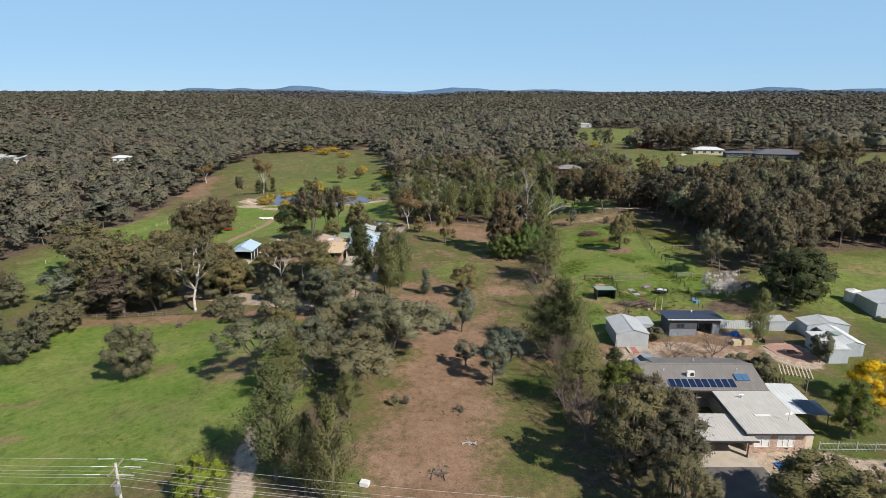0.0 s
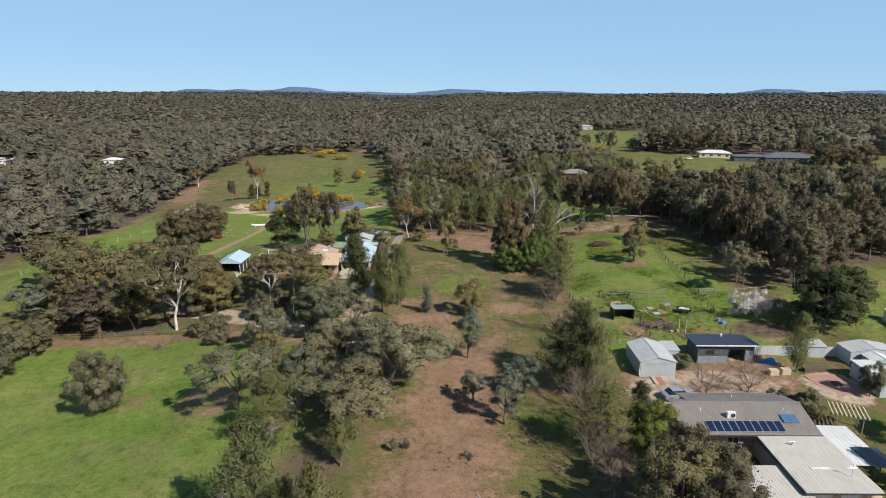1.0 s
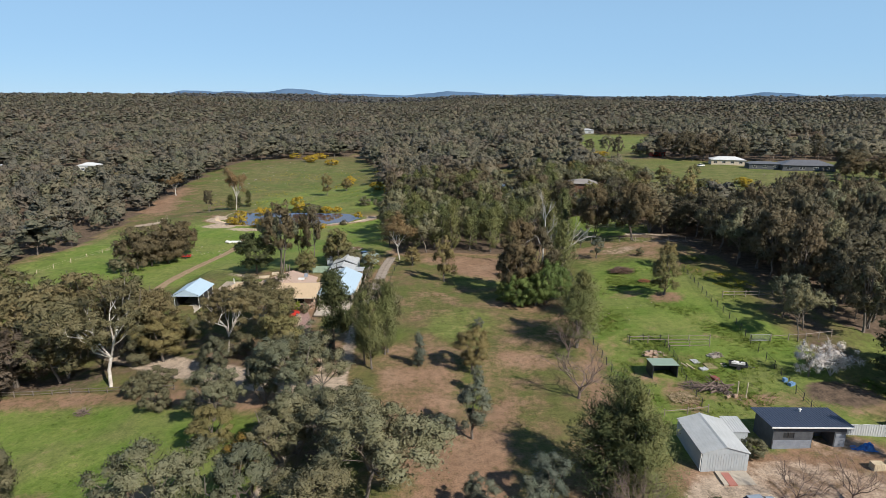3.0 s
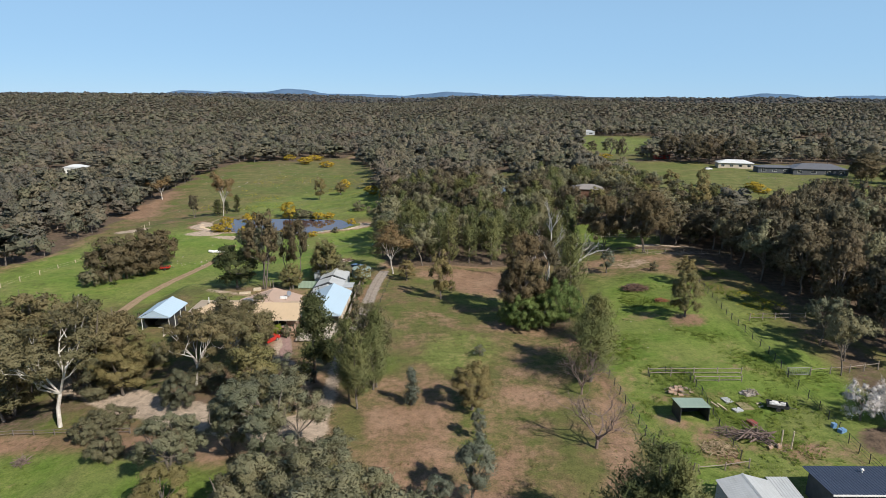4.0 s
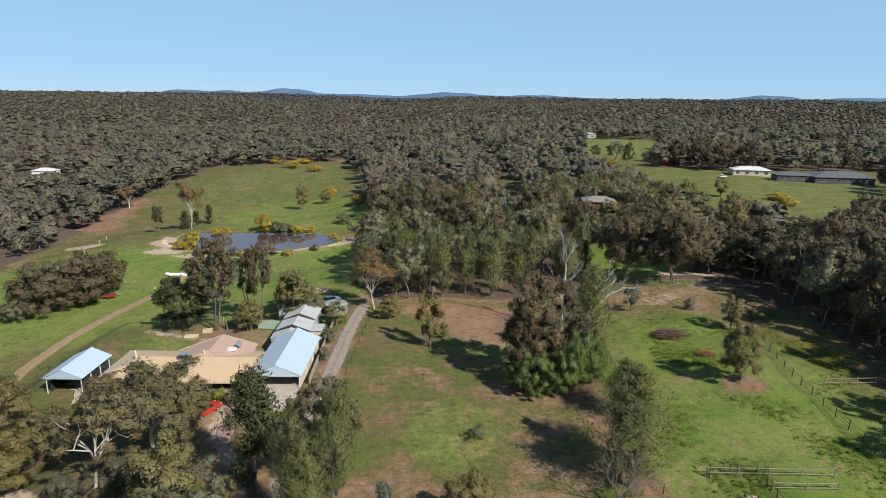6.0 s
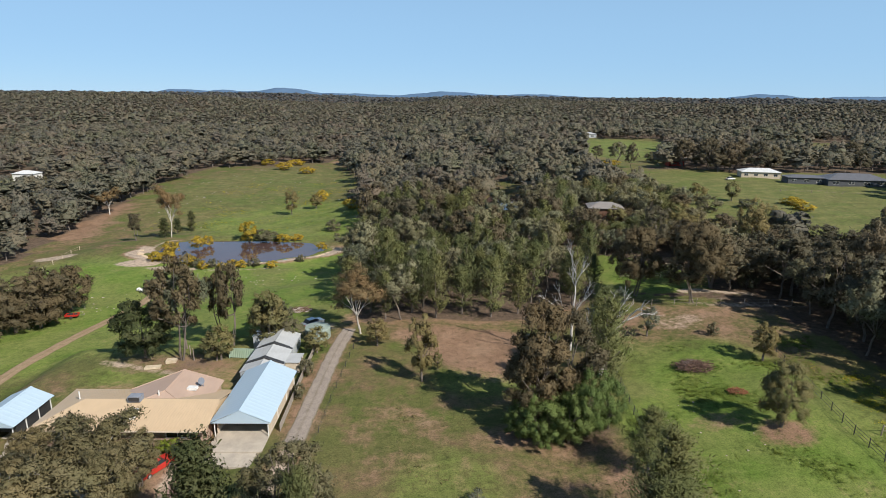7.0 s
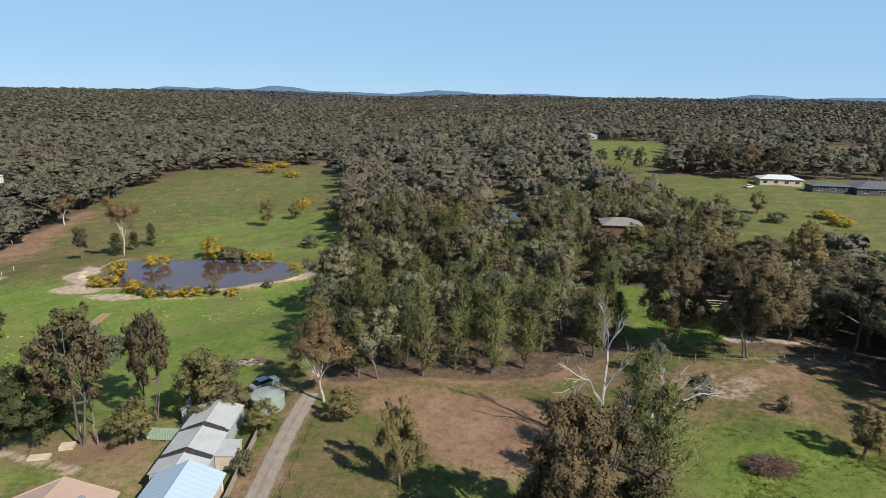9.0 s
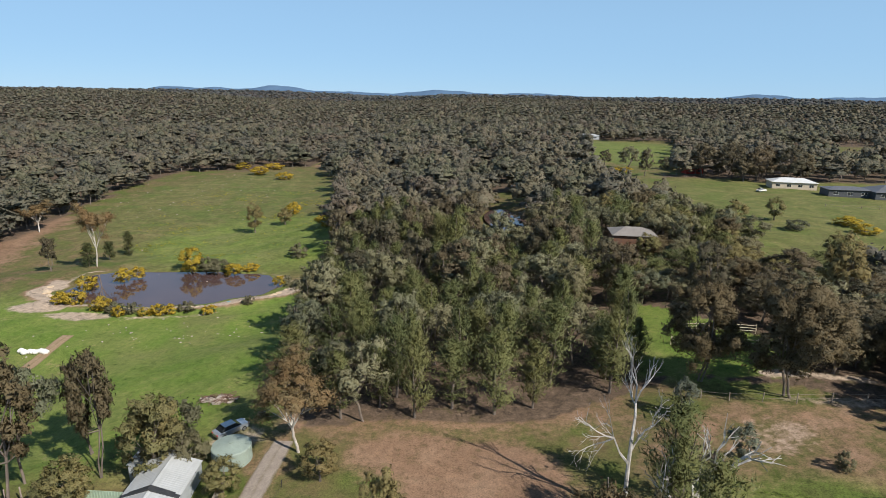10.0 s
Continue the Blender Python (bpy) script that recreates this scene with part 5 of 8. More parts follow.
for spot in ((19.8, 109.2, 7.2, 9.4), (21.1, 122.4, 7.5, 6.1), (18.9, 69.4, 4.5, 4.5), (19.1, 76.1, 7.0, 4.9), (18.6, 73.4, 7.8, 6.0), (18.6, 80.0, 7.7, 6.3),
             (18.5, 64.4, 7.3, 6.5), (17.5, 68.8, 6.9, 6.2)):
    plant("bare", *spot)
for spot in ((37.6, 86.6, 5.0, 7.2), (43.7, 86.7, 5.1, 7.2), (19.5, 82.9, 7.6, 5.6)):
    plant("barel", *spot)
for spot in ((13.7, 148.9, 6.2, 5.6), (17.6, 148.3, 7.2, 5.6), (22.0, 148.9, 11.7, 7.0), (25.1, 150.3, 9.0, 4.7), (15.5, 147.6, 8.0, 7.2), (19.4, 147.7, 8.6, 7.2)):
    plant("pepper", *spot)
for spot in ((16.4, 152.1, 20.1, 8.2), (20.4, 153.4, 17.3, 7.4), (15.2, 150.7, 15.5, 6.4)):
    plant("brown", *spot)
plant("dead", 24.4, 170.8, 17.4, 6.0)
for spot in ((-11.2, 182.6, 13.3, 11.2), (-86.8, 275.2, 19.1, 10.8), (-134.5, 324.8, 12.3, 12.1)):
    plant("ogum", *spot)
for spot in ((42.9, 195.1, 16.7, 10.0), (52.3, 189.3, 17.5, 11.5), (84.5, 217.1, 6.5, 6.2), (84.4, 171.8, 11.2, 7.6),
             (192.0, 311.0, 13.5, 11.5), (201.0, 321.0, 14.8, 12.0), (209.0, 334.0, 14.0, 12.5), (197.0, 299.0, 12.5, 11.0), (212.0, 311.0, 15.0, 12.0)):
    plant("rust", *spot)
for spot in ((-40.1, 173.5, 19.4, 9.6), (-33.4, 179.6, 17.2, 5.2), (-37.6, 185.3, 15.0, 5.6)):
    plant("pine", *spot)
plant("pine", -96.6, 270.9, 10.1, 5.3)
for spot in ((-88.9, 275.2, 6.7, 4.6), (-90.7, 288.8, 6.1, 3.7), (-88.0, 295.0, 7.7, 3.8), (26.4, 81.0, 5.1, 3.6), (-18.6, 126.9, 15.2, 7.2), (90.6, 237.2, 10.1, 5.5),
             (87.0, 241.2, 4.5, 2.3)):
    plant("dark", *spot)
for spot in ((-59.7, 271.8, 7.9, 8.4), (-74.9, 245.1, 4.7, 5.3), (-72.6, 261.6, 4.5, 5.1), (-62.1, 238.4, 2.8, 3.4), (-43.6, 240.5, 2.6, 3.7), (-47.6, 269.6, 3.4, 6.0),
             (-43.9, 272.4, 2.7, 4.6), (-51.6, 355.5, 7.0, 6.9), (-33.2, 324.0, 5.1, 8.1), (-24.6, 301.1, 7.3, 7.2), (-56.7, 238.6, 2.6, 3.1), (-52.0, 240.0, 2.7, 3.7),
             (-70.9, 265.4, 3.7, 5.0), (-77.9, 254.9, 5.0, 5.4), (-78.0, 245.0, 3.7, 5.1), (-33.3, 260.5, 3.0, 3.7), (-100.5, 512.2, 5.6, 15.1), (-101.7, 483.4, 6.3, 12.6),
             (-120.5, 510.1, 5.6, 11.2), (-81.6, 465.0, 6.0, 11.3)):
    plant("wattle", *spot)
for spot in ((135.5, 297.1, 3.6, 8.9), (132.3, 285.3, 3.9, 8.3), (105.1, 427.4, 3.9, 12.0), (-67.4, 241.7, 3.9, 5.0), (-54.1, 239.3, 3.0, 4.4)):
    plant("wattle", *spot)
for spot in ((67.8, 108.4, 14.2, 14.3), (73.5, 112.5, 11.5, 11.0), (-46.6, 174.3, 11.8, 11.0)):
    plant("darkbig", *spot)
plant("blossom", 55.1, 113.6, 6.7, 5.0)
plant("blossomg", 58.3, 113.5, 6.2, 5.4)
plant("lemon", 58.9, 72.5, 7.5, 7.3)
for spot in ((51.0, 64.5, 8.0, 5.6), (23.9, 71.5, 7.5, 5.3), (25.0, 71.8, 7.9, 6.5)):
    plant("camph", *spot)
for spot in ((24.3, 53.4, 11.3, 8.3), (141.5, 412.6, 17.6, 14.4), (152.6, 404.9, 18.6, 15.1), (160.6, 397.3, 17.1, 14.9), (146.2, 424.7, 17.4, 14.2), (157.2, 418.0, 18.4, 14.8), (172.5, 391.0, 18.8, 15.6), (169.4, 408.0, 17.2, 13.5), (26.3, 58.5, 11.3, 8.9),
             (24.6, 62.3, 11.2, 7.6), (183.0, 399.0, 15.4, 13.1), (78.4, 232.0, 9.5, 11.9), (75.7, 157.9, 12.8, 9.3),
             (71.9, 161.8, 12.6, 9.6), (75.1, 148.5, 12.8, 8.5)):
    plant("wood", *spot)
plant("palm", -60.1, 155.9, 3.7, 3.8)
plant("dead2", 27.6, 164.6, 14.0, 10.0, 12.0)

# ---- woods ----
WOODS_RNG = np.random.default_rng(11)


def scatter(x0, x1, y0, y1, step):
    """Jittered places on a grid."""
    gx, gy = np.meshgrid(np.arange(x0, x1, step), np.arange(y0, y1, step))
    gx = gx + (np.arange(gx.shape[0]) % 2)[:, None] * step / 2
    j = WOODS_RNG.uniform(-0.42, 0.42, (2,) + gx.shape) * step
    return (gx + j[0]).ravel(), (gy + j[1]).ravel()


# the grove behind the bare patch, and the edges of the woods, tree by tree
xs, ys = scatter(-20, 86, 188, 300, 6.1)
keep = wooded(xs, ys) & ((xs < 44) | (ys > 224) & (xs < 66) | (ys > 229))
for i, (x, y) in enumerate(zip(xs[keep], ys[keep])):
    u = WOODS_RNG.uniform(0, 1, 3)
    if x > 42:
        plant("gum" if u[0] < 0.4 else "rust" if u[0] < 0.6 else "dense" if u[0] < 0.8 else "casu", x, y, (5 if y < 258 else 9) + 4 * u[1], 6 + 4 * u[2])
    elif u[0] < (0.45 if y > 222 else 0.12):
        plant("gum" if u[0] < 0.2 else "wood", x, y, 11 + 5 * u[1], 8 + 4 * u[2])
    else:
        plant("casu", x, y, 8.0 + 6.5 * u[1], 4.8 + 2.8 * u[2])
xs, ys = scatter(58, 165, 118, 229, 6.6)
keep = wooded(xs, ys) & (xs - 60 > 0.2 * (195 - ys)) & ~inside(FIELDS[4], xs, ys)
for x, y in zip(xs[keep], ys[keep]):
    u = WOODS_RNG.uniform(0, 1, 3)
    plant("wood" if u[0] < 0.85 else "gum", x, y, (14 if x > 14 + 0.8 * (y - 100) else 6 if y > 196 and x > 62 else 12 if x < 80 else 10) + 4 * u[1], 8 + 4 * u[2])
SINGLE = [[(-20, 188), (86, 188), (86, 300), (-20, 300)], [(58, 110), (165, 110), (165, 229), (58, 229)]]


def wood_template(rng, cards, size, clumps, seg=5, w=8.5, stem=True, lo=3.2, fat=0.17, sub=3):
    """One tree of the woods: rounded leaf masses, loose sprays round them, a forked stem."""
    cs, rad = pads(rng, clumps, w * 0.84, lo, 9.2, sub, fat)
    core, mass = ([(0.0, 0.0, 4.6)] + cs, np.concatenate([[w * 0.4], rad * 0.9])) if stem else (cs, rad)
    tris, ups = lumps(rng, core, mass, seg, 0.95)
    if cards:
        t2, u2 = sprays(rng, cs, rad * 1.08, max(1, cards // len(cs)), size, 0.1, 0.95, 0.12, 0.36, 0.5)
        tris, ups = np.concatenate([tris, t2]), np.concatenate([ups, u2])
    ups = round_up(tris, ups, 0.5)
    mats = np.zeros(len(tris) // 3, np.int32)
    if stem:
        t = []
        fork = np.array([rng.normal() * 0.4, rng.normal() * 0.4, 4.0])
        ends = [(np.zeros(3), fork, 0.2)] + [(fork, np.array(c), 0.09) for c in cs[:4]]
        for p, q, r in ends:
            for a in (0.0, 2.1, 4.2):
                o0, o1 = (np.array([math.cos(b), math.sin(b), 0]) * r for b in (a, a + 2.1))
                t += [p + o0, p + o1, q]
        tris = np.concatenate([tris, np.array(t)])
        ups = np.concatenate([ups, np.array(t) * 0 + np.array([0, 0, 0.1])])
        mats = np.concatenate([mats, np.ones(len(t) // 3, np.int32)])
    return tris, mats, ups


def wood_mesh(name, label, x, y, h, w, forms, leaves):
    """Many trees in one mesh."""
    verts, mats, tint, face_up = [], [], [], []
    z = land(x, y)
    pick = WOODS_RNG.integers(0, len(forms), len(x))
    turn = WOODS_RNG.uniform(0, 6.283, len(x))
    shade = WOODS_RNG.uniform(0, 1, len(x)) * 0.62 + 0.38 * (0.5 + 0.5 * np.sin(x * 0.021 + 2 * np.sin(y * 0.013)) * np.sin(y * 0.017 + 1.6 * np.sin(x * 0.009)))
    for f, (tris, mt, ups) in enumerate(forms):
        s = np.where(pick == f)[0]
        if not len(s):
            continue
        c, d = np.cos(turn[s])[:, None], np.sin(turn[s])[:, None]
        kx, kz = (w[s] / 8.5)[:, None], (h[s] / 10)[:, None]
        v = np.stack([x[s][:, None] + kx * (c * tris[:, 0] - d * tris[:, 1]), y[s][:, None] + kx * (d * tris[:, 0] + c * tris[:, 1]), z[s][:, None] - 0.2 + kz * tris[:, 2]], -1)
        verts.append(v.reshape(-1, 3))
        up = np.stack([c * ups[:, 0] - d * ups[:, 1], d * ups[:, 0] + c * ups[:, 1], ups[:, 2] + 0 * c], -1)
        face_up.append(up.reshape(-1, 3))
        mats.append(np.tile(mt, len(s)))
        tint.append(np.repeat(shade[s], len(tris)))
    verts, mats, tint = np.concatenate(verts), np.concatenate(mats), np.concatenate(tint)
    me = bpy.data.meshes.new(name)
    fill_mesh(me, verts, np.arange(len(verts)).reshape(-1, 3), mats)
    soften(me, verts, np.concatenate(face_up), 0.93)
    at = me.attributes.new("tint", "FLOAT", "POINT")
    at.data.foreach_set("value", tint.astype(np.float32))
    me.materials.append(leaves)
    me.materials.append(BARK)
    return tagged(new(name, me), label, "woodland", kind="stuff")


def in_sight(x, y, pad=50):
    return (np.abs(x) < (y + 20) * 0.82 + pad) & (y > 40)


def woods():
    rng = WOODS_RNG
    rings = ((0, 420, 7.8, [wood_template(rng, 190, 0.7, 9, 4, lo=2.0, sub=1, fat=0.19) for _ in range(8)], 1.22, 10.2, 6.0, "woodland of grey-green gums around the paddocks", WOOD_LEAF),
             (420, 950, 9.2, [wood_template(rng, 30, 1.0, 7, 4, sub=0, fat=0.2, lo=2.0) for _ in range(8)], 1.42, 10.4, 6.0, "olive-brown gum woodland beyond the paddocks", WOOD_LEAF),
             (950, 2300, 11.5, [wood_template(rng, 0, 1.3, 3, 4, stem=False, fat=0.36, sub=0, lo=1.4) for _ in range(8)], 1.4, 11.0, 6.0, "distant gum woodland reaching to the skyline", FAR_LEAF),
             (2300, 4500, 24.0, [wood_template(rng, 3, 2.0, 1, 4, stem=False, fat=0.55, sub=0, lo=1.0) for _ in range(6)], 2.6, 11.5, 7.0, "farthest dark woodland under the hills, tinted with painted haze", HAZED_RIDGE_LEAF))
    for near, far, step, forms, wide, h0, h1, label, leaves in rings:
        reach = far * 0.85 + 60
        x, y = scatter(-reach, reach, 40, far, step)
        d = np.hypot(x, y)
        k = (d >= near) & (d < far) & in_sight(x, y)
        x, y = x[k], y[k]
        k = wooded(x, y)
        for poly in SINGLE:
            k &= ~inside(poly, x, y)
        thin = 0.5 + 0.5 * np.sin(x * 0.043 + 2 * np.sin(y * 0.031)) * np.sin(y * 0.052 + 1.7 * np.sin(x * 0.027))
        k &= rng.uniform(0, 1, len(x)) < 0.97 - 0.3 * thin
        x, y = x[k], y[k]
        big = rng.uniform(0, 1, len(x))
        h = (h0 - 1.5 + (h1 + 2.5) * big ** 1.5) * (0.85 + 0.3 * rng.uniform(0, 1, len(x))) * (0.9 + 0.1 * np.sin(x * 0.017) * np.sin(y * 0.011))
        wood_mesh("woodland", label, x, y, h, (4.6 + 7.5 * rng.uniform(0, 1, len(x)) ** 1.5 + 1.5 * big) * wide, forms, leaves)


woods()


# gums standing about the far green fields
xs, ys = scatter(112, 330, 300, 470, 19.0)
pick = WOODS_RNG.uniform(0, 1, (len(xs), 3))
keep = (pick[:, 0] < 0.48) & in_sight(xs, ys, 0) & (np.hypot(xs - 163, ys - 378) > 17) & (np.hypot(xs - 190, ys - 353) > 22) & (ys > 396)
for x, y, u in zip(xs[keep], ys[keep], pick[keep]):
    plant("wood", x, y, 9 + 7 * u[1], 8 + 8 * u[2])


# the belt of gums round the homestead garden, and the garden shrubs
xs, ys = scatter(-104, -24, 118, 146, 8.2)
keep = inside([(-84, 122), (-64, 122), (-64, 146), (-90, 146)], xs, ys) & (away(xs, ys, [(-64, 137.5), (-57, 132.8), (-48.6, 127.6), (-43, 124.2), (-32, 118.6)]) > 5.0)
for x, y in zip(xs[keep], ys[keep]):
    u = WOODS_RNG.uniform(0, 1, 3)
    if u[0] < 0.6:
        plant("belt", x, y, 9 + 6 * u[1], 8 + 5 * u[2])
    else:
        plant("bush", x, y, 3.5 + 3.5 * u[1], 5 + 3 * u[2])

# ---- buildings ----
def gable_end(bm, x0, x1, y, z0, z1, thick=0.1):
    """The triangle of wall under a ridge that runs along y."""
    xm = (x0 + x1) / 2
    a = [bm.verts.new((x, yy, z)) for yy in (y, y + thick) for x, z in ((x0, z0), (x1, z0), (xm, z1))]
    for f in ((0, 1, 2), (5, 4, 3), (0, 3, 4, 1), (1, 4, 5, 2), (2, 5, 3, 0)):
        bm.faces.new([a[i] for i in f])


def gable_roof(parent, x0, x1, y0, y1, eave, ridge, mat, pitch=0.4, name="roof", out=0.0):
    """Two ribbed slopes with the ridge along y, and its cap."""
    xm = (x0 + x1) / 2
    for lo in (True, False):
        bm = bmesh.new()
        if lo:
            ribbed(bm, (x0 - out, y1, eave), (x0 - out, y0, eave), (xm, y0, ridge), (xm, y1, ridge), pitch, 0.012)
        else:
            ribbed(bm, (x1 + out, y0, eave), (x1 + out, y1, eave), (xm, y1, ridge), (xm, y0, ridge), pitch, 0.012)
        r = part(name, bm, mat, parent)
    bm = bmesh.new()
    slab(bm, [(xm - 0.2, y0 - 0.02, ridge - 0.03), (xm, y0 - 0.02, ridge + 0.06), (xm, y1 + 0.02, ridge + 0.06), (xm - 0.2, y1 + 0.02, ridge - 0.03)], 0.03)
    slab(bm, [(xm, y0 - 0.02, ridge + 0.06), (xm + 0.2, y0 - 0.02, ridge - 0.03), (xm + 0.2, y1 + 0.02, ridge - 0.03), (xm, y1 + 0.02, ridge + 0.06)], 0.03)
    part("ridge_cap", bm, mat, parent)
    return r


def gutter(parent, x0, x1, y, z, mat=None):
    return boxes("gutter", mat or DARKSTEEL, parent, (x0, x1, y - 0.12, y, z - 0.16, z - 0.02))


def house_one():
    h = thing("house", 36.5, 70, 0.45, "single-storey brick house with grey ribbed roof and solar panels", "house", plan=True)
    z = 0.3
    # main range
    bm = bmesh.new()
    holed(bm, "x", 72.4, 0.22, 29.3, 43.8, z, 3.35, ((30.2, 31.8, 1.3, 2.6), (33.9, 35.3, 1.2, 2.6), (38.2, 40.4, 0.5, 2.6)))
    holed(bm, "x", 80.4, 0.22, 31.5, 43.8, z, 3.35, ((33, 35, 1.3, 2.5), (38, 40, 1.3, 2.5)))
    box(bm, 29.08, 29.3, 72.4, 78.4, z, 3.35)
    box(bm, 43.8, 44.02, 72.4, 80.62, z, 3.35)
    box(bm, 31.28, 31.5, 78.4, 80.62, z, 3.35)
    box(bm, 29.08, 31.28, 78.4, 78.62, z, 3.35)
    part("wall", bm, BRICK, h)
    for x0, x1, a, b in ((30.2, 31.8, 1.3, 2.6), (33.9, 35.3, 1.2, 2.6), (38.2, 40.4, 0.5, 2.6)):
        window_part(h, x0, x1, 72.42, a, b, 1, False, WHITE)
    for end in (29.08, 43.82):
        bm = bmesh.new()
        a = [bm.verts.new((x, yy, zz)) for x in (end, end + 0.2) for yy, zz in ((72.4, 3.3), (80.0 if end > 40 else 78.6, 3.35), (76.6, 4.6))]
        for f in ((0, 1, 2), (5, 4, 3), (0, 3, 4, 1), (1, 4, 5, 2), (2, 5, 3, 0)):
            bm.faces.new([a[i] for i in f])
        part("gable_wall", bm, WALL_GREY, h)
    bm = bmesh.new()
    ribbed(bm, (28.4, 71.6, 3.38), (44.5, 71.6, 3.38), (44.5, 76.6, 4.78), (28.4, 76.6, 4.78), 0.22, 0.034)
    front = part("roof", bm, ROOF_GREY, h, "weathered grey ribbed steel roof")
    bm = bmesh.new()
    ribbed(bm, (44.5, 81.3, 3.55), (30.9, 81.3, 3.55), (30.9, 76.6, 4.77), (44.5, 76.6, 4.77), 0.22, 0.02)
    part("roof", bm, ROOF_GREY, h)
    bm = bmesh.new()
    ribbed(bm, (30.9, 78.4, 4.25), (28.4, 78.4, 4.25), (28.4, 76.6, 4.77), (30.9, 76.6, 4.77), 0.22, 0.02)
    part("roof", bm, ROOF_GREY, h)
    boxes("ridge_cap", ROOF_GREY, h, (28.4, 44.5, 76.45, 76.75, 4.79, 4.86))
    boxes("barge_board", DARKSTEEL, h, (28.3, 44.6, 71.46, 71.6, 3.16, 3.36))
    slope = math.atan2(1.4, 5.0)
    for i in range(10):
        bm = bmesh.new()
        box(bm, 0, 0.87, 0, 1.7, 0, 0.04)
        p = part("solar_panel", bm, STEEL, h, "blue solar panel in a silver frame")
        p.matrix_parent_inverse = h.matrix_basis.inverted() @ Matrix.Translation((31.5 + 0.9 * i, 71.95, 3.58)) @ Matrix.Rotation(slope, 4, "X")
        bm = bmesh.new()
        box(bm, 0.055, 0.815, 0.06, 1.64, 0.03, 0.05)
        part("cell", bm, SOLAR, p)
    for i in range(2):
        bm = bmesh.new()
        box(bm, 0, 0.9, 0, 1.3, 0, 0.06)
        p = part("solar_panel", bm, glassy_light(), h, "pale blue solar water collector")
        p.matrix_parent_inverse = h.matrix_basis.inverted() @ Matrix.Translation((40.9 + 0.95 * i, 73.3, 3.98)) @ Matrix.Rotation(slope, 4, "X")
    ac = boxes("air_conditioner", WHITE, h, (34.4, 35.4, 74.0, 74.4, 4.1, 4.9))
    bm = bmesh.new()
    rod(bm, (35.05, 73.97, 4.5), (35.05, 74.0, 4.5), 0.28, 0.28, 16)
    part("fan_grille", bm, DARKSTEEL, ac)
    for x, y, t in ((31.6, 75.2, 0.5), (37.2, 79.0, 0.35), (41.8, 75.4, 0.3)):
        bm = bmesh.new()
        zz = 3.38 + (y - 71.6) * 0.28 if y < 76.6 else 4.78 - (y - 76.6) * 0.26
        rod(bm, (x, y, zz - 0.1), (x, y, zz + t), 0.05)
        part("vent_pipe", bm, WHITE, h)
    # front wing
    bm = bmesh.new()
    holed(bm, "x", 62.0, 0.22, 37.3, 43.7, z, 3.3, ((37.9, 39.7, 1.2, 2.7), (40.6, 42.6, 1.2, 2.7)))
    box(bm, 37.08, 37.3, 62.0, 72.4, z, 3.3)
    box(bm, 43.7, 43.92, 62.0, 72.38, z, 3.3)
    part("wall", bm, BRICK, h)
    window_part(h, 37.9, 39.7, 62.02, 1.2, 2.7, 1, True)
    window_part(h, 40.6, 42.6, 62.02, 1.2, 2.7, 2, True)
    bm = bmesh.new()
    ribbed(bm, (36.5, 61.3, 3.42), (44.3, 61.3, 3.42), (44.3, 70.9, 3.7), (36.5, 70.9, 3.7), 0.4, 0.014, 0.14)
    part("roof", bm, ROOF_PALE, h, "pale flat sheet roof with faint streaks")
    gutter(h, 36.4, 44.4, 61.3, 3.42)
    boxes("fascia", DARKSTEEL, h, (36.38, 36.5, 61.3, 70.9, 3.2, 3.48))
    bm = bmesh.new()
    rod(bm, (39.5, 69.2, 3.5), (39.5, 69.2, 4.1), 0.08)
    rod(bm, (39.2, 69.2, 4.1), (39.8, 69.2, 4.1), 0.06)
    part("vent_pipe", bm, STEEL, h)
    bm = bmesh.new()
    rod(bm, (42.6, 63.8, 3.5), (42.6, 63.8, 4.9), 0.025)
    for k in range(4):
        rod(bm, (42.1 + 0.1 * k, 63.8, 4.5 + 0.1 * k), (43.1 - 0.1 * k, 63.8, 4.5 + 0.1 * k), 0.012)
    part("aerial", bm, STEEL, h)
    boxes("roof_light", WHITE, h, (39.2, 41.2, 65.0, 65.3, 3.54, 3.6))
    # carport
    bm = bmesh.new()
    ribbed(bm, (30.5, 60.4, 3.02), (37.4, 60.4, 3.02), (37.4, 66.2, 3.12), (30.5, 66.2, 3.12), 0.4, 0.014, 0.16)
    part("carport_roof", bm, ROOF_PALE, h)
    gutter(h, 30.4, 37.5, 60.4, 3.02)
    for x, y in ((31.3, 60.9), (36.8, 60.9), (31.3, 65.6), (34.2, 65.6)):
        boxes("pier", BRICK, h, (x - 0.18, x + 0.18, y - 0.18, y + 0.18, 0.2, 2.88))
    bm = bmesh.new()
    holed(bm, "x", 66.2, 0.2, 30.9, 37.0, z, 2.9, ((32.4, 33.3, 0.45, 2.5),))
    part("wall", bm, BRICK, h)
    boxes("door", DARKSTEEL, h, (32.4, 33.3, 66.24, 66.29, 0.45, 2.5))
    boxes("carport_floor", CONCRETE, h, (30.6, 37.3, 59.0, 66.2, 0.2, 0.56))
    # side verandah
    bm = bmesh.new()
    ribbed(bm, (44.7, 66.4, 3.1), (48.6, 66.4, 3.0), (48.9, 74.2, 3.05), (44.9, 74.2, 3.15), 0.5, 0.02, 0.06)
    part("verandah_roof", bm, ROOF_WHITE, h, "white ribbed verandah roof")
    bm = bmesh.new()
    ribbed(bm, (46.6, 65.9, 3.2), (49.2, 65.9, 3.14), (49.4, 69.6, 3.16), (46.4, 69.6, 3.22), 0.5, 0.02, 0.05)
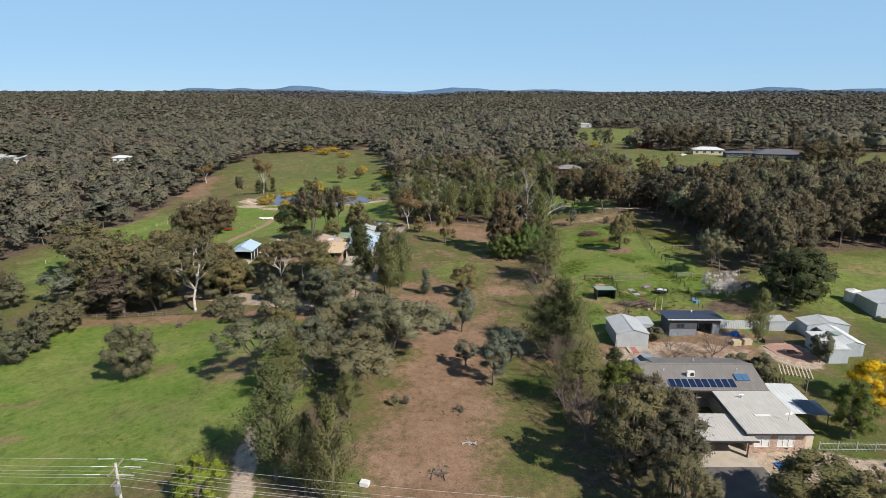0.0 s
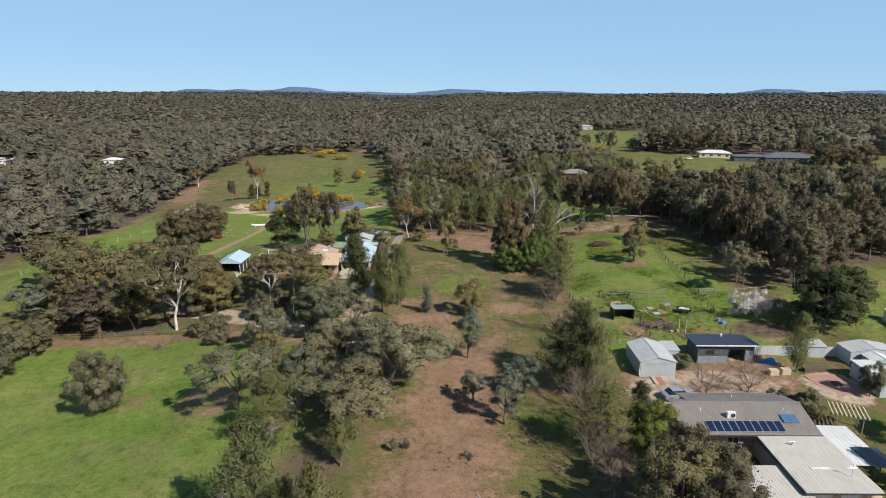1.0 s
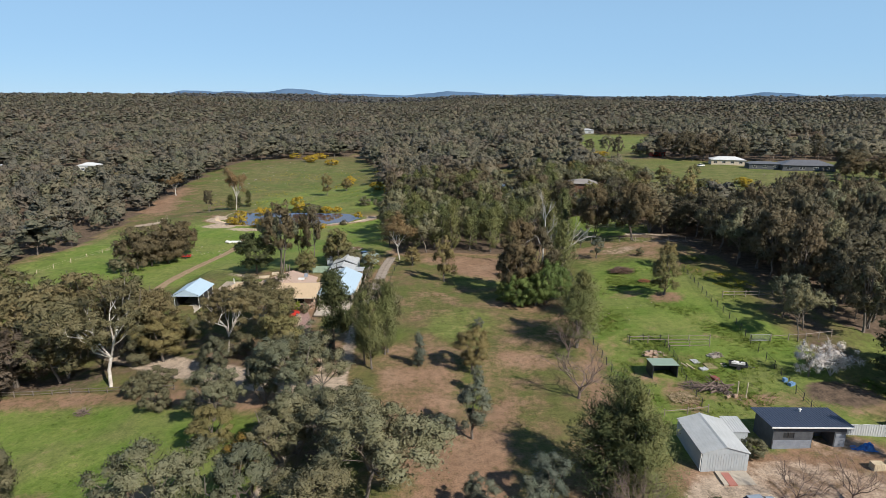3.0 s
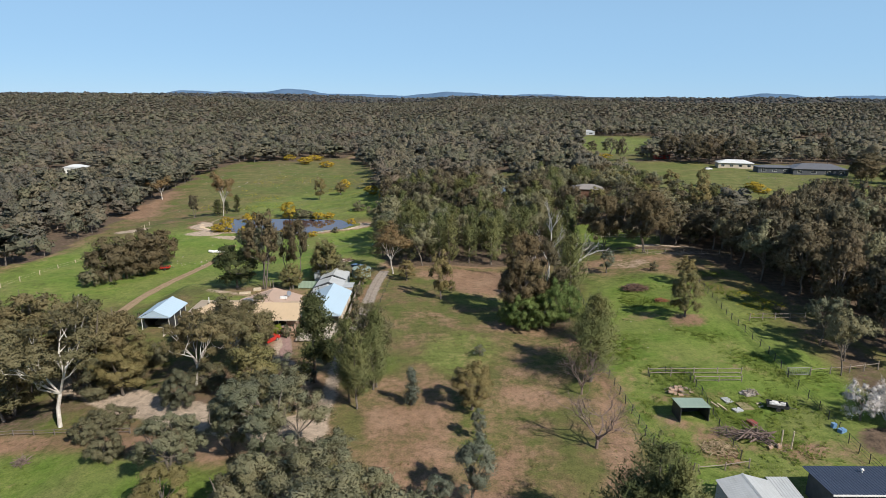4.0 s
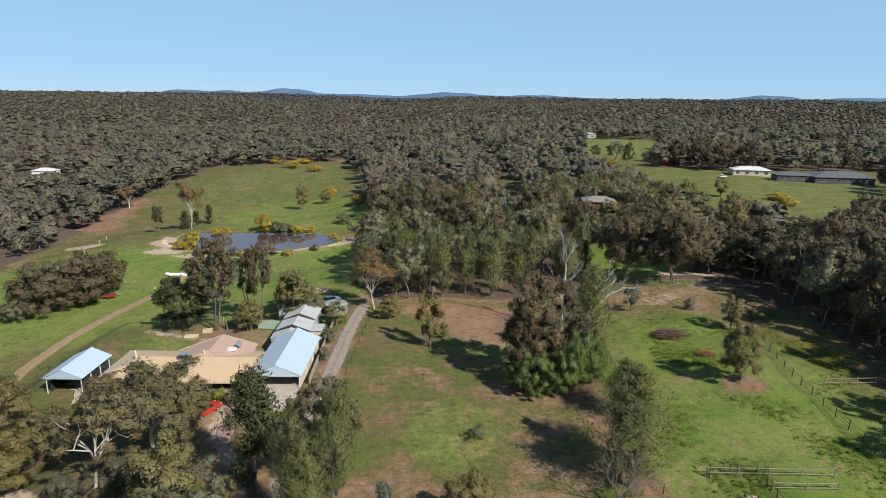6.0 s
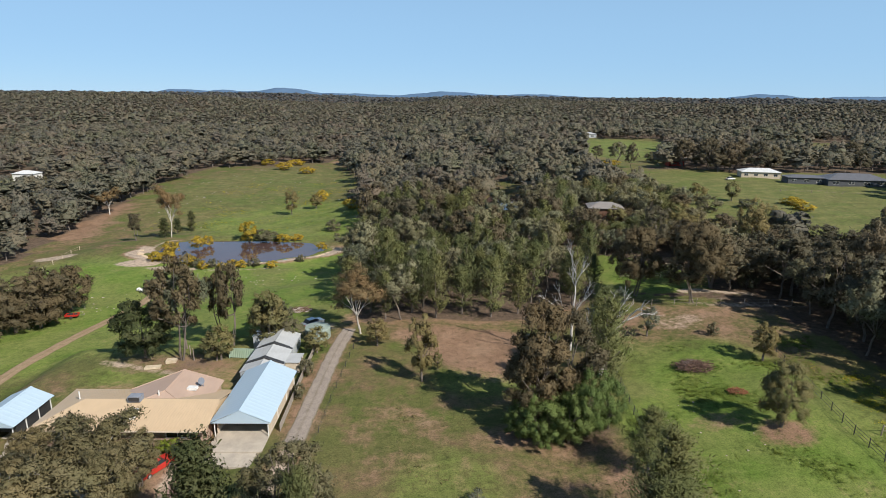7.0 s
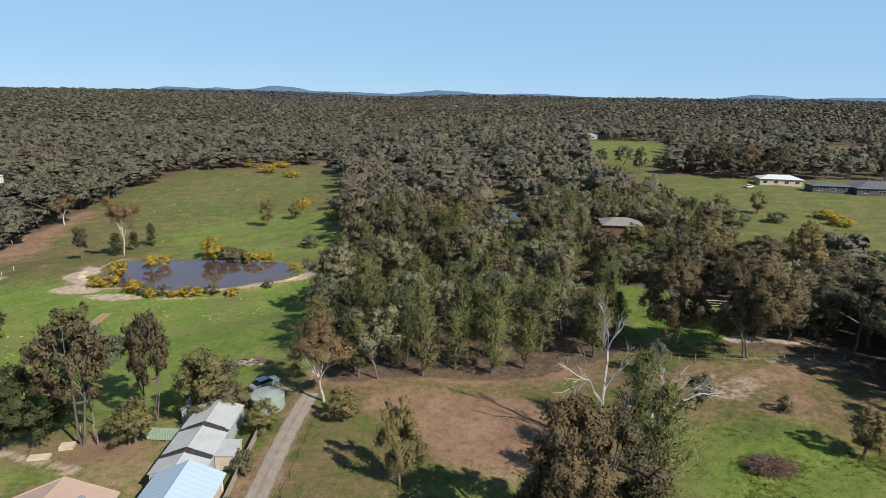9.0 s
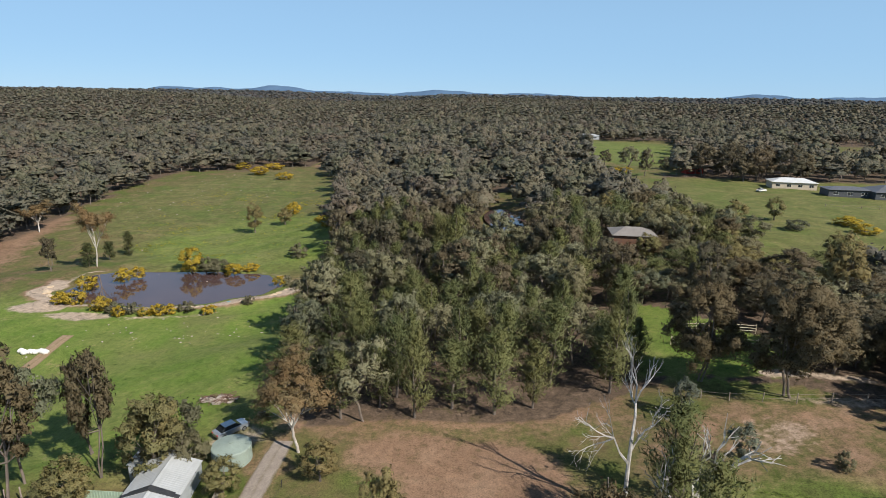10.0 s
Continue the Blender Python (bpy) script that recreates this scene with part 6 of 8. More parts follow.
    part("shade_roof", bm, ROOF_NAVY, h, "dark blue shade roof on steel posts")
    for x, y in ((45.2, 66.6), (47.8, 66.6), (49.0, 66.1), (46.8, 66.1), (48.6, 73.8), (49.2, 69.4)):
        bm = bmesh.new()
        rod(bm, (x, y, 0.3), (x, y, 3.05), 0.06)
        part("post", bm, DARKSTEEL, h)
    boxes("side_wall", CREAM, h, (44.0, 44.9, 62.2, 62.3, z, 3.0), (44.8, 44.9, 62.3, 65.0, z, 3.0))


def glassy_light():
    if "collector_glass" in bpy.data.materials:
        return bpy.data.materials["collector_glass"]
    return glassy("collector_glass", (0.08, 0.16, 0.28), 0.15)


house_one()
boxes("driveway_slab", surface("worn_asphalt", (0.12, 0.105, 0.1), (0.17, 0.15, 0.135), 0.95, scale=0.4), thing("driveway", 34, 54, 0.2, "worn grey asphalt driveway in front of the carport", "driveway", plan=True), (29.8, 37.6, 40.0, 58.96, 0.0, 0.58))


def slat_pergola():
    t = thing("pergola", 51, 77, gz(51, 77), "open pergola with pale timber slats", "pergola", -22)
    for x in (-1.5, 1.5):
        for y in (-1.1, 1.1):
            boxes("post", TIMBER, t, (x - 0.06, x + 0.06, y - 0.06, y + 0.06, -0.2, 2.4))
    for y in (-1.16, 1.04):
        boxes("beam", TIMBER, t, (-2.0, 2.0, y, y + 0.12, 2.4, 2.55))
    for i in range(9):
        boxes("slat", NEWTIMBER, t, (-2.0 + 0.48 * i, -1.86 + 0.48 * i, -1.7, 1.7, 2.55, 2.7))


slat_pergola()


def gable_shed(name, label, x0, x1, y0, y1, z, eave, ridge, wall, roof, door=None, open_front=False, pitch=0.3):
    t = thing(name, (x0 + x1) / 2, (y0 + y1) / 2, z, label, "shed", plan=True)
    bm = bmesh.new()
    if not open_front:
        holed(bm, "x", y0, 0.08, x0, x1, z - 0.4, eave, (door,) if door else ())
    box(bm, x0, x1, y1 - 0.08, y1, z - 0.4, eave)
    box(bm, x0, x0 + 0.08, y0 + 0.08, y1 - 0.08, z - 0.4, eave)
    box(bm, x1 - 0.08, x1, y0 + 0.08, y1 - 0.08, z - 0.4, eave)
    part("wall", bm, wall, t)
    for y in (y0, y1 - 0.1):
        bm = bmesh.new()
        gable_end(bm, x0, x1, y, eave, ridge - 0.03)
        part("gable_wall", bm, wall, t)
    if door and not open_front:
        bm = bmesh.new()
        n = int((door[1] - door[0]) / 0.3)
        for i in range(n):
            w = (door[1] - door[0]) / n
            box(bm, door[0] + i * w, door[0] + i * w + w * 0.6, y0 + 0.01, y0 + 0.05, door[2], door[3])
            box(bm, door[0] + i * w + w * 0.6, door[0] + (i + 1) * w, y0 + 0.03, y0 + 0.06, door[2], door[3])
        part("door", bm, wall, t)
    gable_roof(t, x0, x1, y0 - 0.12, y1 + 0.12, eave - 0.03, ridge, roof, pitch, out=0.15)
    return t


def lean_shed(name, label, x0, x1, y0, y1, z, front, back, wall, roof, holes=(), open_front=False, pitch=0.3, over=0.15):
    t = thing(name, (x0 + x1) / 2, (y0 + y1) / 2, z, label, "shed", plan=True)
    bm = bmesh.new()
    lo = min(front, back) - 0.08
    if not open_front:
        holed(bm, "x", y0, 0.1, x0, x1, z - 0.4, front - 0.08, holes)
    box(bm, x0, x1, y1 - 0.1, y1, z - 0.4, back - 0.08)
    box(bm, x0, x0 + 0.1, y0 + 0.1, y1 - 0.1, z - 0.4, lo)
    box(bm, x1 - 0.1, x1, y0 + 0.1, y1 - 0.1, z - 0.4, lo)
    part("wall", bm, wall, t)
    bm = bmesh.new()
    ribbed(bm, (x0 - over, y0 - over, front), (x1 + over, y0 - over, front), (x1 + over, y1 + over, back), (x0 - over, y1 + over, back), pitch)
    part("roof", bm, roof, t)
    return t


shed = gable_shed("shed", "grey zinc garden shed with a gabled roof", 30.0, 35.3, 92.2, 99.5, 0.45, 2.75, 3.5, WALL_ZINC, ROOF_SHED, (30.4, 34.9, 0.3, 2.55))
boxes("downpipe", WHITE, shed, (29.86, 29.94, 92.25, 92.33, 0.3, 2.7))
lean_shed("shed", "small zinc lean-to beside the garden shed", 35.6, 37.6, 97.0, 100.0, 0.6, 2.5, 2.75, WALL_ZINC, ROOF_SHED)


def studio():
    t = thing("outbuilding", 44.6, 98.2, 0.75, "modern charcoal outbuilding with dark blue skillion roof", "outbuilding", plan=True)
    z, x0, x1, y0, y1 = 0.45, 40.2, 49.0, 96.2, 100.4
    bm = bmesh.new()
    holed(bm, "x", y0, 0.14, x0, x1, z, 3.75, ((45.0, 47.6, 0.7, 3.0), (41.4, 42.8, 2.1, 2.9)))
    box(bm, x0, x1, y1 - 0.14, y1, z, 3.5)
    box(bm, x0, x0 + 0.14, y0 + 0.14, y1 - 0.14, z, 3.5)
    box(bm, x1 - 0.14, x1, y0 + 0.14, y1 - 0.14, z, 3.5)
    box(bm, 44.9, 45.0, y0 + 0.14, y0 + 2.4, z, 3.3)
    box(bm, 47.6, 47.7, y0 + 0.14, y0 + 2.4, z, 3.3)
    box(bm, 45.0, 47.6, y0 + 2.3, y0 + 2.4, z, 3.3)
    part("wall", bm, WALL_DARK, t)
    for a, b, top in ((40.3, 44.9, 2.05), (47.75, 48.95, 2.95)):
        for i in range(int((top - z) / 0.18)):
            boxes("weatherboard", WALL_GREY, t, (a, b, y0 - 0.03, y0 - 0.003, z + 0.18 * i, z + 0.18 * i + 0.165))
    window_part(t, 41.4, 42.8, y0 + 0.02, 2.1, 2.9, 1, False, DARKSTEEL)
    boxes("porch_floor", NEWTIMBER, t, (44.9, 47.7, y0 - 0.9, y0 + 2.3, 0.5, 0.78))
    door = boxes("door", WHITE, t, (45.4, 46.3, y0 + 2.24, y0 + 2.29, 0.8, 2.85))
    boxes("pane", GLASS, door, (45.5, 46.2, y0 + 2.225, y0 + 2.238, 1.0, 2.7))
    bm = bmesh.new()
    ribbed(bm, (39.6, 95.7, 3.95), (49.5, 95.7, 3.95), (49.5, 100.8, 3.65), (39.6, 100.8, 3.65), 0.35, 0.03)
    part("roof", bm, ROOF_NAVY, t)
    gutter(t, 39.6, 49.5, 95.7, 3.96, WHITE)
    bm = bmesh.new()
    rod(bm, (45.2, 99.6, 3.7), (45.2, 99.6, 4.1), 0.1, 0.1, 10)
    rod(bm, (45.2, 99.6, 4.1), (45.2, 99.6, 4.22), 0.2, 0.06, 10)
    part("flue", bm, WHITE, t)


studio()

green = lean_shed("shed", "open-fronted field shelter with faded green roof", 32.0, 35.8, 114.3, 117.0, 0.75, 2.95, 2.75, DARKSTEEL, ROOF_GREEN, open_front=True, over=0.12)
boxes("post", DARKSTEEL, green, (32.0, 32.1, 114.25, 114.35, 0.4, 2.85))
boxes("post", DARKSTEEL, green, (35.7, 35.8, 114.25, 114.35, 0.4, 2.85))
gable_shed("shed", "long low zinc shed behind the garden fence", 63.4, 70.6, 95.0, 98.4, 0.95, 3.3, 3.9, WALL_ZINC, ROOF_SHED)
shed_b = gable_shed("shed", "white and green roofed garden shed", 64.8, 68.0, 87.4, 94.6, 0.95, 3.1, 3.6, WALL_ZINC, ROOF_WHITE, (65.2, 67.4, 0.9, 2.9))
boxes("roof_patch", ROOF_GREEN, shed_b, (64.9, 66.3, 90.2, 91.6, 3.52, 3.56))
lean_shed("shed", "skillion shed with white sheet roof", 61.2, 64.2, 85.2, 91.6, 0.9, 3.3, 3.5, WALL_ZINC, ROOF_WHITE)
gable_shed("shed", "wide zinc farm shed in the next paddock", 81.6, 92.0, 104.0, 110.0, 1.5, 4.0, 4.8, WALL_ZINC, ROOF_SHED)
lean_shed("shed", "tumbledown tin lean-to under the big tree", 58.5, 61.5, 97.9, 100.0, 1.0, 2.8, 3.1, WALL_ZINC, ROOF_SHED)


def tank(name, x, y, r, h, mat, label):
    z = gz(x, y)
    t = thing(name, x, y, z, label, "water tank")
    bm = bmesh.new()
    for i in range(int(h / 0.2)):
        rod(bm, (0, 0, -0.2 + i * 0.2), (0, 0, -0.08 + i * 0.2), r, r, 28)
        rod(bm, (0, 0, -0.08 + i * 0.2), (0, 0, 0.0 + i * 0.2), r * 0.985, r * 0.985, 28)
    part("wall", bm, mat, t)
    bm = bmesh.new()
    top = int(h / 0.2) * 0.2 - 0.2
    rod(bm, (0, 0, top), (0, 0, top + 0.1), r * 1.01, r * 0.98, 28)
    rod(bm, (0, 0, top + 0.1), (0, 0, top + 0.42), r * 0.98, r * 0.2, 28)
    rod(bm, (0, 0, top + 0.4), (0, 0, top + 0.52), 0.3, 0.3, 14)
    part("lid", bm, mat, t)


POLY_GREEN = surface("pale_green_poly", (0.3, 0.36, 0.31), (0.26, 0.31, 0.27), 0.6)
tank("water_tank", 82.6, 112.2, 1.5, 2.4, WHITE, "white plastic water tank beside a shed")
tank("water_tank", 83.5, 101.6, 1.2, 2.0, STEEL, "small zinc water tank")
tank("water_tank", -18.8, 181.4, 2.3, 2.3, POLY_GREEN, "pale green round rainwater tank")
tank("water_tank", -26.4, 181.6, 1.1, 2.0, STEEL, "zinc rainwater tank behind the sheds")


# ---- the second house and its sheds ----
def house_two():
    z = -1.0
    h = thing("house", -34, 154, -1.2, "low tan-roofed homestead with a pinkish hipped upper roof", "house", plan=True)
    bm = bmesh.new()
    holed(bm, "x", 148.6, 0.25, -47.0, -26.6, z - 0.6, 1.6, ((-45.5, -43.5, 0, 1.3), (-40.5, -38, 0, 1.3), (-35, -33.8, -1, 1.2), (-31.5, -28.5, 0, 1.3)))
    box(bm, -47.0, -46.75, 148.85, 157.5, z - 0.6, 1.6)
    box(bm, -26.85, -26.6, 148.85, 157.5, z - 0.6, 1.6)
    holed(bm, "x", 157.5, 0.25, -47.0, -39.5, z - 0.6, 1.6)
    box(bm, -28.5, -28.25, 157.5, 159.4, z - 0.6, 2.0)
    box(bm, -39.5, -28.5, 157.5, 157.75, z - 0.6, 1.9)
    part("wall", bm, BRICK, h)
    for a, b in ((-45.5, -43.5), (-40.5, -38), (-31.5, -28.5)):
        window_part(h, a, b, 148.62, 0, 1.3, 1, False)
    boxes("door", RUSTY, h, (-35, -33.8, 148.66, 148.72, -1, 1.2))
    # tan roof: long slopes with a hip at the far end from the garage
    e, r = 1.62, 3.15
    x0, x1, y0, ym, y1 = -48.2, -25.9, 147.5, 152.7, 158.2
    bm = bmesh.new()
    ribbed(bm, (x0, y0, e), (x1, y0, e), (x1, ym, r), (x0 + 4.6, ym, r), 0.4, 0.009)
    part("roof", bm, ROOF_TAN, h)
    bm = bmesh.new()
    ribbed(bm, (x1, y1, e), (x0, y1, e), (x0 + 4.6, ym, r), (x1, ym, r), 0.4, 0.009)
    part("roof", bm, ROOF_TAN, h)
    bm = bmesh.new()
    slab(bm, [(x0, y1, e), (x0, y0, e), (x0 + 4.6, ym, r)], 0.06)
    part("roof_hip", bm, ROOF_TAN, h)
    bm = bmesh.new()
    face(bm, (x1 - 0.4, y0 + 0.3, e - 0.05), (x1 - 0.4, y1 - 0.3, e - 0.05), (x1 - 0.4, ym, r - 0.08))
    part("gable_wall", bm, ROOF_TAN, h)
    gutter(h, x0, x1, y0, e, CREAM)
    # upper roof: a wing with its ridge running back from the long roof
    near, far, west, east = (-33.8, 154.4, 3.5), (-33.8, 160.6, 3.5), (-40.0, 157.5, 2.0), (-28.0, 160.0, 2.1)
    vw, ve = (-36.0, 152.9, 2.97), (-31.6, 152.9, 2.97)
    for corners in (((-40.0, 152.9, 2.0), vw, near, far, west), (ve, (-27.8, 152.9, 2.05), east, far, near), (vw, ve, near)):
        bm = bmesh.new()
        slab(bm, list(corners), 0.06)
        part("upper_roof", bm, ROOF_PINK, h, "dusty pink sheet roof")
    bm = bmesh.new()
    face(bm, (east[0] - 0.1, east[1] - 0.1, 1.9), (west[0] + 0.1, west[1] - 0.1, 1.9), (far[0], far[1] - 0.1, 3.4))
    part("gable_wall", bm, ROOF_PINK, h)
    for a, b in ((near, far), (near, vw), (near, ve), (far, west), (far, east)):
        bm = bmesh.new()
        rod(bm, (a[0], a[1], a[2] + 0.02), (b[0], b[1], b[2] + 0.02), 0.07, 0.07, 6)
        part("ridge_cap", bm, ROOF_PINK, h)
    # on the roofs
    cooler = boxes("roof_cooler", WALL_GREY, h, (-37.6, -36.0, 151.9, 153.0, 3.1, 3.85))
    boxes("louvre", DARKSTEEL, cooler, (-37.5, -36.1, 151.88, 151.9, 3.2, 3.75))
    bm = bmesh.new()
    slab(bm, [(-36.6, 149.2, 2.34), (-35.6, 149.2, 2.34), (-35.6, 150.9, 2.84), (-36.6, 150.9, 2.84)], 0.2)
    part("roof_light", bm, WHITE, h)
    bm = bmesh.new()
    slab(bm, [(-36.5, 149.35, 2.4), (-35.7, 149.35, 2.4), (-35.7, 150.75, 2.82), (-36.5, 150.75, 2.82)], 0.02)
    part("roof_light_pane", bm, glassy_light(), h)
    boxes("roof_hatch", WHITE, h, (-31.5, -30.2, 155.6, 156.4, 2.85, 3.2))
    bm = bmesh.new()
    rod(bm, (-29.9, 157.4, 2.5), (-29.9, 157.2, 3.5), 0.05)
    rod(bm, (-29.9, 157.2, 3.5), (-29.95, 156.9, 3.62), 0.12, 0.5, 14)
    part("satellite_dish", bm, WALL_GREY, h)
    for x, y in ((-34.3, 153.6), (-44.6, 153.2)):
        bm = bmesh.new()
        rod(bm, (x, y, 2.0), (x, y, 3.9), 0.09, 0.09, 8)
        part("flue", bm, WHITE, h)


house_two()


def open_garage(name, label, x0, x1, y0, y1, z, eave, ridge, roof, wall, sides):
    t = thing(name, (x0 + x1) / 2, (y0 + y1) / 2, z, label, "garage", plan=True)
    bm = bmesh.new()
    box(bm, x0 + 0.5, x1 - 0.5, y1 - 0.5, y1 - 0.35, z - 0.5, eave)
    if "l" in sides:
        box(bm, x0 + 0.5, x0 + 0.65, y0 + 1.0, y1 - 0.5, z - 0.5, eave)
    if "r" in sides:
        box(bm, x1 - 0.65, x1 - 0.5, y0 + 1.0, y1 - 0.5, z - 0.5, eave)
    part("wall", bm, wall, t)
    for y in (y0 + 0.02, y1 - 0.12):
        bm = bmesh.new()
        gable_end(bm, x0 + 0.1, x1 - 0.1, y, eave - 0.15, ridge - 0.1)
        part("gable_wall", bm, roof, t)
    for x in (x0 + 0.4, x1 - 0.5):
        for k in range(4):
            y = y0 + 0.3 + (y1 - y0 - 0.7) * k / 3
            boxes("post", WHITE, t, (x, x + 0.1, y, y + 0.1, z - 0.5, eave))
    top = max(gz(x, y) for x in (x0, x1) for y in (y0 - 3, (y0 + y1) / 2, y1)) + 0.06
    boxes("floor_slab", CONCRETE, t, (x0 + 0.4, x1 - 0.4, y0 - 3.0, y1 - 0.52, z - 0.5, top))
    gable_roof(t, x0, x1, y0, y1, eave, ridge, roof, 0.76)
    return t


open_garage("garage", "long open-fronted garage with pale blue gabled roof", -26.0, -18.3, 149.0, 163.5, -0.95, 1.95, 3.65, ROOF_SKY, CREAM, "lr")
# the carport's shaded inside is put into its near-black wall colour
open_garage("carport", "open carport with a pale blue gabled roof", -56.1, -50.1, 148.2, 156.3, -1.2, 1.65, 3.0, ROOF_SKY, DARKSTEEL, "lr")
for i, (a, b, up) in enumerate(((163.9, 166.7, 0.0), (167.2, 172.2, 0.06), (172.7, 178.4, 0.12))):
    s = gable_shed("shed", "grey tin shed in a row behind the garage", -27.0, -21.2, a, b, -1.0, 1.55 + up, 2.45 + up, WALL_ZINC, ROOF_SHED)
link = thing("shed", -24, 169.5, -1.0, "dark strips between the tin shed roofs", "shed", plan=True)

# dark gable-shaped wedges across the gaps between the shed roofs
for y in (166.55, 172.05):
    bm = bmesh.new()
    gable_end(bm, -27.1, -21.1, y, 1.62, 2.74, 0.7)
    part("roof", bm, DARKSTEEL, link)
lean_shed("shed", "little tin skillion against the shed row", -21.1, -19.0, 167.4, 170.6, -0.8, 1.5, 1.5, CREAM, ROOF_SHED)
gable_shed("shed", "small pale tin shed behind the green fence", -29.6, -27.4, 178.6, 181.6, -1.2, 1.0, 1.5, WALL_ZINC, ROOF_SHED)


# ---- houses farther off ----
def far_house(name, label, x, y, w, d, eave, ridge, wall, roof, rz=0.0, wins=3, sink=0.0):
    z = gz(x, y) - sink
    t = thing(name, x, y, z, label, "house", rz)
    bm = bmesh.new()
    holes = tuple((-w / 2 + w * (i + 0.3) / wins, -w / 2 + w * (i + 0.7) / wins, 0.9, 2.1) for i in range(wins))
    holed(bm, "x", -d / 2, 0.2, -w / 2, w / 2, -0.5, eave, holes)
    box(bm, -w / 2, w / 2, d / 2 - 0.2, d / 2, -0.5, eave)
    box(bm, -w / 2, -w / 2 + 0.2, -d / 2 + 0.2, d / 2 - 0.2, -0.5, eave)
    box(bm, w / 2 - 0.2, w / 2, -d / 2 + 0.2, d / 2 - 0.2, -0.5, eave)
    part("wall", bm, wall, t)
    for a, b, s, u in holes:
        window_part(t, a, b, -d / 2 + 0.02, s, u, 1)
    hip = min(d / 2, w / 3)
    o = 0.5
    c = [(-w / 2 - o, -d / 2 - o, eave), (w / 2 + o, -d / 2 - o, eave), (w / 2 + o, d / 2 + o, eave), (-w / 2 - o, d / 2 + o, eave)]
    p, q = (-w / 2 + hip, 0, ridge), (w / 2 - hip, 0, ridge)
    for f in ((c[0], c[1], q, p), (c[2], c[3], p, q)):
        bm = bmesh.new()
        slab(bm, f, 0.12)
        part("roof", bm, roof, t)
    for f in ((c[1], c[2], q), (c[3], c[0], p)):
        bm = bmesh.new()
        slab(bm, f, 0.12)
        part("roof_hip", bm, roof, t)
    return t


ROOF_DARK = roof_metal("charcoal_sheet", (0.1, 0.1, 0.11), (0.14, 0.14, 0.15), 0.5)
far_house("house", "long low house with a white sheet roof", 166, 378, 18, 9, 3, 4.6, CREAM, ROOF_WHITE, -14, 4)
far_house("house", "dark-roofed house across the green field", 196, 352, 26, 13, 3, 5.4, WALL_DARK, ROOF_DARK, -10, 4)
far_house("house", "dark-roofed outbuilding beside the field house", 176, 357, 16, 8, 3, 4.0, WALL_DARK, ROOF_DARK, -10, 3)
far_house("house", "pale house on a rise among trees", 112, 655, 18, 10, 3, 5.5, CREAM, ROOF_PALE, 8, 4)
far_house("shed", "long pale farm shed by the far field", 148, 676, 26, 9, 3.5, 5, WALL_ZINC, ROOF_SHED, 5, 3)
far_house("house", "white shed in a gap of the woods", -236, 425, 12, 8, 4, 5.6, WHITE, ROOF_WHITE, 0, 2)
far_house("house", "white-roofed house among the gums", -325, 425, 17, 9, 3.4, 5, WHITE, ROOF_SHED, 6, 4)
far_house("house", "second white-roofed house among the gums", -297, 415, 14, 9, 4, 6, WHITE, ROOF_SHED, -8, 3)
far_house("shed", "red-brown barn at the edge of the woods", -195, 354, 12, 8, 3, 4.4, RED_PAINT, ROOF_GREY, 0, 2)
far_house("house", "pale house at the head of the paddock", -62, 548, 16, 9, 3, 5, WHITE, ROOF_PALE, 0, 3)
far_house("shed", "small white hut in the trees", 80, 239, 5.5, 4, 2.4, 3.2, WHITE, ROOF_WHITE, -6, 1)
far_house("house", "dark brown brick house behind the grove", 55, 262, 10, 8, 5.4, 6.8, RUSTY, ROOF_GREY, -8, 3)
far_house("shed", "red shed in front of the field trees", 143, 428, 9, 6, 3, 4, RED_PAINT, ROOF_SHED, 0, 2)

# ---- fences ----
def fence(label, path, high, gap, mat, rails=2, thick=0.06, rail=0.03, square=False, rail_mat=None):
    x0, y0 = path[0]
    t = thing("fence", x0, y0, gz(x0, y0), label, "fence", plan=True)
    bm = bmesh.new()
    if square:
        box(bm, -thick, thick, -thick, thick, -0.4, high)
    else:
        rod(bm, (0, 0, -0.4), (0, 0, high), thick, thick * 0.9, 6)
    me = mesh_of("post", bm, mat)
    spots = []
    for (ax, ay), (bx, by) in zip(path, path[1:]):
        n = max(1, round(math.hypot(bx - ax, by - ay) / gap))
        spots += [(ax + (bx - ax) * i / n, ay + (by - ay) * i / n) for i in range(n)]
    spots.append(path[-1])
    for x, y in spots:
        p = new("post", me)
        p.parent = t
        p.matrix_parent_inverse = t.matrix_basis.inverted()
        p.matrix_basis = pose(x, y, gz(x, y), random.uniform(-3, 3), random.uniform(-3, 3), random.uniform(-8, 8))
    for k in range(rails):
        zz = min(high * (k + 0.75) / (rails - 0.05) * 0.94, high * 0.95)
        bm = bmesh.new()
        for (ax, ay), (bx, by) in zip(spots, spots[1:]):
            sag = random.uniform(-0.03, 0.03)
            rod(bm, (ax, ay, gz(ax, ay) + zz), (bx, by, gz(bx, by) + zz + sag), rail, rail, 5)
            if rail > 0.025:
                part("rail", bm, rail_mat or mat, t)
                bm = bmesh.new()
        if rail <= 0.025:
            tagged(part("wire", bm, rail_mat or mat, t), kind="stuff")
    return t


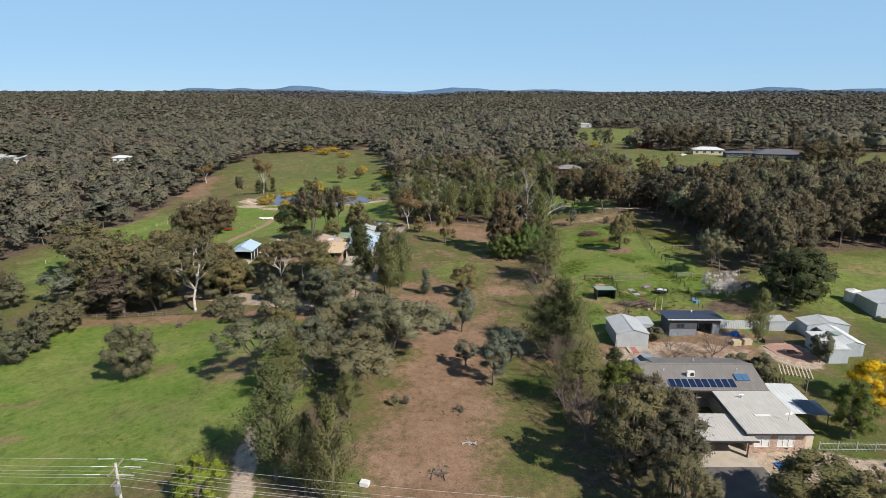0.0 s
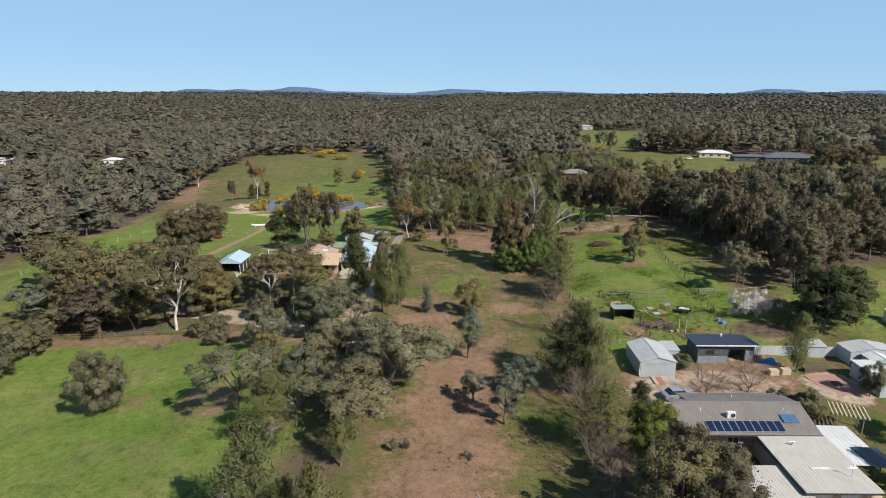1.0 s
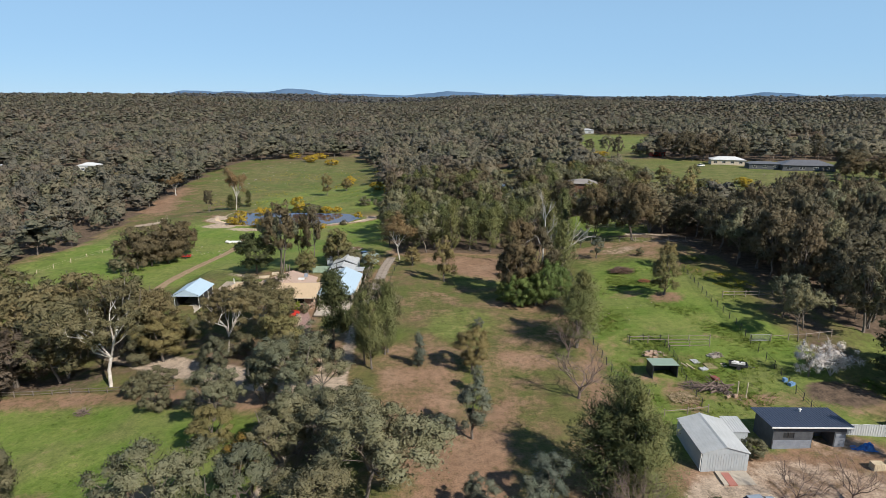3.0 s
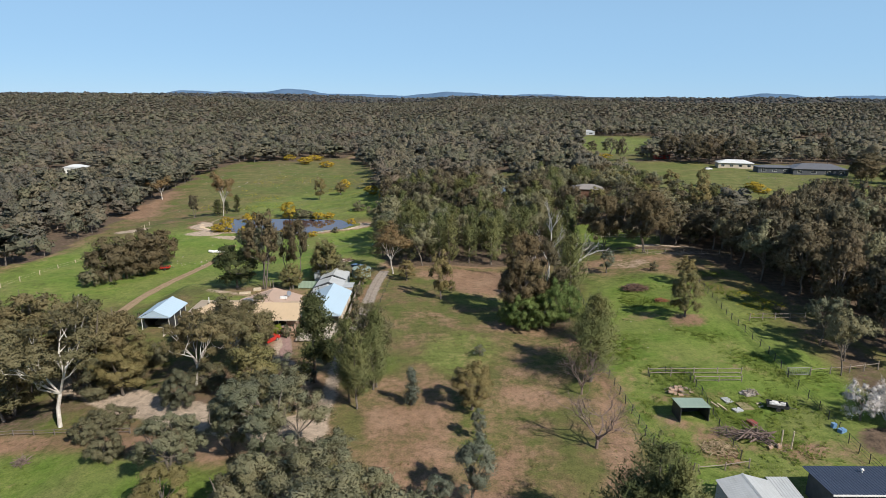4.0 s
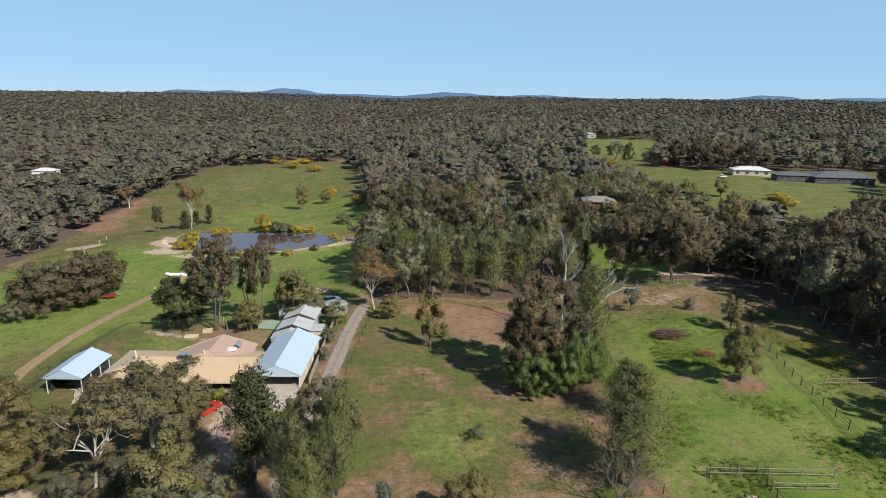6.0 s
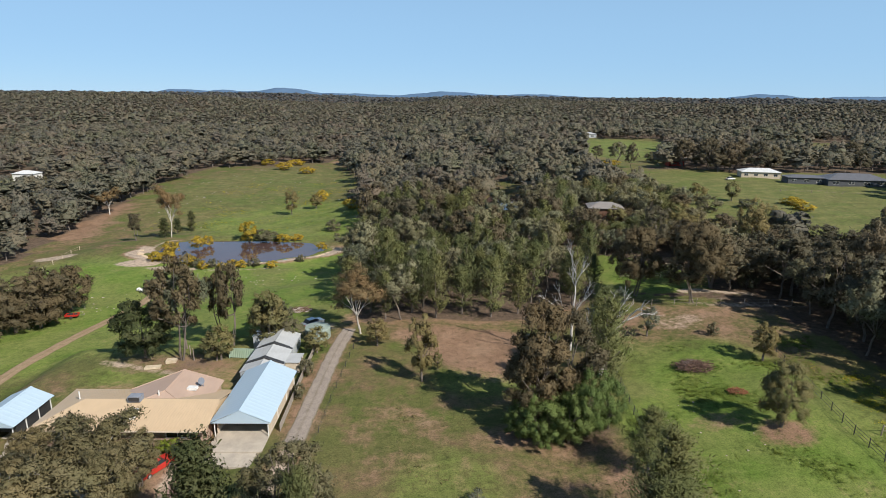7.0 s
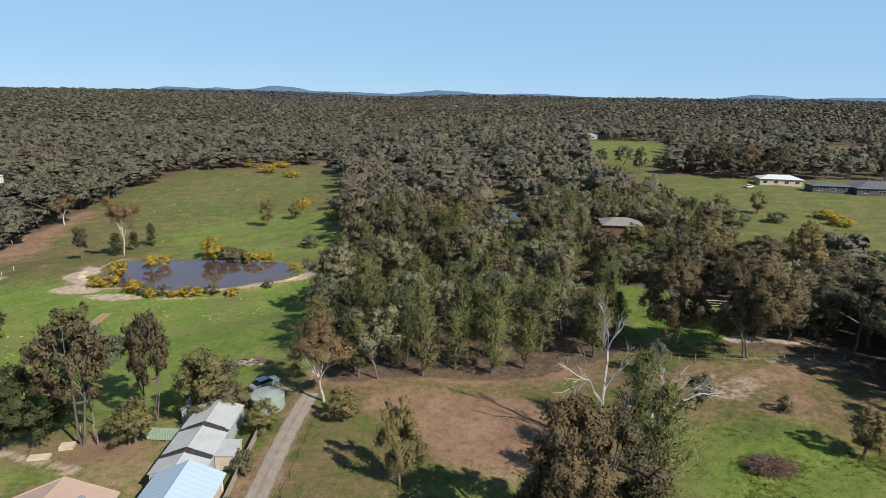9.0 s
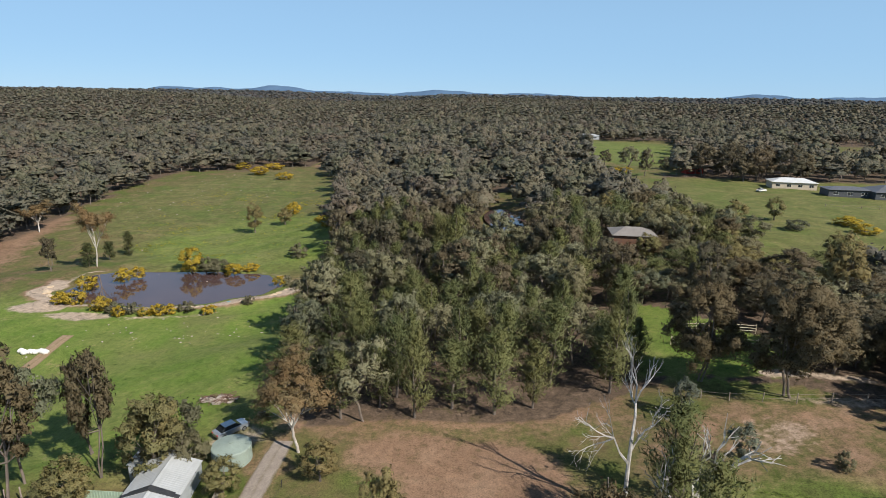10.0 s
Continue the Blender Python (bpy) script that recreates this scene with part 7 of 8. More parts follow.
fence("dark wire fence along the tree row", [(27.4, 100), (26.9, 109.5), (26.3, 130), (26.6, 140), (29.0, 148), (30.2, 166), (31, 178)], 1.4, 2.7, DARKSTEEL, 3, 0.06, 0.03)
fence("dark post fence between the paddocks", [(52.2, 125), (53.0, 132), (53.2, 145), (54.6, 160), (55.2, 168)], 1.35, 2.6, DARKSTEEL, 3, 0.065, 0.03)
fence("weathered timber rail fence across the paddock", [(32.4, 127.6), (39, 126.8), (45.7, 126.0)], 1.3, 3.0, TIMBER, 2, 0.08, 0.05)
fence("short weathered timber rail fence", [(38.2, 124.6), (41.6, 124.2), (44.8, 123.9)], 1.2, 3.2, TIMBER, 2, 0.08, 0.05)
fence("timber rail fence running off the gate", [(55.6, 125.2), (62, 126), (67, 127)], 1.3, 3.2, TIMBER, 1, 0.08, 0.05)
fence("dark fence beside the blossom trees", [(52.0, 124.6), (51.5, 116.3), (50.6, 109), (50.2, 103)], 1.3, 2.4, DARKSTEEL, 3, 0.055, 0.02)
fence("weathered rail fence in the far paddock", [(56.4, 144.8), (61, 144.8), (66.5, 145)], 1.3, 2.6, TIMBER, 2, 0.08, 0.045)
fence("low timber rail fence at the lawn's edge", [(-78, 118.5), (-60, 119.4), (-47.3, 118.1), (-41.8, 116.7)], 0.95, 3.2, BARK, 2, 0.085, 0.045)
fence("dark wire fence beside the scrap and field shelter", [(32.6, 127.4), (35.2, 128.0), (37.9, 127.4), (37.9, 121.2), (36.7, 113.2), (36.2, 106.5)], 1.2, 2.4, DARKSTEEL, 2, 0.06, 0.028)
fence("weathered timber rail behind the tin shed", [(30.2, 104.1), (33.4, 104.4), (36.4, 104.9)], 1.1, 3.0, TIMBER, 1, 0.08, 0.05)
fence("thin wire fence along the riding arena", [(38.3, 192.4), (44.5, 189.5), (52.4, 187.7), (70, 186.6)], 1.3, 4.2, TIMBER, 2, 0.07, 0.015)
fence("pale post and wire fence along the woods", [(-114, 160), (-112, 174), (-110, 192), (-104, 222), (-110, 262)], 1.2, 6.0, NEWTIMBER, 2, 0.09, 0.012)
fence("low wire fence by the gravel drive", [(-12.6, 146), (-12.2, 162), (-11.6, 176)], 1.0, 4.0, DARKSTEEL, 2, 0.045, 0.012)
fence("wire fence across the far field", [(150, 330), (185, 322), (240, 318)], 1.2, 6, TIMBER, 2, 0.09, 0.02)
fence("pale timber rail yard under the gums", [(44, 208), (50, 206), (56, 204), (60, 203)], 1.5, 2.5, NEWTIMBER, 3, 0.1, 0.07)
fence("pale timber rails across the yard", [(47, 213), (53, 211.5), (59, 210)], 1.5, 2.5, NEWTIMBER, 3, 0.1, 0.07)
fence("pale timber rails down the yard", [(50, 206.4), (51.5, 211.6)], 1.5, 2.5, NEWTIMBER, 3, 0.1, 0.07)


GATE_STEEL = surface("dull_gate_steel", (0.3, 0.31, 0.31), (0.22, 0.23, 0.23), 0.6)


def gate():
    t = thing("farm_gate", 52.2, 125.4, gz(52.2, 125.4), "galvanised mesh farm gate standing shut", "gate", -2)
    bm = bmesh.new()
    for a, b in (((0, 0, 0.2), (3.3, 0, 0.2)), ((0, 0, 1.3), (3.3, 0, 1.3)), ((0, 0, 0.2), (0, 0, 1.3)), ((3.3, 0, 0.2), (3.3, 0, 1.3))):
        rod(bm, a, b, 0.035)
    part("gate_frame", bm, GATE_STEEL, t)
    bm = bmesh.new()
    for i in range(1, 12):
        rod(bm, (3.3 * i / 12, 0, 0.2), (3.3 * i / 12, 0, 1.3), 0.012, 0.012, 4)
    for i in range(1, 6):
        rod(bm, (0, 0, 0.2 + 1.1 * i / 6), (3.3, 0, 0.2 + 1.1 * i / 6), 0.012, 0.012, 4)
    part("mesh", bm, GATE_STEEL, t)


gate()


def panel_fence(label, path, high, mat, post=None):
    x0, y0 = path[0]
    t = thing("panel_fence", x0, y0, gz(x0, y0), label, "fence", plan=True)
    for (ax, ay), (bx, by) in zip(path, path[1:]):
        n = max(1, round(math.hypot(bx - ax, by - ay) / 2.4))
        for i in range(n):
            px, py, qx, qy = (ax + (bx - ax) * i / n, ay + (by - ay) * i / n, ax + (bx - ax) * (i + 1) / n, ay + (by - ay) * (i + 1) / n)
            z = gz((px + qx) / 2, (py + qy) / 2)
            bm = bmesh.new()
            ribbed(bm, (px, py, z), (qx, qy, z), (qx, qy, z + high), (px, py, z + high), 0.3, 0.03, 0.03)
            part("panel", bm, mat, t)
            bm = bmesh.new()
            rod(bm, (px, py, z - 0.3), (px, py, z + high + 0.04), 0.045)
            part("post", bm, mat, t)
            bm = bmesh.new()
            rod(bm, (px, py, z + high + 0.02), (qx, qy, z + high + 0.02), 0.035)
            part("top_rail", bm, mat, t)


panel_fence("white steel sheet garden fence", [(49.9, 98.6), (58, 98.2), (63.2, 98.0)], 1.6, FENCE_WHITE)
panel_fence("pale green steel sheet fence beside the sheds", [(-32.6, 174.8), (-27.4, 174.4)], 1.7, FENCE_GREEN)
panel_fence("weathered grey fence along the shed yard", [(-17.6, 150.5), (-18.0, 164), (-18.2, 176)], 1.1, surface("grey_palings", (0.3, 0.26, 0.22), (0.22, 0.19, 0.16), 0.9))


def picket_fence():
    t = thing("picket_fence", 45.4, 62.2, 0.6, "pale green metal picket fence beside the house", "fence", plan=True)
    mat = surface("pale_green_rails", (0.33, 0.37, 0.32), (0.27, 0.3, 0.26), 0.5)
    n = 7
    for i in range(n + 1):
        x = 45.6 + 2.2 * i
        boxes("post", mat, t, (x - 0.05, x + 0.05, 61.95 - 0.03 * i, 62.05 - 0.03 * i, 0.3, 2.0))
    for z in (0.95, 1.7):
        bm = bmesh.new()
        rod(bm, (45.6, 62.0, z), (45.6 + 2.2 * n, 62.0 - 0.03 * n, z), 0.03)
        part("rail", bm, mat, t)
    bm = bmesh.new()
    for i in range(n * 14):
        x = 45.7 + 2.2 * n * i / (n * 14)
        rod(bm, (x, 62.0 - 0.0136 * (x - 45.6), 0.75), (x, 62.0 - 0.0136 * (x - 45.6), 1.95), 0.012, 0.008, 4)
    tagged(part("pickets", bm, mat, t), kind="stuff")


picket_fence()


# ---- power line ----
def power_line():
    x0, y0 = -28.8, 46.8
    z0 = gz(x0, y0)
    t = thing("power_pole", x0, y0, z0, "timber power pole with two crossarms and white insulators", "power pole", plan=True)
    top = z0 + 10.4
    bm = bmesh.new()
    rod(bm, (x0, y0, z0 - 0.5), (x0, y0, top), 0.17, 0.12, 10)
    part("pole", bm, DEADWOOD, t)
    arms = ((top - 0.5, 1.3), (top - 1.7, 1.1))
    for z, half in arms:
        boxes("crossarm", TIMBER, t, (x0 - 0.06, x0 + 0.06, y0 - half, y0 + half, z, z + 0.14))
    bm = bmesh.new()
    rod(bm, (x0, y0 - 0.3, top - 3.0), (x0, y0 - 0.3, top - 2.1), 0.28, 0.28, 12)
    part("transformer", bm, STEEL, t)
    for z, half in arms[:1]:
        for k in (-1, 0, 1):
            for s in (-1, 1):
                bm = bmesh.new()
                y = y0 + k * half * 0.9
                rod(bm, (x0 + 0.8 * s, y, z + 0.16), (x0 + 2.3 * s, y, z + 0.12), 0.035, 0.035, 6)
                part("insulator", bm, WHITE, t)
    w = thing("power_lines", x0, y0, z0, "thin power lines strung over the paddocks", "cable", plan=True)
    for z, half in arms:
        for k in (-1, 0, 1):
            y = y0 + k * half * 0.9
            for x1, y1, sag in ((-120.0, y + 6, 1.2), (75.0, y - 6.8, 2.2)):
                bm = bmesh.new()
                last = None
                for i in range(25):
                    u = i / 24
                    p = (x0 + (x1 - x0) * u, y + (y1 - y) * u, z + 0.16 - 4 * sag * u * (1 - u))
                    if last:
                        rod(bm, last, p, 0.012, 0.012, 4)
                    last = p
                part("wire", bm, DEADWOOD, w)


power_line()


# ---- vehicles ----
def car(name, x, y, rz, paint, label, z=None):
    t = thing(name, x, y, gz(x, y) if z is None else z, label, "car", rz)
    bm = bmesh.new()
    prof = [(-2.2, 0.35), (-2.25, 0.75), (-2.0, 0.92), (-1.35, 0.98), (1.0, 1.0), (2.05, 0.9), (2.25, 0.6), (2.2, 0.35)]
    rows = []
    for yy, k in ((-0.88, 0.94), (-0.8, 1.0), (0.8, 1.0), (0.88, 0.94)):
        rows.append([bm.verts.new((px * (0.99 if abs(yy) > 0.85 else 1), yy, 0.35 + (pz - 0.35) * k)) for px, pz in prof])
    for a, b in zip(rows, rows[1:]):
        for i in range(len(prof)):
            j = (i + 1) % len(prof)
            bm.faces.new((a[i], a[j], b[j], b[i]))
    bm.faces.new(rows[0])
    bm.faces.new(rows[-1][::-1])
    body = part("body", bm, paint, t)
    bm = bmesh.new()
    lo = [bm.verts.new(p) for p in ((-1.7, -0.76, 0.97), (1.15, -0.76, 0.98), (1.15, 0.76, 0.98), (-1.7, 0.76, 0.97))]
    hi = [bm.verts.new(p) for p in ((-1.1, -0.6, 1.45), (0.35, -0.6, 1.45), (0.35, 0.6, 1.45), (-1.1, 0.6, 1.45))]
    for i in range(4):
        bm.faces.new((lo[i], lo[(i + 1) % 4], hi[(i + 1) % 4], hi[i]))
    part("windows", bm, GLASS, t)
    bm = bmesh.new()
    slab(bm, [(-1.14, -0.62, 1.49), (0.4, -0.62, 1.49), (0.4, 0.62, 1.49), (-1.14, 0.62, 1.49)], 0.05)
    part("roof", bm, paint, t)
    for px in (-1.4, 1.35):
        for py in (-0.82, 0.82):
            bm = bmesh.new()
            rod(bm, (px, py - 0.1, 0.32), (px, py + 0.1, 0.32), 0.32, 0.32, 16)
            wheel = part("wheel", bm, RUBBER, t)
            bm = bmesh.new()
            s = math.copysign(1, py)
            rod(bm, (px, py + 0.1 * s, 0.32), (px, py + 0.115 * s, 0.32), 0.19, 0.17, 12)
            part("rim", bm, STEEL, wheel)
    for py in (-0.6, 0.6):
        boxes("headlight", WHITE, t, (2.2, 2.27, py - 0.16, py + 0.16, 0.66, 0.8))
        boxes("tail_light", RED_PAINT, t, (-2.28, -2.2, py - 0.15, py + 0.15, 0.68, 0.84))


car("car", 33.2, 85.6, 8, SILVER, "silver-blue sedan parked behind the house")
car("car", -21.0, 187.6, 48, SILVER, "silver hatchback parked beyond the sheds")
car("car", -30.6, 143.6, 62, RED_PAINT, "small red car under the garden trees")
car("car", 146, 366, 20, WHITE, "white car by the field house")


def trailer(x, y, rz, bed, load, label):
    t = thing("trailer", x, y, gz(x, y), label, "trailer", rz)
    boxes("bed", bed, t, (-1.3, 1.3, -0.75, 0.75, 0.45, 0.55), (-1.3, 1.3, -0.75, -0.7, 0.55, 0.85), (-1.3, 1.3, 0.7, 0.75, 0.55, 0.85), (-1.3, -1.25, -0.7, 0.7, 0.55, 0.85), (1.25, 1.3, -0.7, 0.7, 0.55, 0.85))
    bm = bmesh.new()
    rod(bm, (1.3, 0, 0.5), (2.4, 0, 0.4), 0.05)
    part("drawbar", bm, DARKSTEEL, t)
    for s in (-1, 1):
        bm = bmesh.new()
        rod(bm, (0, 0.8 * s, 0.3), (0, 0.98 * s, 0.3), 0.3, 0.3, 14)
        part("wheel", bm, RUBBER, t)
    bm = bmesh.new()
    rng = random.Random(4)
    for _ in range(9):
        a, b, c = rng.uniform(-1.1, 0.5), rng.uniform(-0.6, 0.2), rng.uniform(0.55, 0.7)
        box(bm, a, a + rng.uniform(0.3, 0.7), b, b + rng.uniform(0.2, 0.5), 0.52, c + 0.25)
    part("load", bm, load, t)


trailer(46.1, 116.8, -20, DARKSTEEL, WHITE, "black box trailer with a pale load in the grass")
trailer(-77.5, 204.2, 15, RED_PAINT, DARKSTEEL, "red farm trailer parked by the shrubs")
trailer(188, 303, 10, RED_PAINT, RED_PAINT, "bright red implement on a trailer in the field")


# ---- heaps and loose things ----
CLAY = surface("pink_clay", (0.52, 0.36, 0.26), (0.42, 0.28, 0.2), 0.95)


def heap(name, x, y, rx, ry, h, n, mat, label, category, long=1.6, thin=0.05, seed=1, bits=None):
    rng = random.Random(seed)
    t = thing(name, x, y, gz(x, y), label, category)
    bm = bmesh.new()
    for _ in range(n):
        a, r = rng.uniform(0, 6.283), math.sqrt(rng.random())
        px, py = rx * r * math.cos(a), ry * r * math.sin(a)
        pz = max(0.05, h * (1 - r * r) * rng.uniform(0.3, 1))
        b, l = rng.uniform(0, 6.283), long * rng.uniform(0.4, 1)
        d = Vector((math.cos(b) * l, math.sin(b) * l, rng.uniform(-0.3, 0.3) * l)) / 2
        c = Vector((px, py, pz + abs(d.z)))
        rod(bm, c - d, c + d, thin * rng.uniform(0.6, 1.3), thin * 0.6, 5)
    tagged(part("brushwood", bm, mat, t), kind="stuff")
    if bits:
        bm = bmesh.new()
        for _ in range(n // 3):
            a, r = rng.uniform(0, 6.283), math.sqrt(rng.random())
            px, py, s = rx * r * math.cos(a), ry * r * math.sin(a), rng.uniform(0.15, 0.4)
            box(bm, px - s, px + s, py - s * 0.7, py + s * 0.7, 0.0, 0.15 + h * 0.6 * (1 - r * r))
        tagged(part("rubble", bm, bits, t), kind="stuff")
    return t


heap("burn_pile", 41.9, 163.7, 2.7, 1.6, 1.0, 330, PILE, "burn pile of grey-brown branches in the grass", "brush pile", 2.4, 0.032, 2)
heap("branch_heap", 41.3, 163.9, 2.2, 1.2, 1.2, 90, TWIG, "bleached grey branches heaped on the burn pile", "brush pile", 1.6, 0.05, 22)
heap("brush_pile", 44.6, 156.0, 1.4, 0.9, 0.45, 130, DRY_LEAF, "small heap of rust-brown dead leaves", "brush pile", 0.9, 0.05, 3)
heap("log_pile", 39.9, 110.7, 1.8, 1.0, 0.9, 46, TWIG, "pile of long grey poles and split logs", "log pile", 4.2, 0.09, 4)
heap("brush_pile", 36.9, 111.6, 1.6, 1.4, 0.6, 90, TWIG, "loose grey brushwood beside the fence", "brush pile", 1.8, 0.04, 14)
heap("straw_heap", 34.6, 108.6, 2.2, 1.6, 0.45, 160, surface("dry_straw", (0.42, 0.32, 0.2), (0.3, 0.22, 0.13), 0.95), "low heap of dry straw and weeds", "straw heap", 0.9, 0.05, 15)
heap("scrap_heap", 44.5, 120.6, 1.2, 0.8, 0.7, 40, TIMBER, "small scrap heap of timber and rubble", "scrap heap", 1.2, 0.06, 5, ROCK)
heap("scrap_heap", 35.0, 122.6, 2.0, 1.3, 0.6, 40, TIMBER, "pinkish rubble heap behind the field shelter", "scrap heap", 1.0, 0.05, 6, CLAY)
heap("clay_mound", 41.6, 108.3, 1.0, 0.8, 0.5, 12, TIMBER, "small mound of pale clay by the logs", "earth mound", 0.8, 0.04, 16, CLAY)
heap("brush_pile", 22.5, 61.5, 2.0, 1.6, 0.7, 60, TWIG, "tangle of fallen grey-brown branches", "brush pile", 2.6, 0.06, 8)
heap("brush_pile", -25.5, 196.5, 3.0, 1.2, 0.8, 90, PILE, "heap of cut branches by the fence", "brush pile", 2.2, 0.05, 9, ROCK)
heap("fallen_branch", 0.6, 58.0, 1.0, 0.4, 0.3, 16, TWIG, "fallen bare branch on the earth strip", "branch", 2.2, 0.05, 10)
heap("fallen_branch", 4.4, 64.0, 0.8, 0.4, 0.2, 10, DEADWOOD, "pale fallen branch in dry grass", "branch", 1.8, 0.05, 11)
heap("stump_pile", -53.5, 112.0, 0.7, 0.5, 1.2, 30, TWIG, "small dead bush in the lawn", "dead bush", 2.2, 0.05, 12)


def stones(name, label, spots, size, mat, seed):
    """A few loose stones or slabs as one scatter."""
    rng = random.Random(seed)
    bm = bmesh.new()
    for x, y in spots:
        s = size * rng.uniform(0.4, 1.2)
        bmesh.ops.create_icosphere(bm, subdivisions=1, radius=s, matrix=pose(x, y, gz(x, y) + s * 0.15, 0, 0, rng.uniform(0, 360)) @ Matrix.Diagonal((rng.uniform(0.8, 1.5), rng.uniform(0.7, 1.1), rng.uniform(0.35, 0.6), 1)))
    return tagged(new(name, mesh_of(name, bm, mat)), label, "stones", kind="stuff")


def sprinkle(rng, cx, cy, rx, ry, n):
    return [(cx + rx * rng.gauss(0, 0.5), cy + ry * rng.gauss(0, 0.5)) for _ in range(n)]


_r = random.Random(9)
SAND = surface("pale_clay", (0.6, 0.46, 0.32), (0.5, 0.38, 0.26), 0.95)
stones("stones", "pale stones strewn in the lower paddock", sprinkle(_r, -48, 228, 22, 10, 70) + sprinkle(_r, -75, 212, 14, 8, 40), 0.22, ROCK, 1)
stones("stones", "white stones scattered over the upper paddock", sprinkle(_r, -100, 400, 45, 90, 160), 0.3, ROCK, 2)
stones("stones", "pale stones in the right paddock grass", sprinkle(_r, 36, 140, 8, 16, 30), 0.12, ROCK, 3)
stones("stones", "clay clods on the dam's bank", [(POND[0] + 29 * math.cos(a), POND[1] + 17.0 * math.sin(a)) for a in [math.pi + _r.uniform(0.15, 3.0) for _ in range(70)]], 0.8, SAND, 4)
stones("stones", "dark clods and tufts on the earth strip", sprinkle(_r, 9, 82, 5, 10, 40) + sprinkle(_r, 2, 70, 6, 16, 24), 0.22, surface("dark_tuft", (0.06, 0.065, 0.03), (0.09, 0.08, 0.045), 0.95), 5)


def slabs(name, label, category, mat, *dims, rz=0):
    """A flat thing lying on the ground at the plan place of its first slab."""
    x, y, w, d, h = dims[0]
    t = thing(name, x, y, gz(x, y), label, category, rz)
    bm = bmesh.new()
    for a, b, w, d, h in dims:
        box(bm, a - x - w / 2, a - x + w / 2, b - y - d / 2, b - y + d / 2, -0.1, h)
    part(name + "_body", bm, mat, t)


def crumpled(name, label, x, y, w, d, h, seed):
    """A sheet thrown over a few things, in folds."""
    rng = np.random.default_rng(seed)
    t = thing(name, x, y, gz(x, y), label, "tarpaulin")
    bm = bmesh.new()
    n, m = 16, 10
    lumps_at = rng.uniform(-0.3, 0.3, (4, 2))
    grid = []
    for j in range(m + 1):
        for i in range(n + 1):
            u, v = i / n - 0.5, j / m - 0.5
            z = max(h * math.exp(-((u - a) ** 2 + (v - b) ** 2) / 0.04) for a, b in lumps_at) + abs(rng.normal()) * 0.07
            edge = min(1.0, 6 * min(0.5 - abs(u), 0.5 - abs(v)))
            grid.append(bm.verts.new((u * w * (1 + 0.08 * rng.normal()), v * d * (1 + 0.08 * rng.normal()), 0.04 + z * edge)))
    for j in range(m):
        for i in range(n):
            a = j * (n + 1) + i
            bm.faces.new((grid[a], grid[a + 1], grid[a + n + 2], grid[a + n + 1]))
    part("sheet", bm, BLUE_TARP, t)


slabs("concrete_apron", "pale concrete apron before the open garage", "apron", CONCRETE, (-22.2, 144.5, 6.6, 2.8, 0.22))
slabs("concrete_ramp", "pale concrete ramp before the shed door", "ramp", CONCRETE, (33.3, 90.8, 3.6, 2.4, 0.14))
slabs("mat", "faded red mat on the shed ramp", "mat", surface("faded_red", (0.42, 0.16, 0.13), (0.36, 0.15, 0.12), 0.9), (32.5, 90.6, 0.9, 2.2, 0.2))
slabs("sheet_metal", "pale metal sheet lying in the grass", "scrap", ROOF_SHED, (40.6, 119.4, 1.1, 1.3, 0.12), rz=12)
slabs("sheet_metal", "pale metal sheet lying in the grass", "scrap", ROOF_SHED, (40.9, 116.9, 1.2, 0.9, 0.1), rz=20)
slabs("carpet", "faded straw-coloured carpet laid on the grass", "carpet", surface("old_carpet", (0.3, 0.25, 0.13), (0.24, 0.2, 0.1), 0.95), (42.3, 117.8, 1.6, 1.9, 0.06), rz=5)
for px, py, pw, pd in ((39.2, 117.8, 0.22, 1.9), (38.5, 118.4, 0.2, 1.5), (44.4, 118.2, 0.8, 0.22), (44.3, 117.4, 0.8, 0.22)):
    slabs("plank", "pale timber plank lying in the grass", "plank", NEWTIMBER, (px, py, pw, pd, 0.12), rz=15)
slabs("red_panel", "red metal panel leaning in the grass", "scrap", surface("dull_red_sheet", (0.3, 0.07, 0.05), (0.22, 0.06, 0.05), 0.6), (41.2, 113.7, 0.9, 1.0, 0.3), rz=20)
PALE_BLUE = surface("faded_blue_plastic", (0.12, 0.26, 0.5), (0.2, 0.34, 0.55), 0.5)
slabs("blue_crate", "faded blue crate by the fence", "crate", PALE_BLUE, (51.2, 111.2, 0.9, 0.6, 0.45), rz=20)
slabs("tub", "pale blue tub beside the crate", "tub", PALE_BLUE, (50.8, 112.2, 0.5, 0.5, 0.6), rz=5)
crumpled("tarpaulin", "crumpled blue tarpaulin on the ground", 40.7, 59.1, 2.8, 1.5, 0.4, 3)
crumpled("tarpaulin", "blue tarpaulin draped over garden things", 51.0, 95.9, 2.8, 1.5, 0.8, 4)
slabs("hay_bale", "pale straw bale in the yard", "bale", surface("straw", (0.6, 0.5, 0.34), (0.5, 0.4, 0.26), 0.95), (50.0, 92.0, 1.3, 0.9, 0.8))
slabs("hay_bale", "pale straw bale in the yard", "bale", surface("straw_dry", (0.56, 0.46, 0.32), (0.46, 0.37, 0.25), 0.95), (51.9, 92.2, 1.3, 0.9, 0.85))
slabs("planter", "dark raised garden bed with timber edges", "planter", surface("dark_soil", (0.09, 0.06, 0.045), (0.13, 0.09, 0.07), 0.95), (56.8, 93.2, 3.4, 1.0, 0.5), rz=4)
slabs("paving", "pink-brown paved garden terrace", "paving", PATIO, (57.2, 88.6, 5.4, 6.2, 0.06), rz=6)
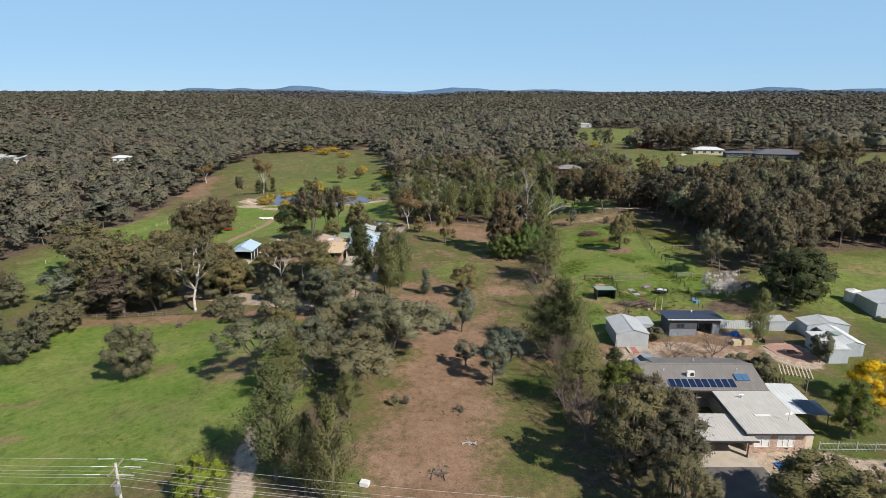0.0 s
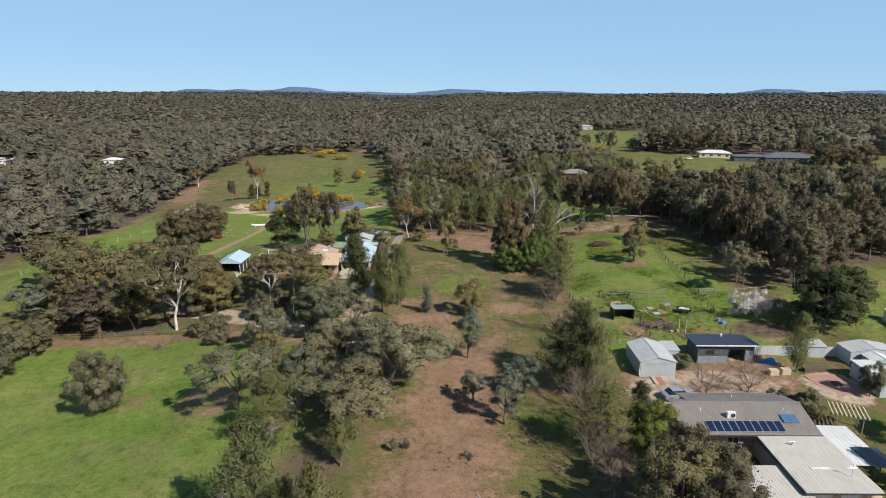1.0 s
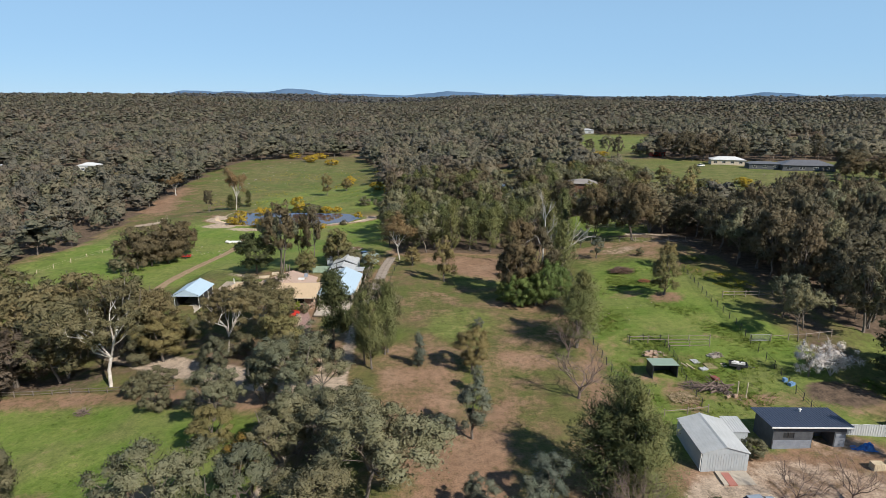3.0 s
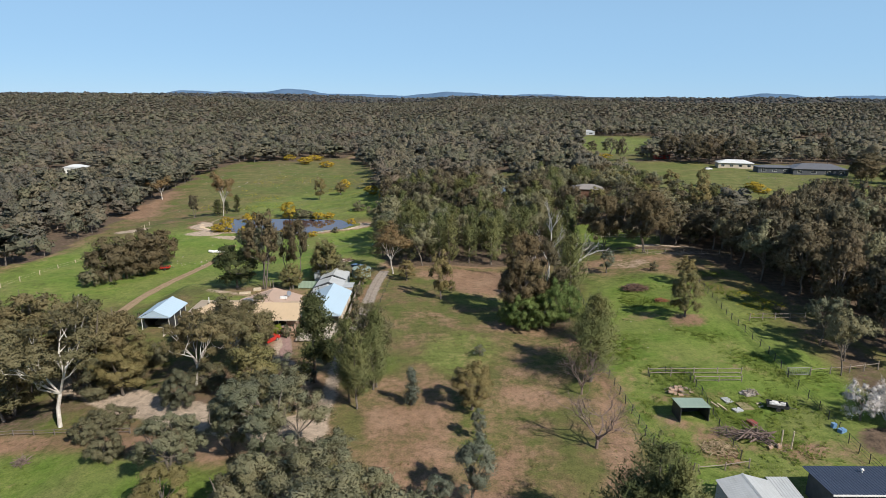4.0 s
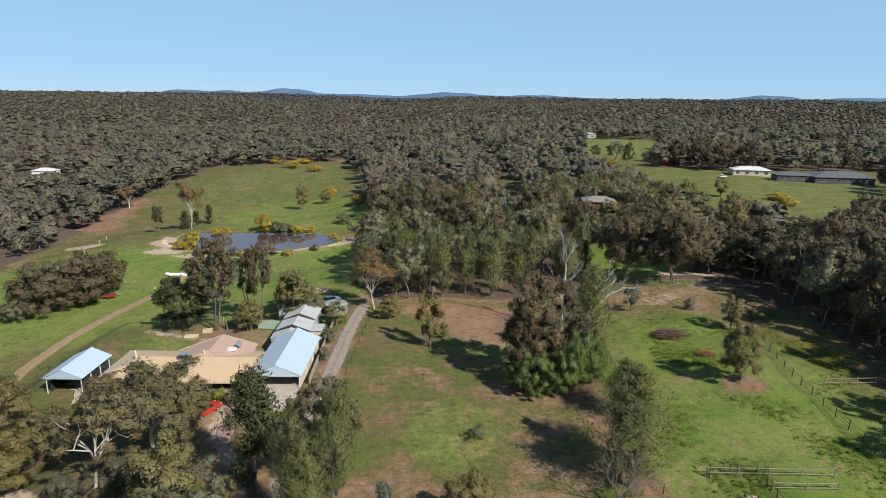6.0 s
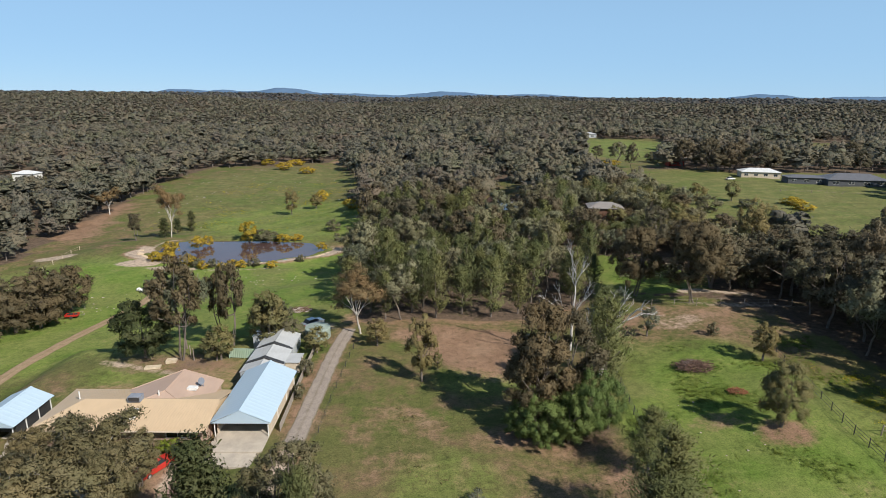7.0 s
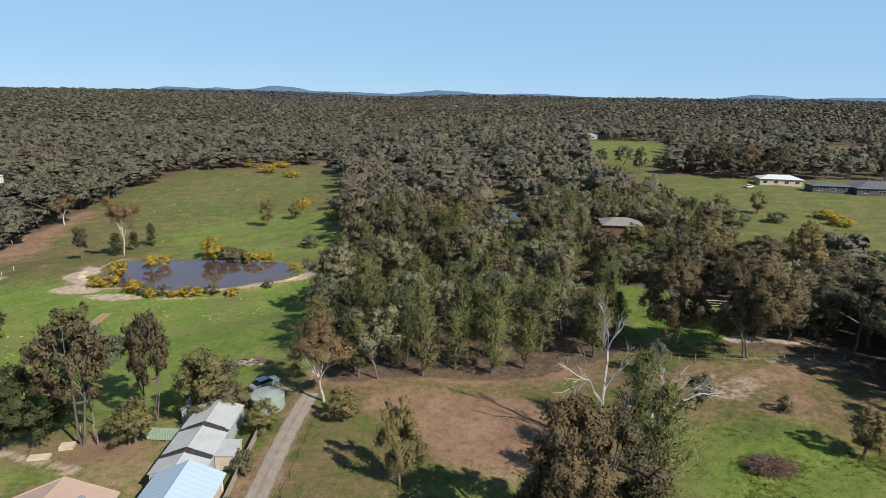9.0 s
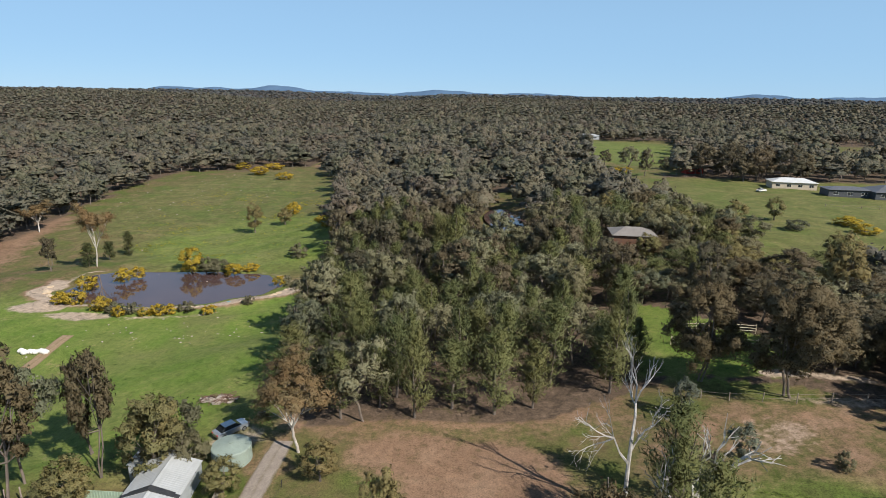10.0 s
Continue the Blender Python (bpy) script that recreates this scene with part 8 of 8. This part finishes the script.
slabs("fire_pit", "round rusty fire bowl on the terrace", "fire pit", RUSTY, (57.4, 88.6, 1.1, 1.1, 0.35))
slabs("utility_box", "white box on a low post by the wires", "utility box", WHITE, (-7.6, 56.2, 1.0, 0.7, 0.4), rz=-15)
slabs("pallet", "stack of pale timber offcuts", "pallet", NEWTIMBER, (-41.5, 172.8, 1.6, 1.2, 0.5), (-44.0, 171.2, 2.4, 1.0, 0.2), rz=10)
slabs("bin", "pale box beside the driveway shrubs", "bin", ROOF_SHED, (27.6, 82.8, 0.9, 0.9, 1.0))
slabs("boat", "small turquoise punt at the dam's edge", "boat", surface("turquoise_paint", (0.05, 0.4, 0.5), (0.06, 0.34, 0.44), 0.4), (-40.6, 247.2, 2.6, 0.8, 0.35), rz=4)
slabs("junk", "pile of black bags and blue scrap by the fence", "scrap", DARKSTEEL, (52.6, 58.3, 1.8, 0.9, 0.5), (53.4, 57.6, 1.0, 0.7, 0.4), rz=-30)


def bag_pile():
    t = thing("bag_pile", -69.0, 221.5, gz(-69, 221.5), "row of white feed bags and rubble", "bags")
    rng = random.Random(6)
    for i in range(9):
        bm = bmesh.new()
        bmesh.ops.create_icosphere(bm, subdivisions=2, radius=0.6, matrix=pose(-2.6 + 0.62 * i, rng.uniform(-0.5, 0.5), 0.3, 0, 0, rng.uniform(0, 90)) @ Matrix.Diagonal((1.1, 0.8, 0.75, 1)))
        part("bag", bm, WHITE, t)


bag_pile()


def posts(label, spots, h, mat, lean=4):
    for x, y in spots:
        t = thing("post", x, y, gz(x, y), label, "post", random.uniform(0, 90), "standing posts")
        bm = bmesh.new()
        rod(bm, (0, 0, -0.3), (random.uniform(-lean, lean) * 0.03, 0.05, h), 0.09, 0.08, 7)
        part("post_body", bm, mat, t)


posts("pale new timber post standing in the yard", [(42.0, 108.4), (43.0, 108.0)], 2.4, NEWTIMBER)
posts("old grey timber post under the gums", [(-40.4, 174.2), (-39.0, 174.6), (-38.0, 173.4)], 2.2, TIMBER)
posts("white marker post in the pasture", [(78, 470), (96, 520)], 1.0, WHITE)


# ---- weeds, tufts and paddock flowers ----
def tufts(name, label, x, y, size, mat, seed, blades=9, spread=1.0):
    """Low leafy tufts standing in the grass."""
    rng = np.random.default_rng(seed)
    n = len(x)
    s = size * rng.uniform(0.5, 1.5, n)
    c = np.stack([x, y, land(x, y)], -1)
    a = rng.uniform(0, 6.283, (n, blades))
    r = rng.uniform(0.1, 0.9, (n, blades)) * s[:, None] * spread
    p = c[:, None] + np.stack([np.cos(a) * r, np.sin(a) * r, 0 * r - 0.03], -1)
    out = np.stack([np.cos(a), np.sin(a), rng.uniform(0.5, 1.5, (n, blades))], -1) * (0.55 * s)[:, None, None]
    side = np.stack([-np.sin(a), np.cos(a), rng.normal(0, 0.3, (n, blades))], -1) * (0.22 * s)[:, None, None]
    tri = np.stack([p - side, p + side, p + out], 2).reshape(-1, 3, 3)
    low = np.cross(tri[:, 1] - tri[:, 0], tri[:, 2] - tri[:, 0])[:, 2] < 0
    tri[low] = tri[low][:, ::-1]
    tri = tri.reshape(-1, 3)
    up = np.tile(np.array([0.0, 0.0, 1.0]), (len(tri), 1))
    me = bpy.data.meshes.new(name)
    fill_mesh(me, tri, np.arange(len(tri)).reshape(-1, 3))
    soften(me, tri, up, 0.7)
    me.materials.append(mat)
    return tagged(new(name, me), label, "weeds", kind="stuff")


def drifts(rng, n, x0, x1, y0, y1, scale=0.11):
    """Places gathered in drifts."""
    x, y = rng.uniform(x0, x1, n), rng.uniform(y0, y1, n)
    w = np.sin(x * scale * 2.1 + 2 * np.sin(y * scale)) * np.sin(y * scale * 2.7 + 1.5 * np.sin(x * scale * 1.3))
    k = w + rng.normal(0, 0.35, n) > 0.35
    return x[k], y[k]


_g = np.random.default_rng(31)
tufts("paddock_weeds", "dark green weeds in drifts over the paddock", *drifts(_g, 27000, 28, 64, 101, 172), 0.28, LEAF["weed"], 1)
tufts("paddock_weeds", "rank weeds round the scrap and shelter", 39 + _g.normal(0, 4.5, 900), 114 + _g.normal(0, 5.5, 900), 0.36, LEAF["weed"], 2)
tufts("paddock_weeds", "short green tufts in the lawn paddock", *drifts(_g, 7000, -88, -22, 62, 116, 0.09), 0.18, LEAF["weed"], 3)
tufts("dry_tussocks", "dry brown tussocks on the earth strip", *drifts(_g, 5000, -6, 27, 60, 172, 0.15), 0.22, LEAF["tussock"], 4)
tufts("paddock_weeds", "rank green weeds round the burn pile", 41.8 + 3.6 * np.cos(np.arange(110) * 2.4) * _g.uniform(0.85, 1.3, 110), 163.7 + 2.4 * np.sin(np.arange(110) * 2.4) * _g.uniform(0.85, 1.3, 110), 0.26, LEAF["weed"], 7)
tufts("paddock_flowers", "yellow flowers in drifts by the wood's edge", *drifts(_g, 2600, 57, 68, 147, 162, 0.3), 0.2, LEAF["flower"], 5)
tufts("paddock_flowers", "scattered yellow capeweed in the far paddock", *drifts(_g, 6000, -110, -25, 285, 420, 0.05), 0.35, LEAF["flower"], 6)
